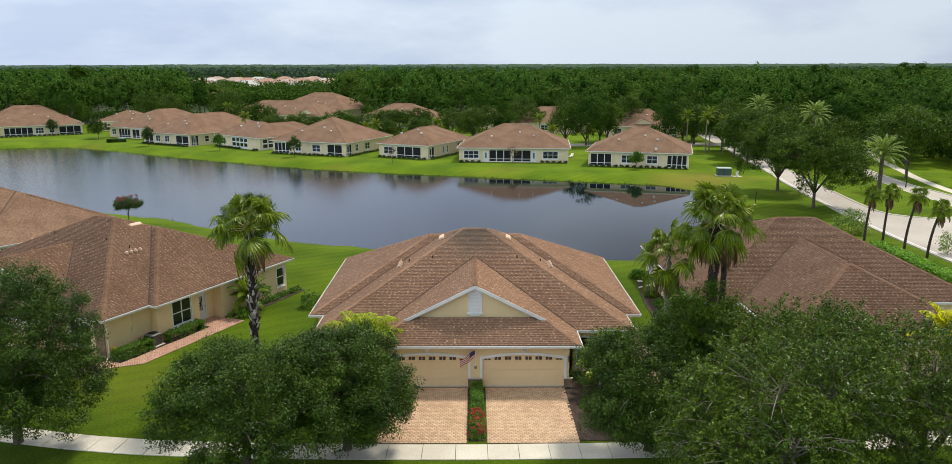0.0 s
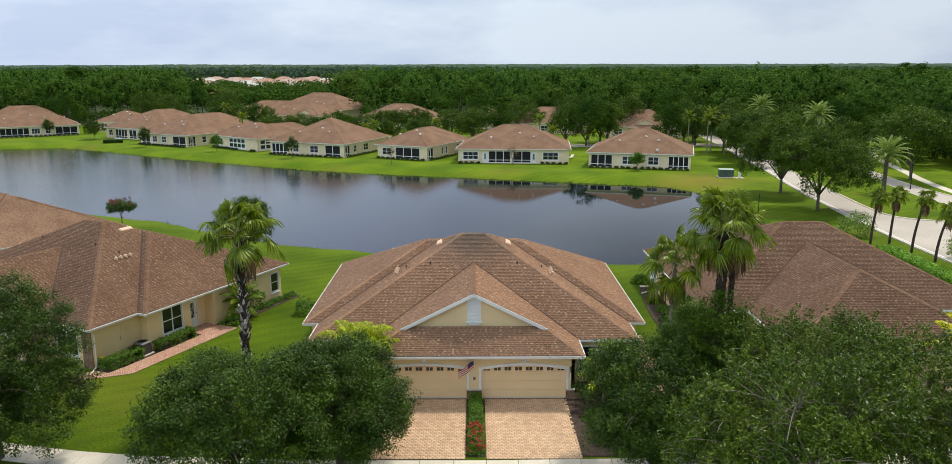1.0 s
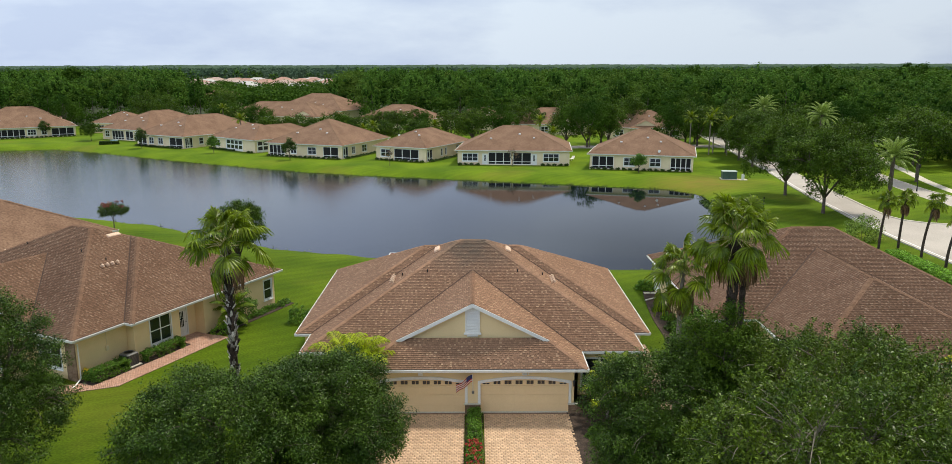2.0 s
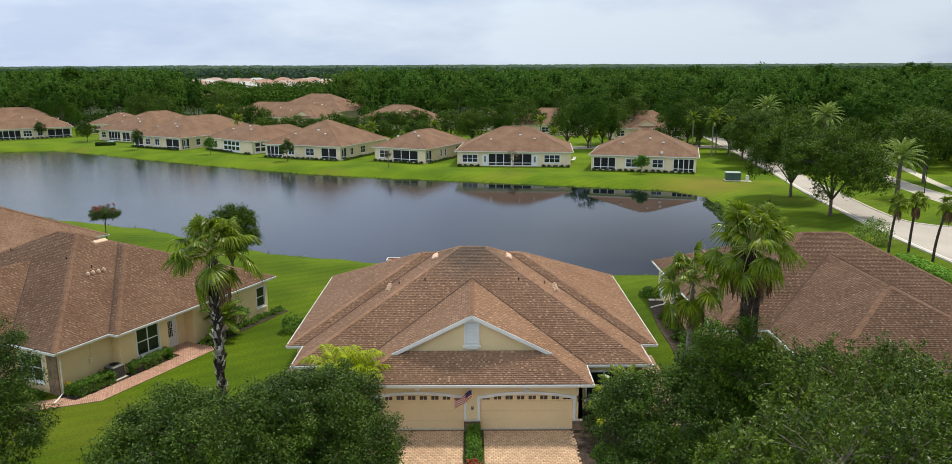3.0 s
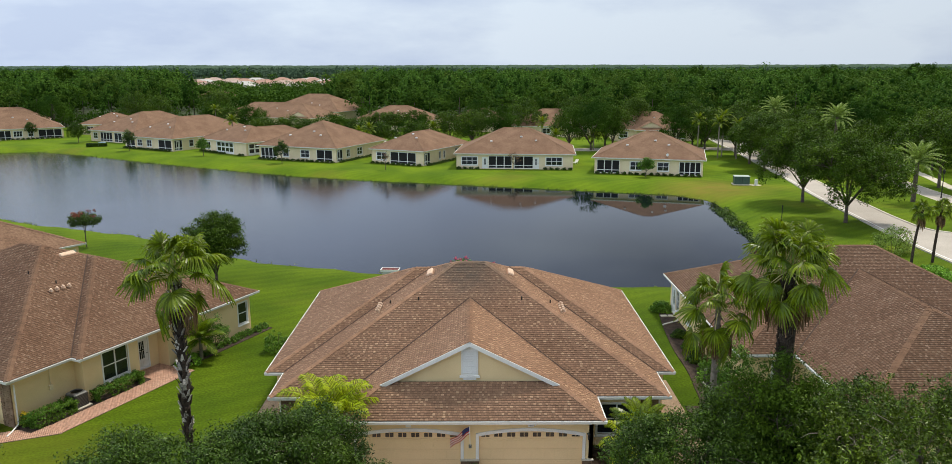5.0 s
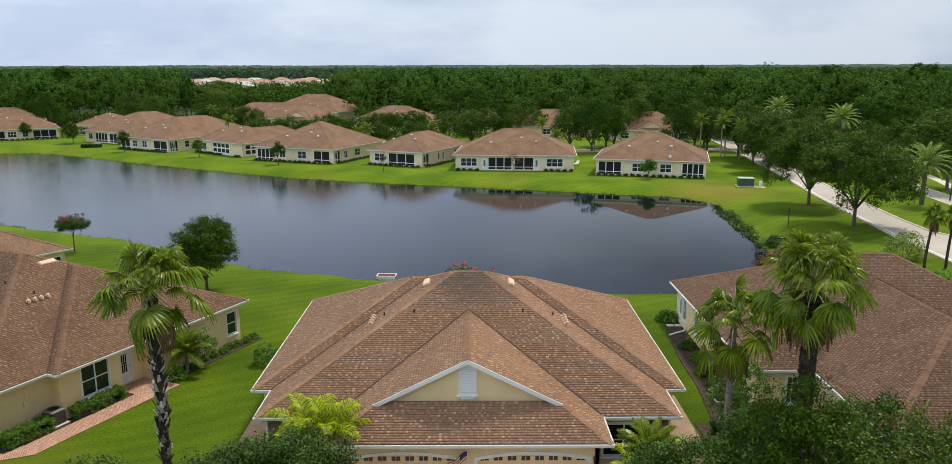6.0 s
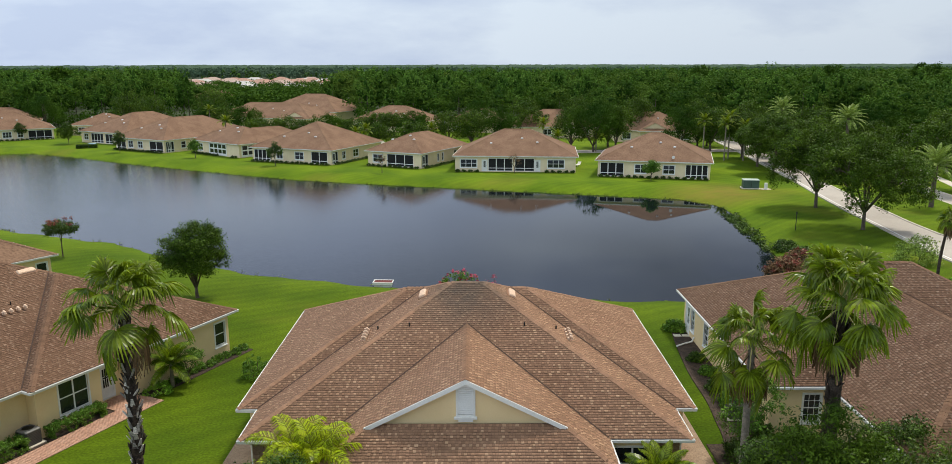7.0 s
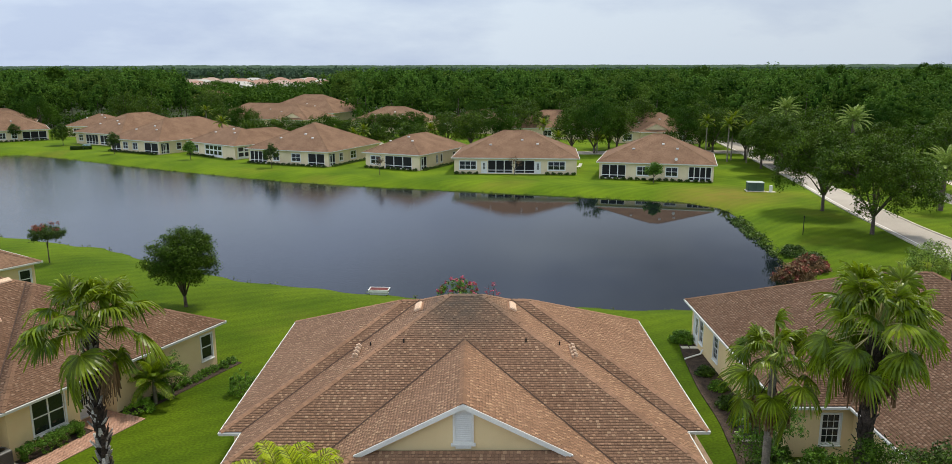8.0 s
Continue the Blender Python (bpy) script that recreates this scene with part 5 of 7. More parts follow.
def fan_frond(tilt, variant, reach=1.15, stalk=1.0, dead=False):
    """A palmate leaf: an arched stalk and a pleated fan of split, drooping segments."""
    key = ("fan", tilt, variant, reach, stalk, dead)
    if key in FRONDS:
        return FRONDS[key]
    rng = np.random.default_rng(int(tilt + 200) * 7 + variant * 13 + (5 if dead else 0))
    t = radians(tilt)
    sh = Shape()
    way = Vector((math.cos(t), 0, math.sin(t)))
    end = way * stalk + Vector((0, 0, -0.12 * math.cos(t)))
    sh.tube([(0, 0, 0), way * stalk * 0.5 + Vector((0, 0, 0.04)), end], [0.034, 0.022, 0.016], 4, slot=1)
    ft = t - radians(18 if tilt > 60 else 32 if tilt > 0 else 40)
    ax = Vector((math.cos(ft), 0, math.sin(ft)))
    ay = Vector((0, 1, 0))
    up = ax.cross(ay) * -1
    n = 28
    for k in range(n):
        a = radians(-116 + 232 * (k + 0.5) / n)
        ln = reach * (0.74 + 0.26 * math.cos(a * 0.6)) * rng.uniform(0.92, 1.06)
        d = ax * math.cos(a) + ay * math.sin(a)
        s = (ay * math.cos(a) - ax * math.sin(a))
        fold = up * (0.022 if k % 2 else -0.022)
        pts = []
        tip = (0.85 if dead else 0.36) + rng.uniform(-0.18, 0.40)
        for u, w, g in ((0.04, 0.012, 0.0), (0.48, 0.050, 0.01), (0.72, 0.034, 0.22 * tip), (1.0, 0.006, tip)):
            c = end + d * ln * u + up * (0.34 * ln * abs(math.sin(a * 0.8)) * u) + Vector((0, 0, -g * ln))
            pts += [c - s * w * reach + fold, c + s * w * reach - fold]
        sh.add(pts, [(0, 1, 3, 2), (2, 3, 5, 4), (4, 5, 7, 6)])
    FRONDS[key] = sh.mesh("frond")
    return FRONDS[key]


def feather_frond(tilt, variant, length=2.4, leaf=0.5, arch=0.9, pairs=40, width=0.032):
    """A pinnate leaf: an arching rib with two rows of narrow leaflets."""
    key = ("feather", tilt, variant, length, leaf, arch, pairs)
    if key in FRONDS:
        return FRONDS[key]
    rng = np.random.default_rng(int(tilt + 200) * 11 + variant * 17 + int(length * 10))
    t = radians(tilt)
    sh, rib = Shape(), []
    p, a = Vector((0, 0, 0)), t
    for k in range(9):
        rib.append(p.copy())
        p = p + Vector((math.cos(a), 0, math.sin(a))) * (length / 8)
        a -= arch / 8 * (0.5 + k / 6)
    sh.tube(rib, [0.035 * (1 - k / 10) for k in range(9)], 4, slot=1)
    for k in range(pairs):
        u = 0.14 + 0.85 * k / pairs
        i = min(7, int(u * 8))
        q = rib[i].lerp(rib[i + 1], u * 8 - i)
        d = (rib[i + 1] - rib[i]).normalized()
        ll = leaf * math.sin(math.pi * min(1, 0.2 + 0.75 * u)) * rng.uniform(0.85, 1.1)
        for sgn in (-1, 1):
            out = (Vector((0, sgn, 0)) + d * 0.65 + Vector((0, 0, 0.28))).normalized()
            e1 = q + out * ll * 0.55
            e2 = q + out * ll + Vector((0, 0, -0.5 * ll))
            w = d * width
            sh.add([q - w * 0.5, q + w * 0.5, e1 + w, e1 - w, e2], [(0, 1, 2, 3), (3, 2, 4)])
    FRONDS[key] = sh.mesh("frond")
    return FRONDS[key]


def palm_trunk(h, r0, r1, lean=(0, 0), rough=0.03, n=10, step=0.22):
    sh, rings, z = Shape(), [], -0.1
    while z < h:
        k = max(0, z) / h
        r = r0 + (r1 - r0) * k
        for dz, g in ((0, 1 + rough), (step * 0.7, 1 - rough)):
            cx, cy = lean[0] * k * k, lean[1] * k * k
            rings.append([(cx + r * g * math.cos(math.tau * i / n), cy + r * g * math.sin(math.tau * i / n), z + dz) for i in range(n)])
        z += step
    return sh.rings(rings)


def fan_palm(name, m, h, label, seed, fronds=36, reach=1.2, stalk=1.05, boots=True, skirt=8, r=0.2, lean=(0, 0), group="", pale=False, low=-12, boot=BOOT):
    """Trunk with old leaf boots, a round head of fan leaves and a skirt of dead ones."""
    rng = np.random.default_rng(seed)
    palm = thing(name, label, "palm tree", m, group)
    part("trunk", palm_trunk(h, r * 1.25, r, lean, 0.05), BARK_PALE if pale else BOOT, palm, smooth=False)
    if boots:
        shapes = []
        for l in (0.14, 0.2, 0.28):
            shapes.append(Shape().add([(0, -0.09, -0.12), (0, 0.09, -0.12), (0.05, 0.09, -0.10), (0.05, -0.09, -0.10), (l * 0.5, -0.035, l), (l * 0.5, 0.035, l), (l * 0.5 + 0.03, 0.035, l), (l * 0.5 + 0.03, -0.035, l)], [(0, 1, 5, 4), (1, 2, 6, 5), (2, 3, 7, 6), (3, 0, 4, 7), (4, 5, 6, 7)]).mesh("leaf_boot"))
        z = h * 0.30
        while z < h:
            k = z / h
            for j in range(6):
                a = rng.uniform(0, math.tau)
                cx, cy = lean[0] * k * k, lean[1] * k * k
                d = Vector((math.cos(a), math.sin(a), 0))
                c = Vector((cx, cy, z + rng.uniform(-0.06, 0.06))) + d * r * 0.96
                part("leaf_boot", shapes[int(rng.integers(3))], boot, palm, at=pose(*c, 0, rng.uniform(-14, 20), math.degrees(a) + rng.uniform(-12, 12)))
            z += 0.19
    head = Vector((lean[0], lean[1], h))
    for k in range(fronds):
        u = (k + 0.5) / fronds
        tilt = (80, 66, 52, 38, 24, 8, -12, low)[min(7, int(u ** 1.25 * 8))]
        me = fan_frond(tilt, k % 3, reach, stalk)
        part("frond", me, [LEAF_PALM, PALM_STALK], palm, at=pose(*(head + Vector((0, 0, 0.25 * (1 - u)))), rng.uniform(-32, 32), rng.uniform(-13, 13), (k * 137.5 + rng.uniform(-25, 25)) % 360) @ Matrix.Scale(rng.uniform(0.74, 1.14), 4))
    for k in range(skirt):
        me = fan_frond((-48, -68, -80)[k % 3], k % 2, reach * 0.74, stalk * 0.72, True)
        part("dead_frond", me, [LEAF_DEAD, BOOT], palm, "hanging brown dead leaf", at=pose(*(head - Vector((0, 0, 0.25 + 0.1 * (k % 3)))), 0, 0, k * 360 / max(1, skirt) + rng.uniform(-20, 20)))
    return palm


def feather_palm(name, m, h, label, seed, fronds=22, length=2.6, leaf=0.5, material=None, stems=((0, 0),), r=0.10, group="", tilts=(80, 66, 50, 34, 16, -4), arch=1.1, trunk_mat=None, width=0.032):
    rng = np.random.default_rng(seed)
    palm = thing(name, label, "palm tree", m, group)
    mat = material or LEAF_PALM
    for sx, sy in stems:
        hh = h * rng.uniform(0.85, 1.1) if len(stems) > 1 else h
        if hh > 0.3:
            part("trunk", palm_trunk(hh, r * 1.2, r, (sx * 0.25, sy * 0.25), 0.04), trunk_mat or BARK_PALE, palm, at=pose(sx, sy, 0))
        for k in range(fronds):
            tilt = tilts[min(len(tilts) - 1, int((k + 0.5) / fronds * len(tilts)))]
            part("frond", feather_frond(tilt, k % 2, length, leaf, arch, 40, width), [mat, mat], palm, at=pose(sx * 1.25, sy * 1.25, hh - 0.1, 0, 0, (k * 137.5 + rng.uniform(-14, 14)) % 360))
    return palm


def shrub(name, m, rx, ry, h, label, seed, leaf=LEAF_HEDGE, n=50, per=44, size=0.085, clump=0.16, flower=None, category="shrub", group="", boxy=False, low=0.0):
    """Stems and a dense mound or clipped box of leaves."""
    rng = np.random.default_rng(seed)
    bush = thing(name, label, category, m, group)
    for k in range(3):
        a, q = rng.uniform(0, math.tau), rng.uniform(0.2, 0.7)
        part("stem", Shape().tube([(rx * q * 0.3 * math.cos(a), ry * q * 0.3 * math.sin(a), -0.1), (rx * q * math.cos(a), ry * q * math.sin(a), h * 0.75)], [0.025, 0.008], 4), BARK, bush)
    if boxy:
        c = rng.uniform(-1, 1, (n, 3))
        ax = rng.integers(0, 3, n)
        c[np.arange(n), ax] = np.where(ax == 2, 1, np.sign(c[np.arange(n), ax]))
        c = c * np.array([rx, ry, h / 2]) * 0.92 + np.array([0, 0, h / 2])
    else:
        d = rng.normal(size=(n, 3))
        d /= np.linalg.norm(d, axis=1)[:, None]
        d[:, 2] = np.abs(d[:, 2])
        c = d * np.array([rx, ry, h * 0.85 - low]) * rng.uniform(0.55, 0.95, n)[:, None] + np.array([0, 0, 0.1 * h + low])
    v, f = leaf_quads(rng, c, np.full(n, clump) * rng.uniform(0.7, 1.3, n), per, size, slim=0.6)
    part("leaves", array_mesh("leaves", v, f), leaf, bush)
    if flower is not None:
        k = max(6, n // 3)
        fc = c[rng.choice(n, k, replace=False)] + rng.normal(size=(k, 3)) * 0.05 + np.array([0, 0, clump * 0.6])
        v, f = leaf_quads(rng, fc, np.full(k, clump * 0.75), 18, size, slim=0.9)
        tagged(part("flowers", array_mesh("flowers", v, f), flower, bush), kind="stuff")
    return bush


trng = np.random.default_rng(21)
# street oaks in the foreground
oak("oak_tree", pose(-10.2, 32.6, 0), [(0.3, -0.2, 4.75, 3.4, 3.2, 1.9), (-2.0, 0.4, 4.4, 2.1, 2.2, 1.6), (2.4, 1.0, 4.7, 2.2, 2.2, 1.5), (0.6, -2.4, 3.4, 2.4, 1.8, 1.5), (-1.2, 2.2, 4.7, 2.2, 1.8, 1.5), (3.0, -0.8, 3.4, 2.0, 2.0, 1.7), (2.7, 1.7, 4.8, 2.2, 2.0, 1.6), (-2.6, -0.8, 3.6, 1.7, 1.8, 1.5)], "dense dark green street oak beside the sidewalk", 31, clumps=820, per=165, group="street oaks")
oak("oak_tree", pose(-5.9, 35.4, 0), [(0.1, 0.4, 4.55, 2.5, 2.6, 1.8), (1.8, -0.9, 3.3, 1.7, 2.0, 1.7), (-1.4, 1.2, 4.6, 1.9, 1.9, 1.5), (0.6, 2.0, 4.6, 2.0, 1.8, 1.4), (1.4, -1.8, 2.9, 1.6, 1.6, 1.4), (-2.2, 0.2, 4.2, 1.9, 2.0, 1.7), (2.3, 0.6, 3.0, 1.5, 1.6, 1.5), (0.1, -1.7, 2.3, 2.0, 1.4, 1.3), (-1.6, -1.2, 2.6, 1.7, 1.5, 1.4)], "dense dark green street oak by the driveway", 32, clumps=780, per=165, group="street oaks")
oak("oak_tree", pose(-23.2, 36.2, 0), [(-0.4, 0, 6.6, 3.6, 3.4, 3.0), (2.3, 0.8, 5.8, 2.4, 2.2, 2.6), (-2.6, 0.6, 6.2, 2.4, 2.4, 2.4), (1.6, -2.0, 4.2, 2.6, 2.2, 2.4), (0.2, 2.4, 6.8, 2.2, 2.0, 2.2), (3.4, -0.4, 3.4, 1.8, 1.8, 1.9), (-0.5, -2.2, 5.0, 2.6, 2.2, 2.4), (2.6, -1.6, 2.4, 2.0, 1.8, 1.3), (2.6, 0.6, 3.6, 2.4, 2.2, 2.2), (0.8, -1.2, 2.6, 2.4, 2.2, 1.8), (-2.2, -0.6, 3.4, 2.4, 2.2, 2.2)], "large dark green street oak beside the lawn", 33, clumps=1150, per=140, group="street oaks")
oak("oak_tree", pose(9.5, 35.2, 0), [(0, 0, 4.7, 2.8, 2.7, 1.9), (-1.9, 0.9, 4.2, 1.9, 2.0, 1.8), (1.6, 1.6, 5.3, 2.0, 1.9, 1.5), (-1.2, -1.9, 3.4, 2.0, 1.9, 1.8), (-2.0, -0.6, 2.2, 1.5, 1.7, 1.3), (0.6, -2.6, 2.4, 2.2, 1.6, 1.5)], "dense dark green oak beside the driveway", 34, clumps=660, per=165, group="street oaks")
oak("oak_tree", pose(16.2, 33.4, 0), [(0, 0, 6.0, 3.4, 3.0, 2.3), (-2.4, 0.8, 5.8, 2.2, 2.0, 1.9), (2.4, 0.9, 6.2, 2.3, 2.2, 1.8), (0.6, -2.2, 4.6, 2.6, 2.0, 2.0), (-1.2, -2.4, 2.8, 2.4, 1.8, 1.6), (2.4, -2.0, 3.0, 2.4, 1.8, 1.8)], "olive green oak with fine foliage in front of the neighbouring house", 35, LEAF_OLIVE, clumps=950, per=84, size=0.14, group="street oaks", slim=0.40, spray=True, twigs=22, twig_bark=BARK_PALE)
oak("oak_tree", pose(12.8, 27.6, 0), [(0, 0, 6.6, 3.4, 3.2, 2.3), (-2.4, 0.8, 5.6, 2.3, 2.2, 2.0), (2.6, 0.2, 6.4, 2.4, 2.4, 2.0), (-0.4, -2.6, 5.4, 2.4, 2.0, 2.0), (-2.2, -1.6, 4.4, 2.0, 2.0, 1.8), (-2.8, 1.2, 3.6, 1.8, 1.9, 1.8), (-2.6, -0.2, 2.4, 1.6, 1.8, 1.4), (0.4, 2.6, 3.4, 2.4, 1.6, 1.8)], "olive green oak with fine pale twigs", 36, LEAF_OLIVE, clumps=950, per=84, size=0.14, group="street oaks", slim=0.40, spray=True, twigs=22, twig_bark=BARK_PALE)
oak("oak_tree", pose(20.4, 30.2, 0), [(0, 0, 6.4, 3.4, 3.2, 2.3), (-2.4, 0.8, 5.8, 2.3, 2.2, 2.0), (2.6, 0.2, 6.2, 2.4, 2.4, 2.0), (-0.4, -2.6, 5.2, 2.4, 2.0, 2.0), (-2.6, -0.6, 3.4, 2.0, 2.2, 1.8), (-0.6, 2.2, 3.6, 2.6, 1.8, 1.8)], "olive green oak at the edge of the sidewalk", 37, LEAF_OLIVE, clumps=900, per=84, size=0.14, group="street oaks", slim=0.40, spray=True, twigs=22, twig_bark=BARK_PALE)

oak("oak_tree", pose(-9.4, 30.0, 0), [(0, 0, 2.2, 2.0, 1.2, 0.9), (-1.6, 0.1, 1.9, 1.4, 1.0, 0.8), (1.5, 0.0, 1.7, 1.2, 1.0, 0.7)], "low light green sapling in front of the oak", 38, LEAF_STREET, clumps=120, per=70, size=0.12, clump=0.4, trunk=0.07, fork=1.0, group="street oaks")

# fan palms by the houses
fan_palm("fan_palm", pose(-11.9, 41.0, 0), 10.25, "tall fan palm with rough trunk between the houses", 41, fronds=36, reach=0.86, stalk=1.52, r=0.155, skirt=3, low=-46, boot=BOOT_PIECE, group="fan palms")
fan_palm("fan_palm", pose(13.1, 37.9, 0), 11.3, "tall fan palm with brown skirt in front of the house", 42, fronds=44, reach=0.80, stalk=1.40, r=0.17, skirt=5, low=-42, group="fan palms")
fan_palm("fan_palm", pose(14.5, 40.4, 0), 10.4, "tall fan palm standing close behind another", 43, fronds=18, reach=0.80, stalk=1.2, r=0.15, boots=False, skirt=4, low=-36, group="fan palms")
fan_palm("fan_palm", pose(11.8, 41.9, 0), 8.5, "shorter fan palm with smooth grey trunk", 44, fronds=34, reach=0.78, stalk=1.35, boots=False, r=0.135, skirt=5, pale=True, low=-46, group="fan palms")
# yellow clumping palms beside the garage
feather_palm("areca_palm", pose(-6.95, 43.4, 0), 2.5, "yellow-green clumping palm beside the garage wall", 51, fronds=9, length=2.8, leaf=0.85, width=0.028, material=LEAF_YELLOW, stems=((0.4, 0), (1.1, -0.3)), r=0.06, tilts=(84, 76, 70, 62, 54), arch=1.9, group="yellow palms")
feather_palm("areca_palm", pose(8.2, 42.4, 0), 1.2, "yellow-green clumping palm by the garage corner", 52, fronds=8, length=2.3, leaf=0.55, width=0.03, material=LEAF_YELLOW, stems=((0, 0), (0.7, 0.5)), r=0.06, tilts=(84, 76, 68, 58, 46), arch=2.0, group="yellow palms")
feather_palm("areca_palm", pose(25.0, 36.6, 0), 6.6, "golden yellow clumping palm behind the oaks", 53, fronds=14, length=2.1, leaf=0.55, width=0.045, material=LEAF_GOLD, stems=((0, 0), (0.9, -0.3)), r=0.06, group="yellow palms")

# near shore trees
oak("shade_tree", pose(-22.3, 75.8, -0.05), lobed(trng, 7, 2.9, 0.4, 6.5), "rounded dark green shade tree on the lawn by the pond", 61, LEAF_STREET, clumps=420, per=90, size=0.17, clump=0.6, trunk=0.14, fork=1.0)
myrtle = oak("crape_myrtle", pose(-41.2, 90.2, -0.1), [(0, 0, 3.1, 1.7, 1.6, 0.8), (-0.8, 0.2, 2.8, 1.0, 1.0, 0.6), (0.9, 0, 2.9, 1.0, 1.0, 0.6)], "small crape myrtle with reddish blossoms by the pond", 62, LEAF_OAK, clumps=150, per=44, size=0.16, clump=0.34, trunk=0.06, fork=1.7)

mrng = np.random.default_rng(63)
tops = np.stack([mrng.uniform(-1.3, 1.3, 26), mrng.uniform(-1.2, 1.2, 26), mrng.uniform(3.5, 3.95, 26)], 1)
v, f = leaf_quads(mrng, tops, np.full(26, 0.22), 22, 0.13, slim=0.9)
tagged(part("blossoms", array_mesh("blossoms", v, f), FLOWER_RUST, myrtle, "dull crimson blossoms"), kind="stuff")

# street trees along the boulevard
for k, (x, y, rad, z0, z1) in enumerate(((47.2, 102.4, 6.3, 1.3, 11.6), (47.9, 116.8, 5.5, 1.8, 11.8), (54.8, 150, 5.0, 2.6, 10.2), (60.2, 165, 5.0, 3.4, 10.0), (57.4, 174, 4.2, 3.2, 9.4), (55.6, 160, 4.0, 3.4, 8.8))):
    oak("street_tree", pose(x, y, 0), lobed(trng, 9, rad, z0, z1, 0.68), "broad green street tree on the grass verge", 70 + k, LEAF_STREET, clumps=820, per=60, size=0.28, clump=0.8, trunk=0.22, fork=2.2, group="boulevard trees")

# ---- sabal, date and queen palms along the boulevard ----
for k, (x, y, h, lx) in enumerate(((44.2, 82.4, 5.2, 0.5), (46.4, 82.6, 5.3, 0.3), (46.6, 78.6, 5.6, 0.9), (46.7, 74.6, 5.0, 0.9))):
    fan_palm("sabal_palm", pose(x, y, 0), h, "slim sabal palm with grey-brown trunk beside the road", 80 + k, fronds=16, reach=0.68, stalk=0.62, boots=False, skirt=5, r=0.11, lean=(lx, 0), group="roadside sabal palms")
for k, (x, y, h, ln) in enumerate(((63.4, 116.2, 5.8, 3.9), (66.8, 178, 9.8, 3.8), (68.4, 152, 9.6, 3.6))):
    feather_palm("date_palm", pose(x, y, 0), h, "stout date palm with grey-green feather leaves", 90 + k, fronds=42, length=ln, leaf=0.55, material=LEAF_DATE, r=0.27, tilts=(82, 70, 56, 42, 28, 12, -6), arch=1.15, trunk_mat=BARK, group="date palms")
for k, (x, y, h) in enumerate(((52.4, 170, 7.5), (54.2, 173, 8.5), (56.0, 169, 7.0), (50.4, 178, 7.5), (16.5, 184, 6.4), (18.5, 173, 4.6), (28.6, 186, 3.4), (-24, 192, 4.6), (-26, 190, 4.0), (-59, 200, 6.0), (-73, 230, 7.0), (-9, 196, 4.5))):
    feather_palm("queen_palm", pose(x, y, 0), h, "slim feather palm among the houses", 100 + k, fronds=16, length=2.3, leaf=0.5, material=LEAF_GOLD if k in (4, 5, 7, 8, 9, 10) else LEAF_LIME if k in (6, 11) else LEAF_PALM, r=0.13, width=0.085 if k in (4, 5, 7, 8, 9, 10) else 0.045, group="feather palms among the houses")

# ---- trees between and behind the houses ----
for k, (x, y, rad, z0, z1) in enumerate(((28.0, 186, 8.0, 1.6, 12.0), (23.5, 190, 5.2, 1.6, 10.0), (33.5, 189, 5.2, 1.4, 10.4), (48.8, 190, 5.2, 1.2, 10.6), (55, 188, 5.2, 1.6, 10), (53.5, 193, 6.0, 2.0, 11.2), (57.5, 199, 5.5, 2.0, 11.0), (44, 216, 6.0, 2.0, 11.5), (0.5, 196, 5.0, 1.8, 8.6), (7.5, 199, 5.4, 1.8, 9.4), (-13.5, 196, 4.6, 1.6, 7.8), (-22, 198, 4.2, 1.6, 7.2),
                                         (-36, 205, 6.2, 1.8, 9.6), (-46, 208, 5.0, 1.6, 8.2), (-30, 206, 4.4, 1.6, 7.6), (-62, 226, 5.4, 1.6, 8.6), (-70, 232, 4.6, 1.6, 7.6), (-95, 244, 6.0, 1.6, 11), (-128, 246, 6.0, 1.6, 11), (-104, 250, 6.5, 1.6, 12), (-82, 258, 6.5, 1.6, 12),
                                         (-15, 222, 5.4, 1.4, 8.8), (-21, 226, 5.0, 1.4, 8.2), (-5, 200, 4.8, 1.6, 8.4), (33, 196, 5.5, 1.6, 10), (-52, 204, 4.6, 1.4, 7.8), (-26, 222, 5.0, 1.4, 8.4), (2, 224, 6.0, 1.4, 10), (16, 224, 6.0, 1.4, 10.5), (30, 226, 6.0, 1.4, 11), (-76, 240, 5.0, 1.4, 9), (72, 176, 5.6, 2.0, 10.5), (63, 188, 6.0, 2.0, 11.0), (80, 168, 6.5, 2.0, 12.0), (86, 150, 7.5, 2.0, 11.5), (95, 146, 7.0, 1.2, 11.0), (92, 160, 7.0, 1.2, 11.5), (75, 129.5, 6.4, 2.6, 11.4), (70, 164, 6.0, 2.0, 10.0), (101, 154, 7.5, 1.0, 11.5), (99, 138, 6.0, 1.0, 10.0), (75, 154, 5.0, 2.0, 9.0), (106, 172, 7.0, 1.0, 11.0), (114, 180, 7.5, 1.0, 12.0), (88, 128, 6.0, 1.2, 9.5), (97, 126, 6.5, 1.0, 10.0), (108, 162, 7.0, 1.0, 11.0))):
    z0 = z0 * 0.5 if x < 60 else z0
    z1 = z1 * 0.8 if -60 < x < -9 else z1
    oak("shade_tree", pose(x, y, 0), lobed(trng, 5, rad, z0, z1), "rounded dark green shade tree among the houses" if x < 60 else "broad dark green tree beside the boulevard", 120 + k, LEAF_STREET if k % 3 else LEAF_WOOD, clumps=int((42 if x < 60 else 52) * rad), per=40, size=0.36 if x < 60 else 0.42, clump=0.95, trunk=0.24, fork=z0 + 0.6, group="trees among the houses", twigs=0)
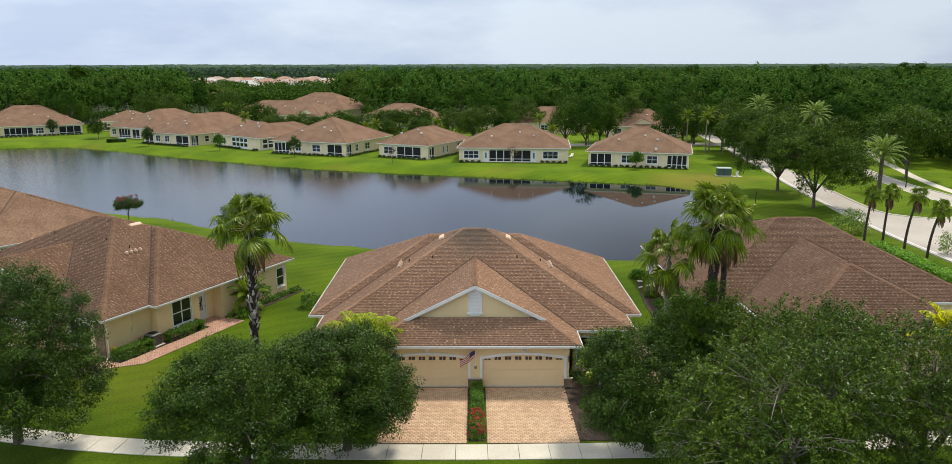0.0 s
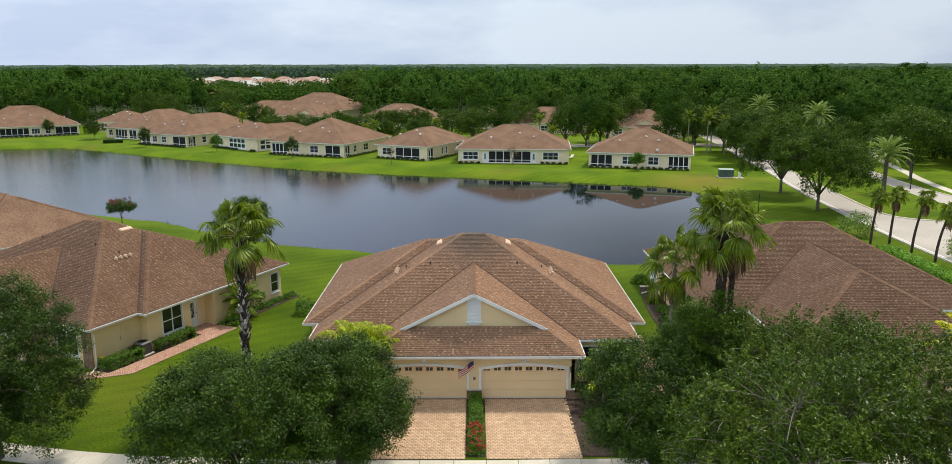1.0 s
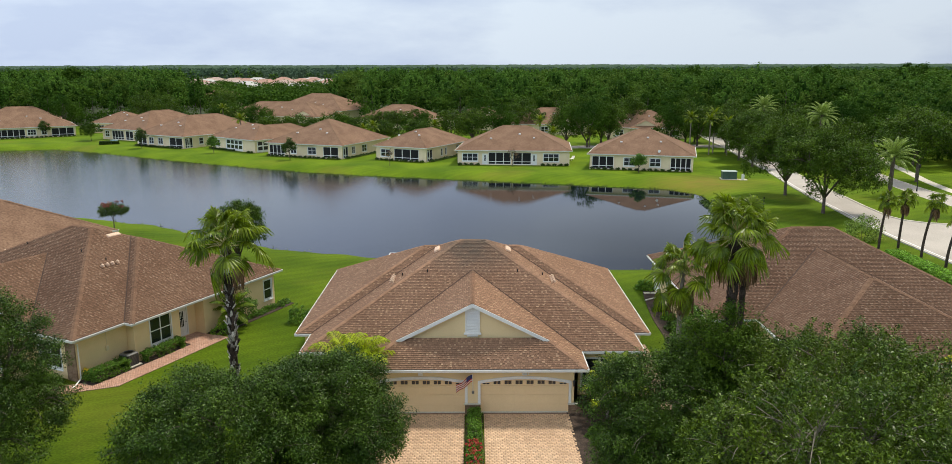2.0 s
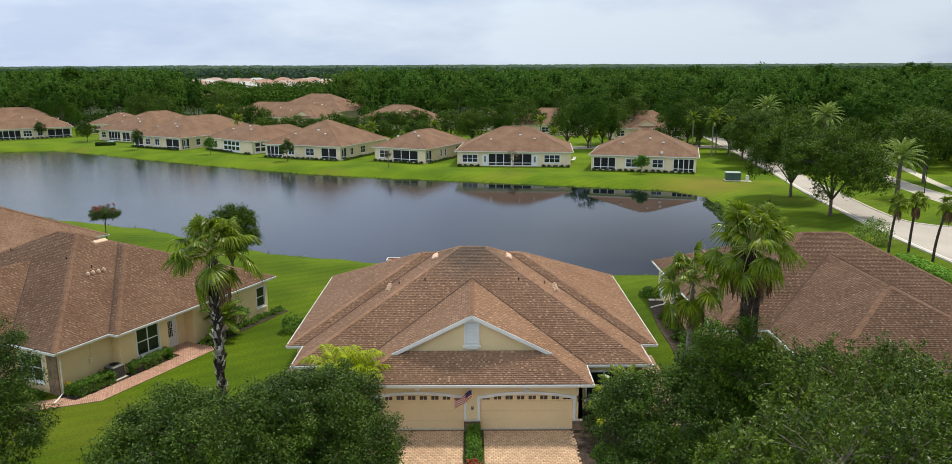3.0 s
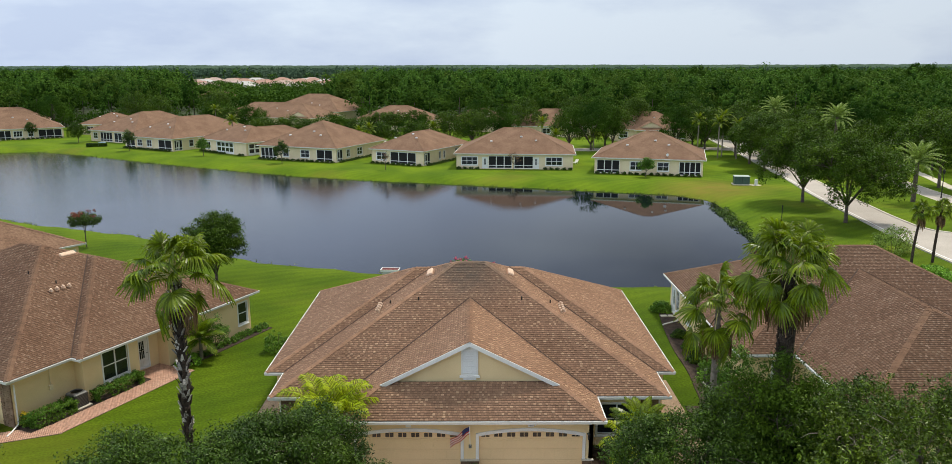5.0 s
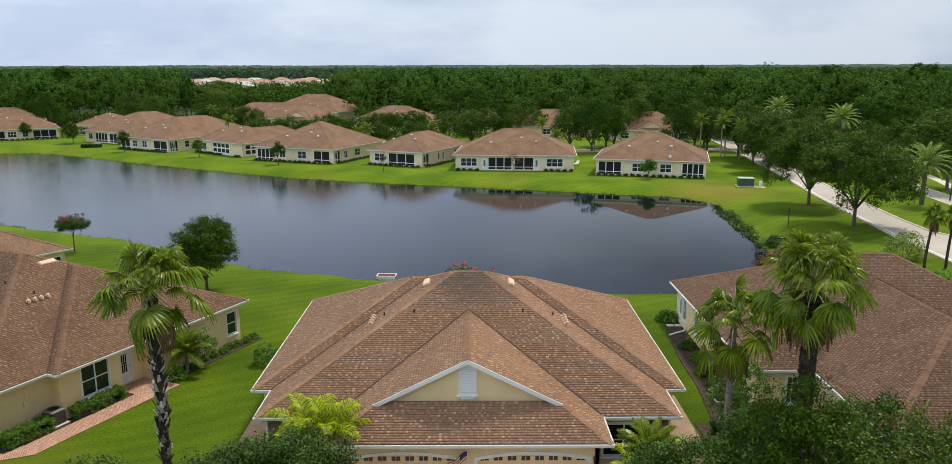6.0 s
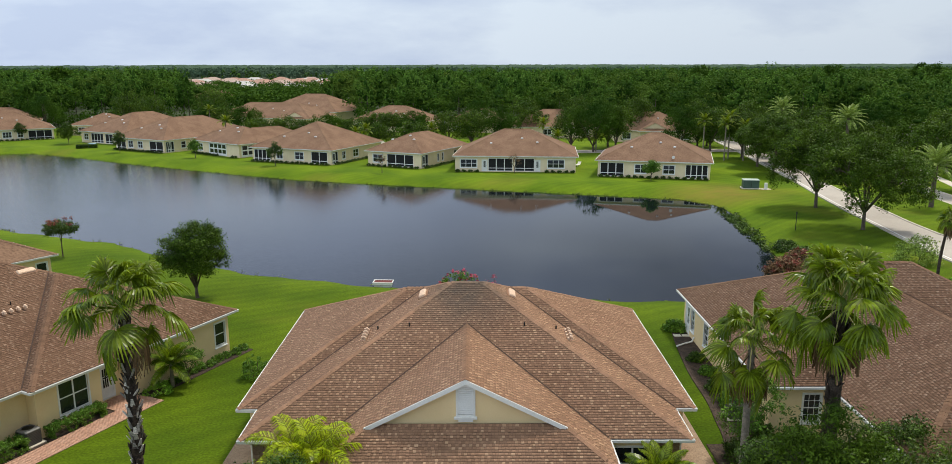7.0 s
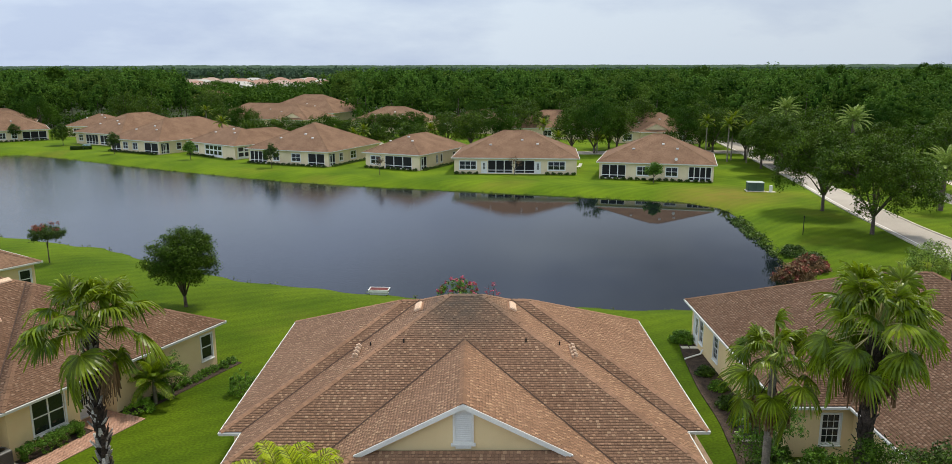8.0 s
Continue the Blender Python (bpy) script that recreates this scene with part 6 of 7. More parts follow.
# tall trees standing out of the woods
for k, (x, y, rad, h) in enumerate(((158, 350, 6.5, 19.4), (196, 352, 4.5, 19.6), (120, 420, 6.0, 19.2), (236, 410, 6.5, 19.9), (-178, 350, 5.5, 18.8), (-20, 400, 5.0, 18.8))):
    oak("tall_tree", pose(x, y, 0), lobed(trng, 6, rad, 8.0, h), "tall dark tree rising out of the woods", 180 + k, LEAF_WOOD, clumps=110, per=40, size=0.9, clump=1.3, trunk=0.3, fork=8.0, group="tall trees in the woods", twigs=0)
# young trees on the far bank
for k, (x, y, rad, z0, z1, leaf) in enumerate(((-118.3, 216, 1.5, 0.8, 4.8, LEAF_OAK), (-100.6, 206, 3.1, 0.8, 5.2, LEAF_STREET), (-79.2, 187, 1.6, 0.9, 4.8, LEAF_OAK), (-58.1, 175.8, 1.3, 0.9, 3.9, LEAF_HEDGE), (-37.8, 162.8, 1.6, 1.2, 4.6, LEAF_OAK), (31.1, 142.2, 1.5, 0.8, 3.3, LEAF_HEDGE))):
    oak("young_tree", pose(x, y, 0), lobed(trng, 4, rad, z0, z1), "young tree on the far bank lawn", 160 + k, leaf, clumps=110 if rad < 2 else 260, per=36, size=0.24, clump=0.42, trunk=0.07, fork=z0 + 0.3, group="young trees on the bank", twigs=0)
for k, (x, y) in enumerate(((-15.7, 152.2), (8.4, 151.2))):
    oak("bare_tree", pose(x, y, 0), lobed(trng, 4, 1.4, 1.0, 3.6), "thin young tree with sparse rusty leaves", 170 + k, LEAF_DEAD, clumps=26, per=14, size=0.18, clump=0.3, trunk=0.06, fork=1.2, group="young trees on the bank")

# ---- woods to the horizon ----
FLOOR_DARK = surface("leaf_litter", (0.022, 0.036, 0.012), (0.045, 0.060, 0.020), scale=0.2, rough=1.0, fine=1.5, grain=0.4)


EDGE_X = [-400, -110, -100, -88, -82, -44, -37, -10, 10, 58, 62, 76, 84, 104, 130, 400]
EDGE_Y = [262, 256, 268, 290, 336, 322, 266, 262, 246, 240, 218, 200, 180, 150, 128, 118]


def wood_edge(x):
    return np.interp(x, EDGE_X, EDGE_Y)


def town_gap(x, y):
    k = x / y
    return (k > -0.372) & (k < np.where(y < 420, -0.185, -0.160)) & (y > 300) & (y < 930)


def wood_trees(rng, y0, y1, spacing, leaves, size, height, radius, lobes, fine_core):
    """Trees over a stretch of the plan, joined: crowns of several lobes, loose leaves over cores coloured as inner
    shade.
    """
    n = int((y1 - y0) * 1.44 * (y0 + y1) / 2 / spacing ** 2)
    y = np.sqrt(rng.uniform(y0 * y0, y1 * y1, n))
    x = rng.uniform(-0.72, 0.72, n) * (y + 40)
    keep = (y > wood_edge(x)) & (~town_gap(x, y))
    x, y = x[keep], y[keep]
    n = len(x)
    pine = rng.random(n) < np.where(x < 30 + 0.05 * y, 0.62, 0.25)
    tall = height * (rng.uniform(0.62, 1.10, n) + 0.12 * np.sin(x * 0.045 + 1) * np.sin(y * 0.05)) * np.where(pine, 1.04, 0.94)
    rx = radius * rng.uniform(0.7, 1.25, n) * np.where(pine, 0.76, 1.55) * np.where(rng.random(n) < 0.14, 1.35, 1.0)
    rz = np.where(pine, 0.36 * tall, np.minimum(0.34 * tall, rx * 1.05))
    cz = tall - rz
    # lobes: one on top, the rest round it
    L = lobes
    ang = rng.uniform(0, math.tau, (n, L))
    off = rng.uniform(0.35, 0.85, (n, L))
    off[:, 0] *= 0.2
    lz = rng.uniform(-0.75, 0.55, (n, L))
    lz[:, 0] = 0.66
    off *= np.where(pine[:, None], 0.9, 1.0) * np.clip(1.15 - 0.55 * np.maximum(lz, -0.2), 0.5, 1.2)
    lx, ly = x[:, None] + rx[:, None] * off * np.cos(ang), y[:, None] + rx[:, None] * off * np.sin(ang)
    lz = cz[:, None] + rz[:, None] * lz
    lr = rng.uniform(0.32, 0.54, (n, L)) * rx[:, None]
    lh = np.minimum(lr * rng.uniform(0.7, 1.1, (n, L)) * np.where(pine[:, None], 2.3, 1.0), 0.55 * rz[:, None])
    share = (rx * (rx + rz)) / np.mean(rx * (rx + rz))
    who = np.repeat(np.arange(n), np.maximum(12, (leaves * share)).astype(int))
    m = len(who)
    lobe = rng.integers(0, L, m)
    d = rng.normal(size=(m, 3))
    d /= np.linalg.norm(d, axis=1)[:, None]
    d[:, 2] = np.where(d[:, 2] < -0.55, -d[:, 2], d[:, 2])
    k = rng.uniform(0.84, 1.08, m)
    r, h = lr[who, lobe] * k, lh[who, lobe] * k
    p = np.stack([lx[who, lobe] + d[:, 0] * r, ly[who, lobe] + d[:, 1] * r, lz[who, lobe] + d[:, 2] * h], 1)
    nrm = d + rng.normal(size=(m, 3)) * 0.42 + np.array([0, 0, 0.2])
    nrm /= np.linalg.norm(nrm, axis=1)[:, None]
    a = np.cross(nrm, rng.normal(size=(m, 3)))
    a /= np.linalg.norm(a, axis=1)[:, None] + 1e-9
    b = np.cross(nrm, a)
    s = (size * rng.uniform(0.5, 1.35, m) * np.clip(y[who] / 260, 0.6, 1.0))[:, None]
    v = np.stack([p - a * s * 0.55 - b * s * 0.2, p + b * s * 0.5 - a * s * 0.05, p + a * s * 0.5 - b * s * 0.2], 1).reshape(-1, 3)
    # a core in every lobe under the loose leaves, coloured dark as crown shade
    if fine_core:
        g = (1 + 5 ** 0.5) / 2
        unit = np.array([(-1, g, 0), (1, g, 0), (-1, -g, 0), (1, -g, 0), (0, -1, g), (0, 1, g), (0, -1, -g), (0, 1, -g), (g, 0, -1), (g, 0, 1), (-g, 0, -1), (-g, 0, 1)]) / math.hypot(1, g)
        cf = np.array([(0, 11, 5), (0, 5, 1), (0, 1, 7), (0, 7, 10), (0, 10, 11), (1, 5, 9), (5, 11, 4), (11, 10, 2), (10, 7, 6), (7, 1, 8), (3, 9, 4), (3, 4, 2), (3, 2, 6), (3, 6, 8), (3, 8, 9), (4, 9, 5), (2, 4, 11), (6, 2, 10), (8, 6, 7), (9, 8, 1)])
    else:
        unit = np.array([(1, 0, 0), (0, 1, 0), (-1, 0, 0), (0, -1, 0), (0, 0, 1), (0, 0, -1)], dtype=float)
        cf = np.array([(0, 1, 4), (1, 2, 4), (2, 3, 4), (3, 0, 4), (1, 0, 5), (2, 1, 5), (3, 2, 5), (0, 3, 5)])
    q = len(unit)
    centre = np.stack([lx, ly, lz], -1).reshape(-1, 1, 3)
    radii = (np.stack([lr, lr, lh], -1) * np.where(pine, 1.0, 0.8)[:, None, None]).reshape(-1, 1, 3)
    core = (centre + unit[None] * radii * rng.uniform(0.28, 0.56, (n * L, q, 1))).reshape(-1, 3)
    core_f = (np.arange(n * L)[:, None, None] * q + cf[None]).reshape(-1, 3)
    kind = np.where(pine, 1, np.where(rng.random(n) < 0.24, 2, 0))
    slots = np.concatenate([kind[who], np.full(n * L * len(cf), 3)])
    return np.concatenate([v, core]), np.concatenate([np.arange(m * 3).reshape(-1, 3), core_f + len(v)]), slots, (x, y, cz)


wrng = np.random.default_rng(77)
for y0, y1, spacing, leaves, size, height, radius, lab in ((150, 340, 7.2, 680, 0.66, 15.4, 3.9, "pine and oak woods behind the houses"), (340, 520, 8.0, 190, 1.1, 15.2, 4.0, "deeper pine and oak woods"), (520, 950, 10.5, 40, 2.0, 15.0, 5.2, "green woods beyond the village"), (950, 1900, 18, 22, 3.8, 14.5, 8.8, "distant green woods")):
    v, f, needle, (tx, ty, tz) = wood_trees(wrng, y0, y1, spacing, leaves, size, height, radius, 11 if y0 < 500 else 6, y0 < 300)
    wm = array_mesh("woods", v, f)
    wm.polygons.foreach_set("material_index", needle.astype(np.int32))
    # the farthest crowns all take the leaf colour with haze in it
    single("woods", wm, [LEAF_WOOD, LEAF_PINE, LEAF_LIGHT, LEAF_CORE_SHADE] if y0 < 900 else [LEAF_HAZED] * 4, lab, "woods", kind="stuff")
    if y0 == 150:
        pick = ty < wood_edge(tx) + 28
        tr = Shape()
        for x, y, z in zip(tx[pick], ty[pick], tz[pick]):
            tr.tube([(x, y, -0.1), (x, y, z)], [0.22, 0.10], 4, caps=False)
        single("wood_trunks", tr, BARK, "grey trunks at the edge of the woods", "tree trunks", kind="stuff")
# undergrowth along the edge of the woods
ex = wrng.uniform(-260, 240, 1100)
ey = wood_edge(ex) + wrng.uniform(-5, 7, 1100)
ok = ~town_gap(ex, ey)
v, f = leaf_quads(wrng, np.stack([ex, ey, wrng.uniform(0.4, 5.0, 1100)], 1)[ok], np.full(ok.sum(), 2.3), 40, 0.85)
single("undergrowth", array_mesh("undergrowth", v, f), LEAF_WOOD, "dense dark undergrowth at the edge of the woods", "undergrowth", kind="stuff")
# far canopy in the hazed leaf colour, and the shaded floor under the woods
cx, cy = np.linspace(-1, 1, 420), np.geomspace(1750, 4850, 70)
CX, CY = np.meshgrid(cx, cy)
CX = CX * CY * 0.78
CZ = np.interp(CY, [1750, 4850], [12.0, 21.5]) + 3.4 * np.sin(CX * 0.006 + 3 * np.sin(CY * 0.003)) * np.sin(CX * 0.0017 + 1) + 2.2 * np.sin(CX * 0.031 + 2 * np.sin(CY * 0.011)) * np.sin(CY * 0.027) + wrng.uniform(-2.2, 2.2, CX.shape)
ci = np.arange(CX.size).reshape(CX.shape)
single("canopy", array_mesh("canopy", np.stack([CX, CY, CZ], -1).reshape(-1, 3), np.stack([ci[:-1, :-1], ci[:-1, 1:], ci[1:, 1:], ci[1:, :-1]], -1).reshape(-1, 4)), LEAF_HAZED, "woods on the far horizon", "woods", kind="stuff")
floor_x = [-1400] + EDGE_X + [1400]
wf = ribbon([(x * 2.4 if abs(x) > 500 else x, 1800 + abs(x)) for x in floor_x], [(x, float(wood_edge(np.array([x]))[0])) for x in floor_x], 0.05)
single("woodland_floor", wf, FLOOR_DARK, "dark leaf litter under the woods", "forest floor", kind="structure")

# ---- the far subdivision of pale tiled roofs ----
srng = np.random.default_rng(91)


def small_house(roof_material, hw, hd, label):
    h = thing("house", label, "house", pose(0, 0, -50), "far subdivision")
    part("wall", Shape().box(-hw, hw, -hd, hd, 0, 3.0), STUCCO_TAN, h)
    r = min(hw, hd) * 0.5
    e = 0.6
    part("roof", Shape().add([(-hw - e, -hd - e, 2.9), (hw + e, -hd - e, 2.9), (hw + e, hd + e, 2.9), (-hw - e, hd + e, 2.9), (-hw + hd, 0, 2.9 + r), (hw - hd, 0, 2.9 + r)], [(0, 1, 5, 4), (1, 2, 5), (2, 3, 4, 5), (3, 0, 4), (3, 2, 1, 0)]), roof_material, h)
    for k in range(3):
        part("window", Shape().soft_box(-hw * 0.6 + k * hw * 0.6 - 0.8, -hw * 0.6 + k * hw * 0.6 + 0.8, -hd - 0.06, -hd + 0.02, 0.9, 2.3, 0.03), GLASS, h)
    return h


protos = [small_house(ROOF_TILE, 12, 8.5, "far house with pale pinkish tile roof"), small_house(ROOF_TERRA, 11, 8, "far house with terracotta tile roof"), small_house(ROOF_FAR, 10, 7, "far house with brown roof"), small_house(ROOF_WHITE, 12, 7, "far house with whitish roof")]
spots = []
for y in (600, 650, 700, 750, 800, 850, 895):
    for k in range(4):
        u = -0.362 + 0.20 * (k + srng.uniform(0.1, 0.9)) / 4
        spots.append((u * y, y + srng.uniform(-20, 20), srng.choice([0, 0, 1, 1, 3])))
for x, y, kind in spots:
    copy_thing(protos[int(kind)], pose(x, y, 0, 0, 0, srng.uniform(-35, 35)))
for h, spot in zip(protos, ((-250, 815), (-200, 760), (-141, 440), (-180, 850))):
    h.matrix_basis = pose(*spot, 0, 0, 0, 12)
# low trees between those roofs
gap = srng.uniform(0, 1, (1500, 2))
gy2 = 345 + gap[:, 1] ** 1.25 * 580
gx2 = (-0.372 + 0.205 * gap[:, 0]) * gy2
v, f = leaf_quads(srng, np.stack([gx2, gy2, srng.uniform(1.2, 3.6, 1500) * np.interp(gy2, [590, 680], [1.8, 1.0])], 1), srng.uniform(2.0, 3.4, 1500) * np.interp(gy2, [590, 680], [1.35, 1.2]), 40, 1.5)
single("garden_trees", array_mesh("garden_trees", v, f), LEAF_WOOD, "low garden trees between far roofs", "trees", kind="stuff")

# ---- beds, hedges and shrubs round the near houses ----
def bed(m, w, l, label, material=MULCH, h=0.05):
    single("planting_bed", Shape().soft_box(0, w, 0, l, -0.05, h, 0.03), material, label, "planting bed", m, kind="structure")


def hedge(m, length, width, h, label, seed, leaf=LEAF_HEDGE, size=0.075, flower=None, group="clipped hedges"):
    return shrub("hedge", m, length / 2, width / 2, h, label, seed, leaf, n=int(length * 60 * (width + h)), per=30, size=size * 1.1, clump=0.15, flower=flower, category="hedge", group=group, boxy=True)


bed(pose(0.30, 36.2, 0), 0.95, 6.75, "dark mulch strip between the two driveways")
hedge(pose(0.78, 40.6, 0) @ pose(0, 0, 0, 0, 0, 90), 4.0, 0.62, 0.66, "clipped green hedge between the driveways", 201)
hedge(pose(0.78, 37.6, 0) @ pose(0, 0, 0, 0, 0, 90), 2.2, 0.68, 0.6, "low hedge with red flowers between the driveways", 202, flower=FLOWER_RED)
shrub("flowering_shrub", pose(0.78, 36.55, 0), 0.45, 0.35, 0.5, "low shrub covered in red flowers by the sidewalk", 203, flower=FLOWER_RED, n=50)
# left house: beds, hedge runs, yellow flowers
bed(LH @ pose(9.9, 1.75, 0), 1.4, 3.9, "mulch bed along the house wall")
bed(LH @ pose(10.65, 5.7, 0), 0.68, 4.0, "mulch bed under the window")
bed(LH @ pose(10.65, 12.0, 0), 1.2, 8.6, "dark mulch bed along the side wall")
hedge(LH @ pose(10.78, 3.4, 0) @ pose(0, 0, 0, 0, 0, 90), 2.7, 0.95, 0.75, "clipped green hedge beside the brick walk", 211)
hedge(LH @ pose(11.0, 7.6, 0) @ pose(0, 0, 0, 0, 0, 90), 3.4, 0.75, 0.72, "clipped green hedge under the window", 212)
shrub("flowering_shrub", LH @ pose(10.22, 2.3, 0), 0.42, 0.42, 0.8, "small shrub with yellow flowers at the house corner", 213, flower=FLOWER_YELLOW, n=40)
for k, (u, w, h) in enumerate(((8.6, 0.8, 0.7), (7.4, 0.7, 0.7))):
    shrub("round_shrub", LH @ pose(u, 1.0, 0), w, 0.6, h, "clipped round shrub by the front window", 215 + k, n=60)
for k in range(9):
    shrub("low_shrub", LH @ pose(11.25 + 0.12 * math.sin(k * 2), 14.0 + 0.78 * k, 0), 0.42, 0.4, 0.45 + 0.1 * (k % 2), "low green shrub in the mulch bed", 220 + k, n=26, group="low shrubs in the side bed")
shrub("variegated_shrub", LH @ pose(11.6, 12.6, 0), 1.0, 0.8, 0.9, "pale variegated shrub beside the landing", 231, LEAF_LIME, n=70)
feather_palm("small_palm", LH @ pose(11.7, 13.6, 0), 1.6, "small green palm beside the house wall", 232, fronds=16, length=1.9, leaf=0.5, r=0.10)
oak("small_tree", LH @ pose(12.0, 14.6, 0), lobed(trng, 4, 1.1, 0.6, 2.8), "small green tree in the side bed", 233, LEAF_HEDGE, clumps=60, per=50, size=0.12, clump=0.3, trunk=0.05, fork=0.7)
# main house sides
bed(pose(XC + 9.65, 43.4, 0), 2.5, 10.4, "tan gravel strip beside the house", GRAVEL)
bed(pose(XC - 12.0, 43.9, 0), 2.35, 9.9, "tan gravel strip beside the house", GRAVEL)
bed(pose(XC + 5.3, 36.2, 0), 4.05, 9.2, "mulch bed beside the garage")
bed(pose(XC - 9.6, 40.0, 0), 3.6, 5.4, "mulch bed in front of the left unit")
feather_palm("small_palm", pose(XC + 8.3, 43.7, 0), 1.8, "small green feather palm in front of a window", 241, fronds=28, length=1.9, leaf=0.5, r=0.10)
for k, (x, y, r, h) in enumerate(((-12.7, 59.0, 1.0, 1.6), (-9.2, 42.2, 0.8, 0.9), (-10.2, 43.6, 0.7, 0.8), (7.4, 40.2, 0.7, 0.7), (9.6, 41.6, 0.9, 1.0))):
    shrub("round_shrub", pose(x, y, 0), r, r, h, "green shrub beside the house", 245 + k, n=80)
# right house: bed, shrubs, undergrowth below the palms
bed_edge = smooth_line([(13.5, 48.0), (14.1, 50.9), (14.3, 52.8), (14.55, 55.3), (14.65, 59.3), (15.1, 64.0), (15.6, 67.6)])
single("planting_bed", ribbon(bed_edge, [(16.6, y) for x, y in bed_edge], 0.06), MULCH, "dark mulch bed along the side wall", "planting bed", kind="structure")
bed(pose(13.0, 42.5, 0), 6.2, 7.6, "shaded mulch bed under the palms")
for k, (x, y, r, h) in enumerate(((15.8, 67.4, 0.9, 1.0), (15.7, 61.5, 0.6, 0.6), (15.8, 59.2, 0.6, 0.6), (15.6, 56.8, 0.7, 0.8), (15.8, 54.6, 0.8, 0.9), (15.9, 50.4, 0.9, 1.2), (17.6, 49.6, 1.0, 1.4), (14.6, 47.2, 1.0, 1.1), (16.4, 46.6, 1.2, 1.6), (18.4, 46.8, 1.2, 2.0), (13.6, 45.0, 0.9, 1.0), (15.4, 44.4, 1.2, 1.6), (13.4, 43.4, 1.0, 1.2), (14.4, 42.8, 1.1, 1.5), (13.7, 46.4, 0.9, 1.2), (14.3, 48.6, 1.0, 1.4), (15.2, 46.0, 1.1, 1.7), (16.6, 43.6, 1.3, 2.0), (17.8, 44.8, 1.2, 1.8), (16.0, 48.2, 1.0, 1.5))):
    shrub("round_shrub", pose(x, y, 0), r, r, h, "dark green shrub in the mulch bed", 260 + k, LEAF_OAK if k % 2 else LEAF_HEDGE, n=70, size=0.13, clump=0.22, group="shrubs by the right house")
oak("oak_tree", pose(12.7, 35.9, 0), lobed(trng, 6, 2.5, 2.2, 8.8), "bushy green oak in front of the palm trunks", 283, LEAF_STREET, clumps=330, per=120, size=0.12, clump=0.5, trunk=0.13, fork=2.2, group="street oaks")
oak("small_tree", pose(14.6, 48.6, 0), lobed(trng, 4, 1.8, 1.0, 4.6), "small airy green tree beside the house", 280, LEAF_HEDGE, clumps=120, per=60, size=0.13, clump=0.36, trunk=0.06, fork=1.0)
oak("small_tree", pose(19.6, 43.6, 0), lobed(trng, 5, 2.6, 1.2, 4.4), "dark green tree in front of the house", 281, LEAF_OAK, clumps=190, per=80, size=0.14, clump=0.45, trunk=0.09, fork=1.2)
# lime hedge and loose shrub towards the road
for k in range(4):
    hedge(pose(43.4, 66.0 + 3.5 * k, 0) @ pose(0, 0, 0, 0, 0, 90), 3.4, 1.7, 0.9, "bright lime green hedge along the road", 285 + k, LEAF_LIME, 0.16, group="lime hedge sections")
shrub("loose_shrub", pose(44.6, 86.6, 0), 2.4, 2.0, 3.2, "loose pale green shrub near the road", 292, LEAF_DATE, n=120, per=30, size=0.18, clump=0.5)
shrub("loose_shrub", pose(49.6, 76.0, 0), 1.2, 1.0, 3.0, "thin grey-green shrub near the road", 293, LEAF_DATE, n=50, per=24, size=0.16, clump=0.4)

# ---- the pond's edges ----
for k, (x, y, rx, ry, h, fl) in enumerate(((31.0, 84.8, 2.2, 1.4, 2.0, FLOWER_RUST), (33.8, 88.0, 2.0, 1.8, 1.9, FLOWER_RUST), (35.4, 91.4, 1.6, 1.8, 1.4, None), (35.4, 95.4, 1.3, 2.0, 1.0, None))):
    shrub("bank_shrub", pose(x, y, -0.7), rx, ry, h, "rusty brown shrub with dull red blossoms on the pond bank" if fl else "dark shrub on the pond bank", 300 + k, LEAF_DEAD if fl else LEAF_OAK, n=110, per=40, size=0.2, clump=0.4, flower=fl, group="bank shrubs")
krng = np.random.default_rng(17)
kk = krng.uniform(0, 1, 260)
edge_pts = np.stack([np.interp(kk, [0, 0.45, 1], [34.9, 35.9, 36.9]) - krng.uniform(-0.4, 1.6, 260), np.interp(kk, [0, 0.45, 1], [96, 107, 117]), krng.uniform(-1.0, -0.75, 260)], 1)
v, f = leaf_quads(krng, edge_pts, np.full(260, 0.5), 26, 0.24, flat=0.3)
single("water_plants", array_mesh("water_plants", v, f), LEAF_OAK, "dark floating plants along the pond edge", "water plants", kind="stuff")
# reeds and rough grass along the waterline
pts = []
for (ax, ay), (bx, by) in zip(SHORE[:-5], SHORE[1:-4]):
    n = int(math.hypot(bx - ax, by - ay) * (0.5 if ay < 108 and ax < 28 else 3.0))
    for t in krng.random(n):
        pts.append((ax + (bx - ax) * t + krng.normal() * 0.25, ay + (by - ay) * t + krng.normal() * 0.25, WATER_Z + 0.05))
v, f = leaf_quads(krng, np.array(pts), np.full(len(pts), 0.26), 12, 0.26, flat=0.9, slim=0.25)
single("bank_grass", array_mesh("bank_grass", v, f), LEAF_BANK, "rough grass along the waterline", "grass", kind="stuff")
# flowering shrub behind the main house
shrub("flowering_shrub", pose(-0.2, 77.6, -0.2), 1.9, 1.2, 2.4, "sparse shrub with crimson blossoms behind the house", 310, LEAF_HEDGE, n=70, per=22, size=0.17, clump=0.3, flower=FLOWER_PINK)
shrub("flowering_shrub", pose(2.6, 77.8, -0.2), 0.8, 0.6, 2.0, "thin twiggy shrub with crimson blossoms", 311, FLOWER_PINK, n=14, per=8, size=0.16, clump=0.2)

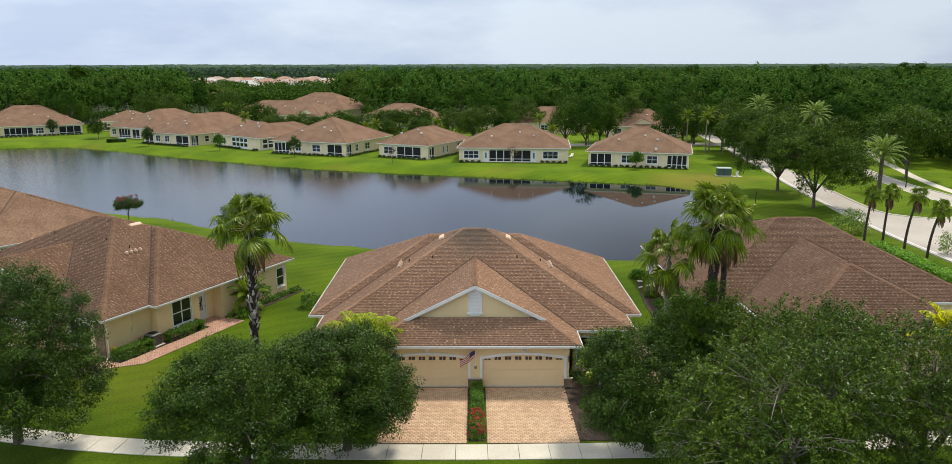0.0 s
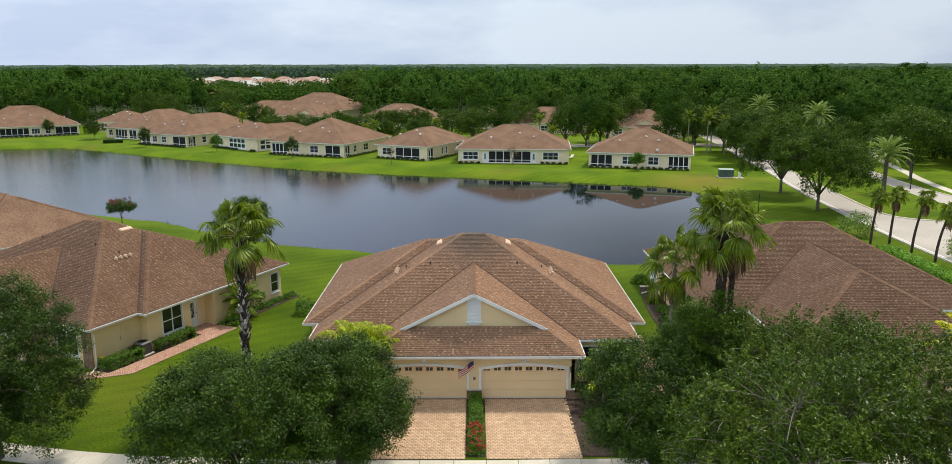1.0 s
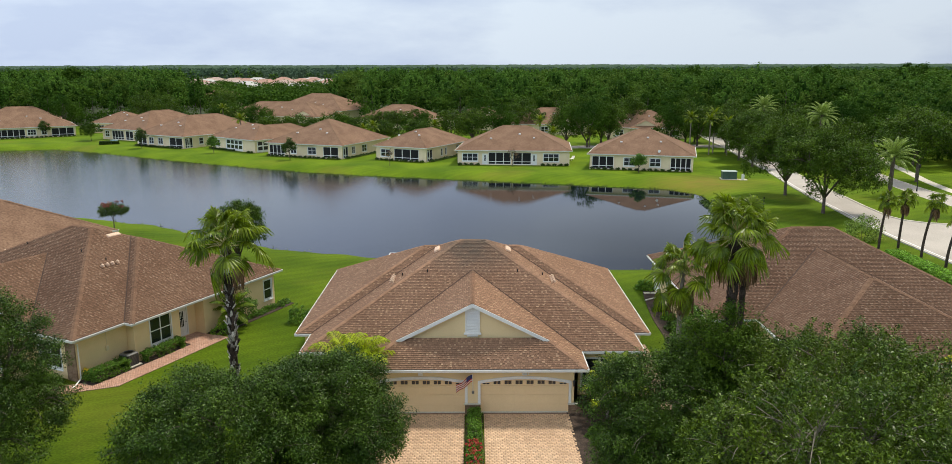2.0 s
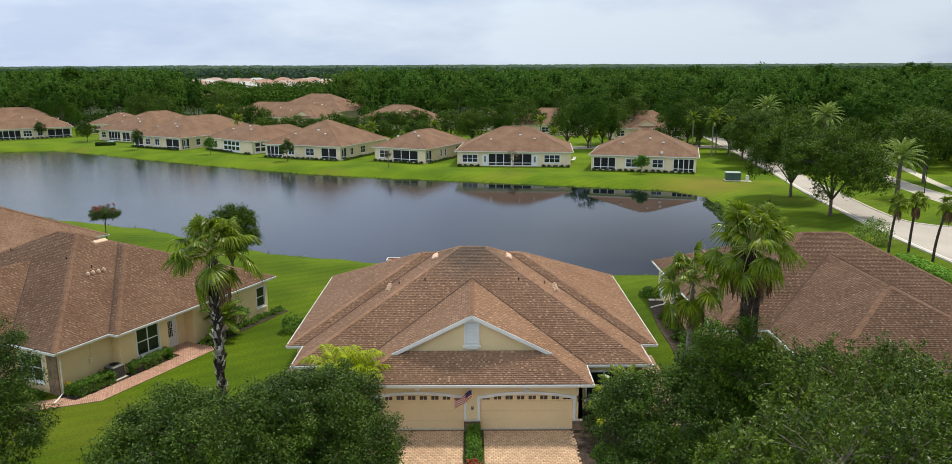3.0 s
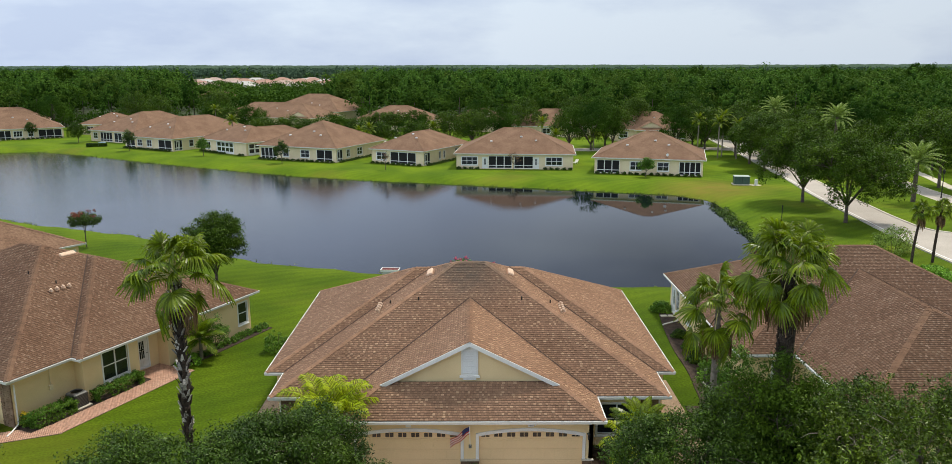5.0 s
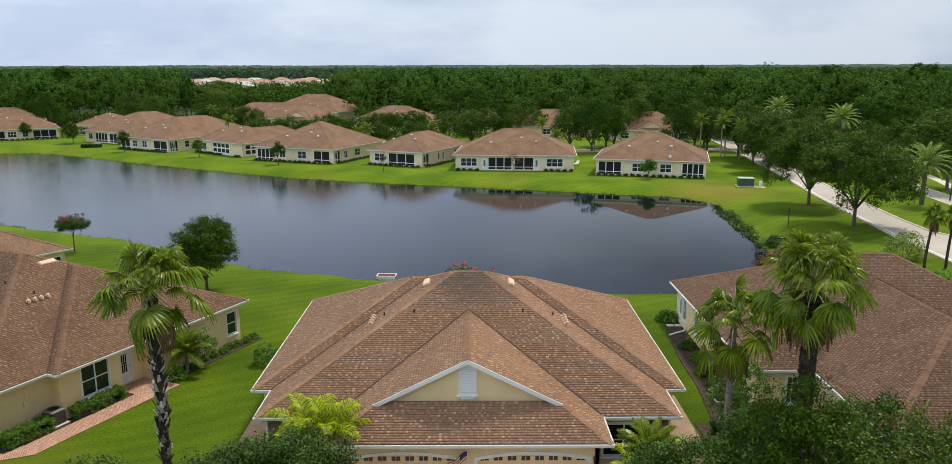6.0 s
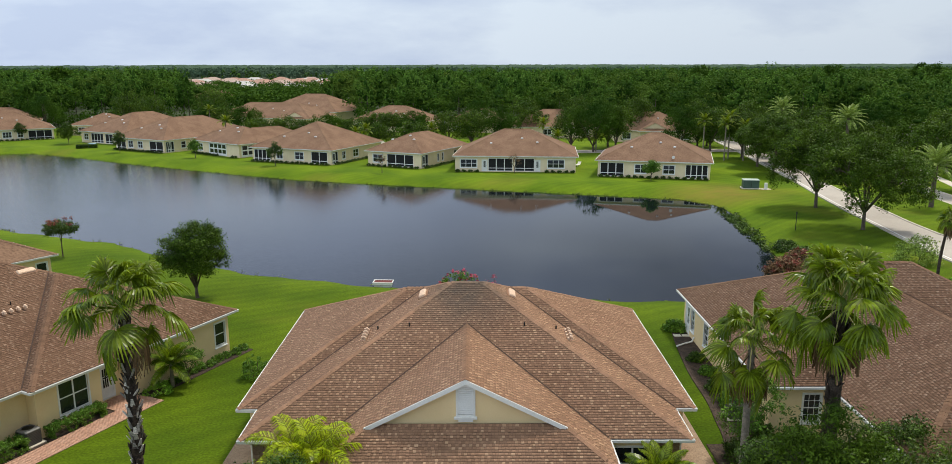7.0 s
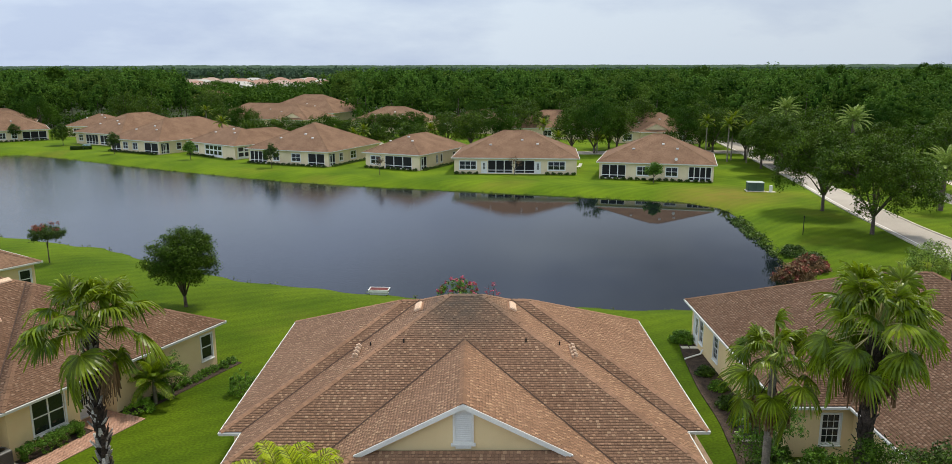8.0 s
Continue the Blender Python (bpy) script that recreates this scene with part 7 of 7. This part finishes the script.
# shrub rows below the walls of the houses across the pond
row_bush = shrub("low_shrub", pose(-2.0, 152.9, 0), 0.45, 0.4, 0.6, "low dark shrub along a house wall", 320, LEAF_OAK, n=14, per=16, size=0.22, clump=0.2, group="foundation shrubs")
for pl, pr, skip in (((-2.4, 154.2), (19.6, 152.2), (0.22, 0.74)), ((22.9, 147.6), (41.2, 142.6), (9, 9)), ((-19.7, 163.3), (-8.9, 157.8), (9, 9)), ((-8.9, 157.8), (-0.6, 174.0), (9, 9)), ((-44.4, 170.6), (-26.9, 163.4), (9, 9)), ((-26.9, 163.4), (-20.4, 179), (9, 9)), ((-62, 186.4), (-48.6, 175.4), (0.6, 0.9)), ((-83, 193.6), (-68.2, 185), (9, 9)), ((-133.5, 207), (-112, 220.6), (9, 9))):
    d = Vector((pr[0] - pl[0], pr[1] - pl[1], 0))
    n = int(d.length / 1.15)
    o = Vector((d.y, -d.x, 0)).normalized() * 0.75
    for k in range(n):
        t = (k + 0.5) / n
        if skip[0] < t < skip[1]:
            continue
        copy_thing(row_bush, pose(pl[0] + d.x * t + o.x, pl[1] + d.y * t + o.y, 0, 0, 0, k * 77 % 360))
hedge(pose(-91.4, 196.5, 0) @ pose(0, 0, 0, 0, 0, 25), 4.6, 1.6, 0.8, "clipped hedge island on the far lawn", 330, LEAF_OAK, 0.2)
single("lawn_ornament", Shape().soft_box(-0.9, 0.9, -0.4, 0.4, 0, 1.0, 0.1), surface("blue_cover", (0.25, 0.42, 0.55), (0.34, 0.50, 0.62), rough=0.6), "pale blue covered thing behind a hedge", "garden cover", pose(-90.6, 197.6, 0))

# ---- fixtures ----
seat = thing("garden_lounger", "white slatted lounger on the grass between two houses", "lounger", pose(21.2, 161.0, 0, 0, 0, 62))
part("seat", Shape().soft_box(-0.9, 0.5, -0.32, 0.32, 0.30, 0.37, 0.02), WHITE, seat)
part("backrest", Shape().add([(0.5, -0.32, 0.30), (0.5, 0.32, 0.30), (1.1, 0.32, 0.75), (1.1, -0.32, 0.75), (0.5, -0.32, 0.37), (0.5, 0.32, 0.37), (1.06, 0.32, 0.81), (1.06, -0.32, 0.81)], [(3, 2, 1, 0), (4, 5, 6, 7), (0, 1, 5, 4), (1, 2, 6, 5), (2, 3, 7, 6), (3, 0, 4, 7)]), WHITE, seat)
for lx in (-0.8, 0.4):
    for ly in (-0.28, 0.28):
        part("leg", Shape().box(lx - 0.03, lx + 0.03, ly - 0.03, ly + 0.03, 0, 0.31), WHITE, seat)
# air conditioner beside the left house
ac = thing("air_conditioner", "dark grey air conditioning unit on a pale pad by the wall", "air conditioner", LH @ pose(10.58, 5.15, 0))
part("pad", Shape().soft_box(-0.55, 0.55, -0.55, 0.55, 0, 0.10, 0.02), CONCRETE, ac)
part("cabinet", Shape().soft_box(-0.42, 0.42, -0.42, 0.42, 0.10, 0.92, 0.06), GREY_METAL, ac)
for k in range(9):
    rect_ring_z = 0.16 + 0.08 * k
    part("louvre", Shape().soft_box(-0.435, 0.435, -0.435, 0.435, rect_ring_z, rect_ring_z + 0.03, 0.05), IRON, ac)
part("fan_guard", Shape().rings([[(r * math.cos(math.tau * i / 20), r * math.sin(math.tau * i / 20), z) for i in range(20)] for r, z in ((0.36, 0.921), (0.36, 0.95), (0.30, 0.95), (0.29, 0.93))], caps=False), GREY_METAL, ac)
part("fan_well", Shape().rings([[(r * math.cos(math.tau * i / 20), r * math.sin(math.tau * i / 20), 0.925) for i in range(20)] for r in (0.295, 0.02)]), IRON, ac)
meter = thing("electric_meter", "small beige meter box on the house wall", "meter box", LH @ pose(9.9, 4.1, 1.5))
part("box", Shape().soft_box(-0.02, 0.12, -0.11, 0.11, -0.15, 0.15, 0.02), STUCCO_TAN, meter)
part("conduit", Shape().tube([(0.05, 0, 0.15), (0.05, 0, 1.2)], 0.02, 6), STUCCO_TAN, meter)
bars = thing("door_plate", "row of small pale bars above the garage door", "wall plate", pose(3.46, YG - 0.03, 2.385))
for k in range(4):
    part("bar", Shape().soft_box(k * 0.11, k * 0.11 + 0.065, -0.02, 0.02, 0, 0.10, 0.006), WHITE, bars)
copy_thing(ac, pose(15.5, 53.2, 0))
single("drain_pipe", Shape().tube([(15.1, 63.95, 0.10), (15.8, 64.4, 0.12), (16.35, 64.7, 0.14), (16.5, 64.75, 0.45)], 0.06, 8), WHITE, "white drain pipe lying across the mulch bed", "drain pipe")
for k in range(2):
    single("stepping_slab", Shape().soft_box(-0.26, 0.26, -0.2, 0.2, 0.0, 0.10, 0.02), CONCRETE, "pale concrete slab on the mulch bed", "paving slab", pose(15.7 + 0.6 * k, 66.1, 0.01, 0, 0, 4 - 9 * k), group="slabs in the bed")
# flag on the pier between the garage doors
flag = thing("flag", "striped red and white flag with blue corner on a slanted pole", "flag", pose(XC, YG, 0))
FLAG_RED = surface("flag_red", (0.42, 0.03, 0.04), (0.48, 0.05, 0.05), rough=0.8)
FLAG_BLUE = surface("flag_blue", (0.03, 0.04, 0.14), (0.04, 0.05, 0.18), rough=0.8)
part("pole", Shape().tube([(0.02, -0.02, 1.35), (0.0, -0.75, 2.72)], 0.018, 6), WHITE, flag)
part("bracket", Shape().soft_box(-0.05, 0.09, -0.06, 0.0, 1.25, 1.42, 0.01), GREY_METAL, flag)
cl = Shape()
nu, nv = 16, 7
hoist0, hoist1 = Vector((0.0, -0.73, 2.69)), Vector((0.01, -0.44, 2.14))
fp = []
for j in range(nv + 1):
    for i in range(nu + 1):
        u, w = i / nu, j / nv
        p = hoist0.lerp(hoist1, w) + Vector((-0.92 * u, 0.0, -0.58 * u - 0.1 * u * u)) + Vector((0, 0.07 * math.sin(9 * u + 2 * w) * u, 0.05 * math.sin(7 * u + w)))
        fp.append(p)
for j in range(nv):
    for i in range(nu):
        a = j * (nu + 1) + i
        slot = 2 if (i < 6 and j < 4) else (0 if j % 2 == 0 else 1)
        cl.add([fp[a], fp[a + 1], fp[a + nu + 2], fp[a + nu + 1]], [(0, 1, 2, 3)], slot)
part("cloth", cl, [FLAG_RED, WHITE, FLAG_BLUE], flag)
# transformer cabinet, pedestal, post, lamp
tb = thing("utility_cabinet", "dark green transformer cabinet with pale lid on the lawn", "utility box", pose(44.9, 133.6, 0, 0, 0, -8))
part("pad", Shape().soft_box(-1.4, 1.4, -1.0, 1.0, 0, 0.12, 0.03), CONCRETE, tb)
part("body", Shape().soft_box(-1.2, 1.2, -0.8, 0.8, 0.12, 1.35, 0.05), GREEN_METAL, tb)
part("lid", Shape().soft_box(-1.25, 1.25, -0.85, 0.85, 1.35, 1.45, 0.05), surface("pale_green_lid", (0.35, 0.42, 0.38), (0.42, 0.48, 0.44), rough=0.6), tb)
part("door_seam", Shape().box(-0.02, 0.02, -0.812, -0.79, 0.2, 1.3), IRON, tb)
pd = thing("pedestal", "small pale utility pedestal beside the cabinet", "utility box", pose(47.0, 132.6, 0))
part("post", Shape().soft_box(-0.22, 0.22, -0.18, 0.18, 0, 1.0, 0.04), WHITE, pd)
part("pad", Shape().soft_box(-0.7, 0.7, -0.5, 0.5, -0.02, 0.05, 0.02), CONCRETE, pd)
single("marker_post", Shape().tube([(0, 0, -0.2), (0, 0, 2.1)], [0.05, 0.045], 6).box(-0.07, 0.07, -0.03, 0.03, 1.9, 2.15), IRON, "thin dark marker post on the lawn", "post", pose(39.3, 102.6, 0))
lamp = thing("street_lamp", "black street lamp on the median", "street lamp", pose(69.6, 119.8, 0.05))
part("pole", Shape().tube([(0, 0, 0), (0, 0, 0.5), (0, 0, 3.6)], [0.12, 0.07, 0.05], 8), IRON, lamp)
part("head", Shape().tube([(0, 0, 3.6), (0, 0, 4.05), (0, 0, 4.25)], [0.13, 0.20, 0.04], 8), IRON, lamp)
# white-sided planter box at the waterline
pb = thing("planter_box", "white rectangular box with dark red top at the waterline", "planter", pose(-7.3, 81.75, -0.78, 0, 0, -4))
part("box", Shape().rings([[(-a, -b, z), (a, -b, z), (a, b, z), (-a, b, z)] for a, b, z in ((0.75, 0.40, 0), (0.92, 0.52, 0.5), (0.84, 0.45, 0.5), (0.82, 0.43, 0.40))], caps=False), WHITE, pb)
part("filling", Shape().soft_box(-0.84, 0.84, -0.45, 0.45, 0.2, 0.47, 0.03), surface("dark_red_soil", (0.10, 0.02, 0.02), (0.16, 0.04, 0.035), rough=0.9), pb, "dark red filling")
part("rail", Shape().box(-0.93, 0.93, -0.53, -0.50, 0.28, 0.33), WHITE, pb)
# satellite dish on a roof across the pond
dish = thing("satellite_dish", "pale round satellite dish on a roof edge", "satellite dish", house_b.matrix_world @ pose(3.3, 0.4, EAVE + 0.35))
part("bowl", Shape().rings([[(r * math.cos(math.tau * i / 14), d, 0.35 + r * math.sin(math.tau * i / 14)) for i in range(14)] for r, d in ((0.27, -0.16), (0.25, -0.13), (0.14, -0.08), (0.03, -0.06))]), WHITE, dish)
part("mast", Shape().tube([(0, 0, -0.1), (0, -0.06, 0.35)], 0.03, 6), GREY_METAL, dish)
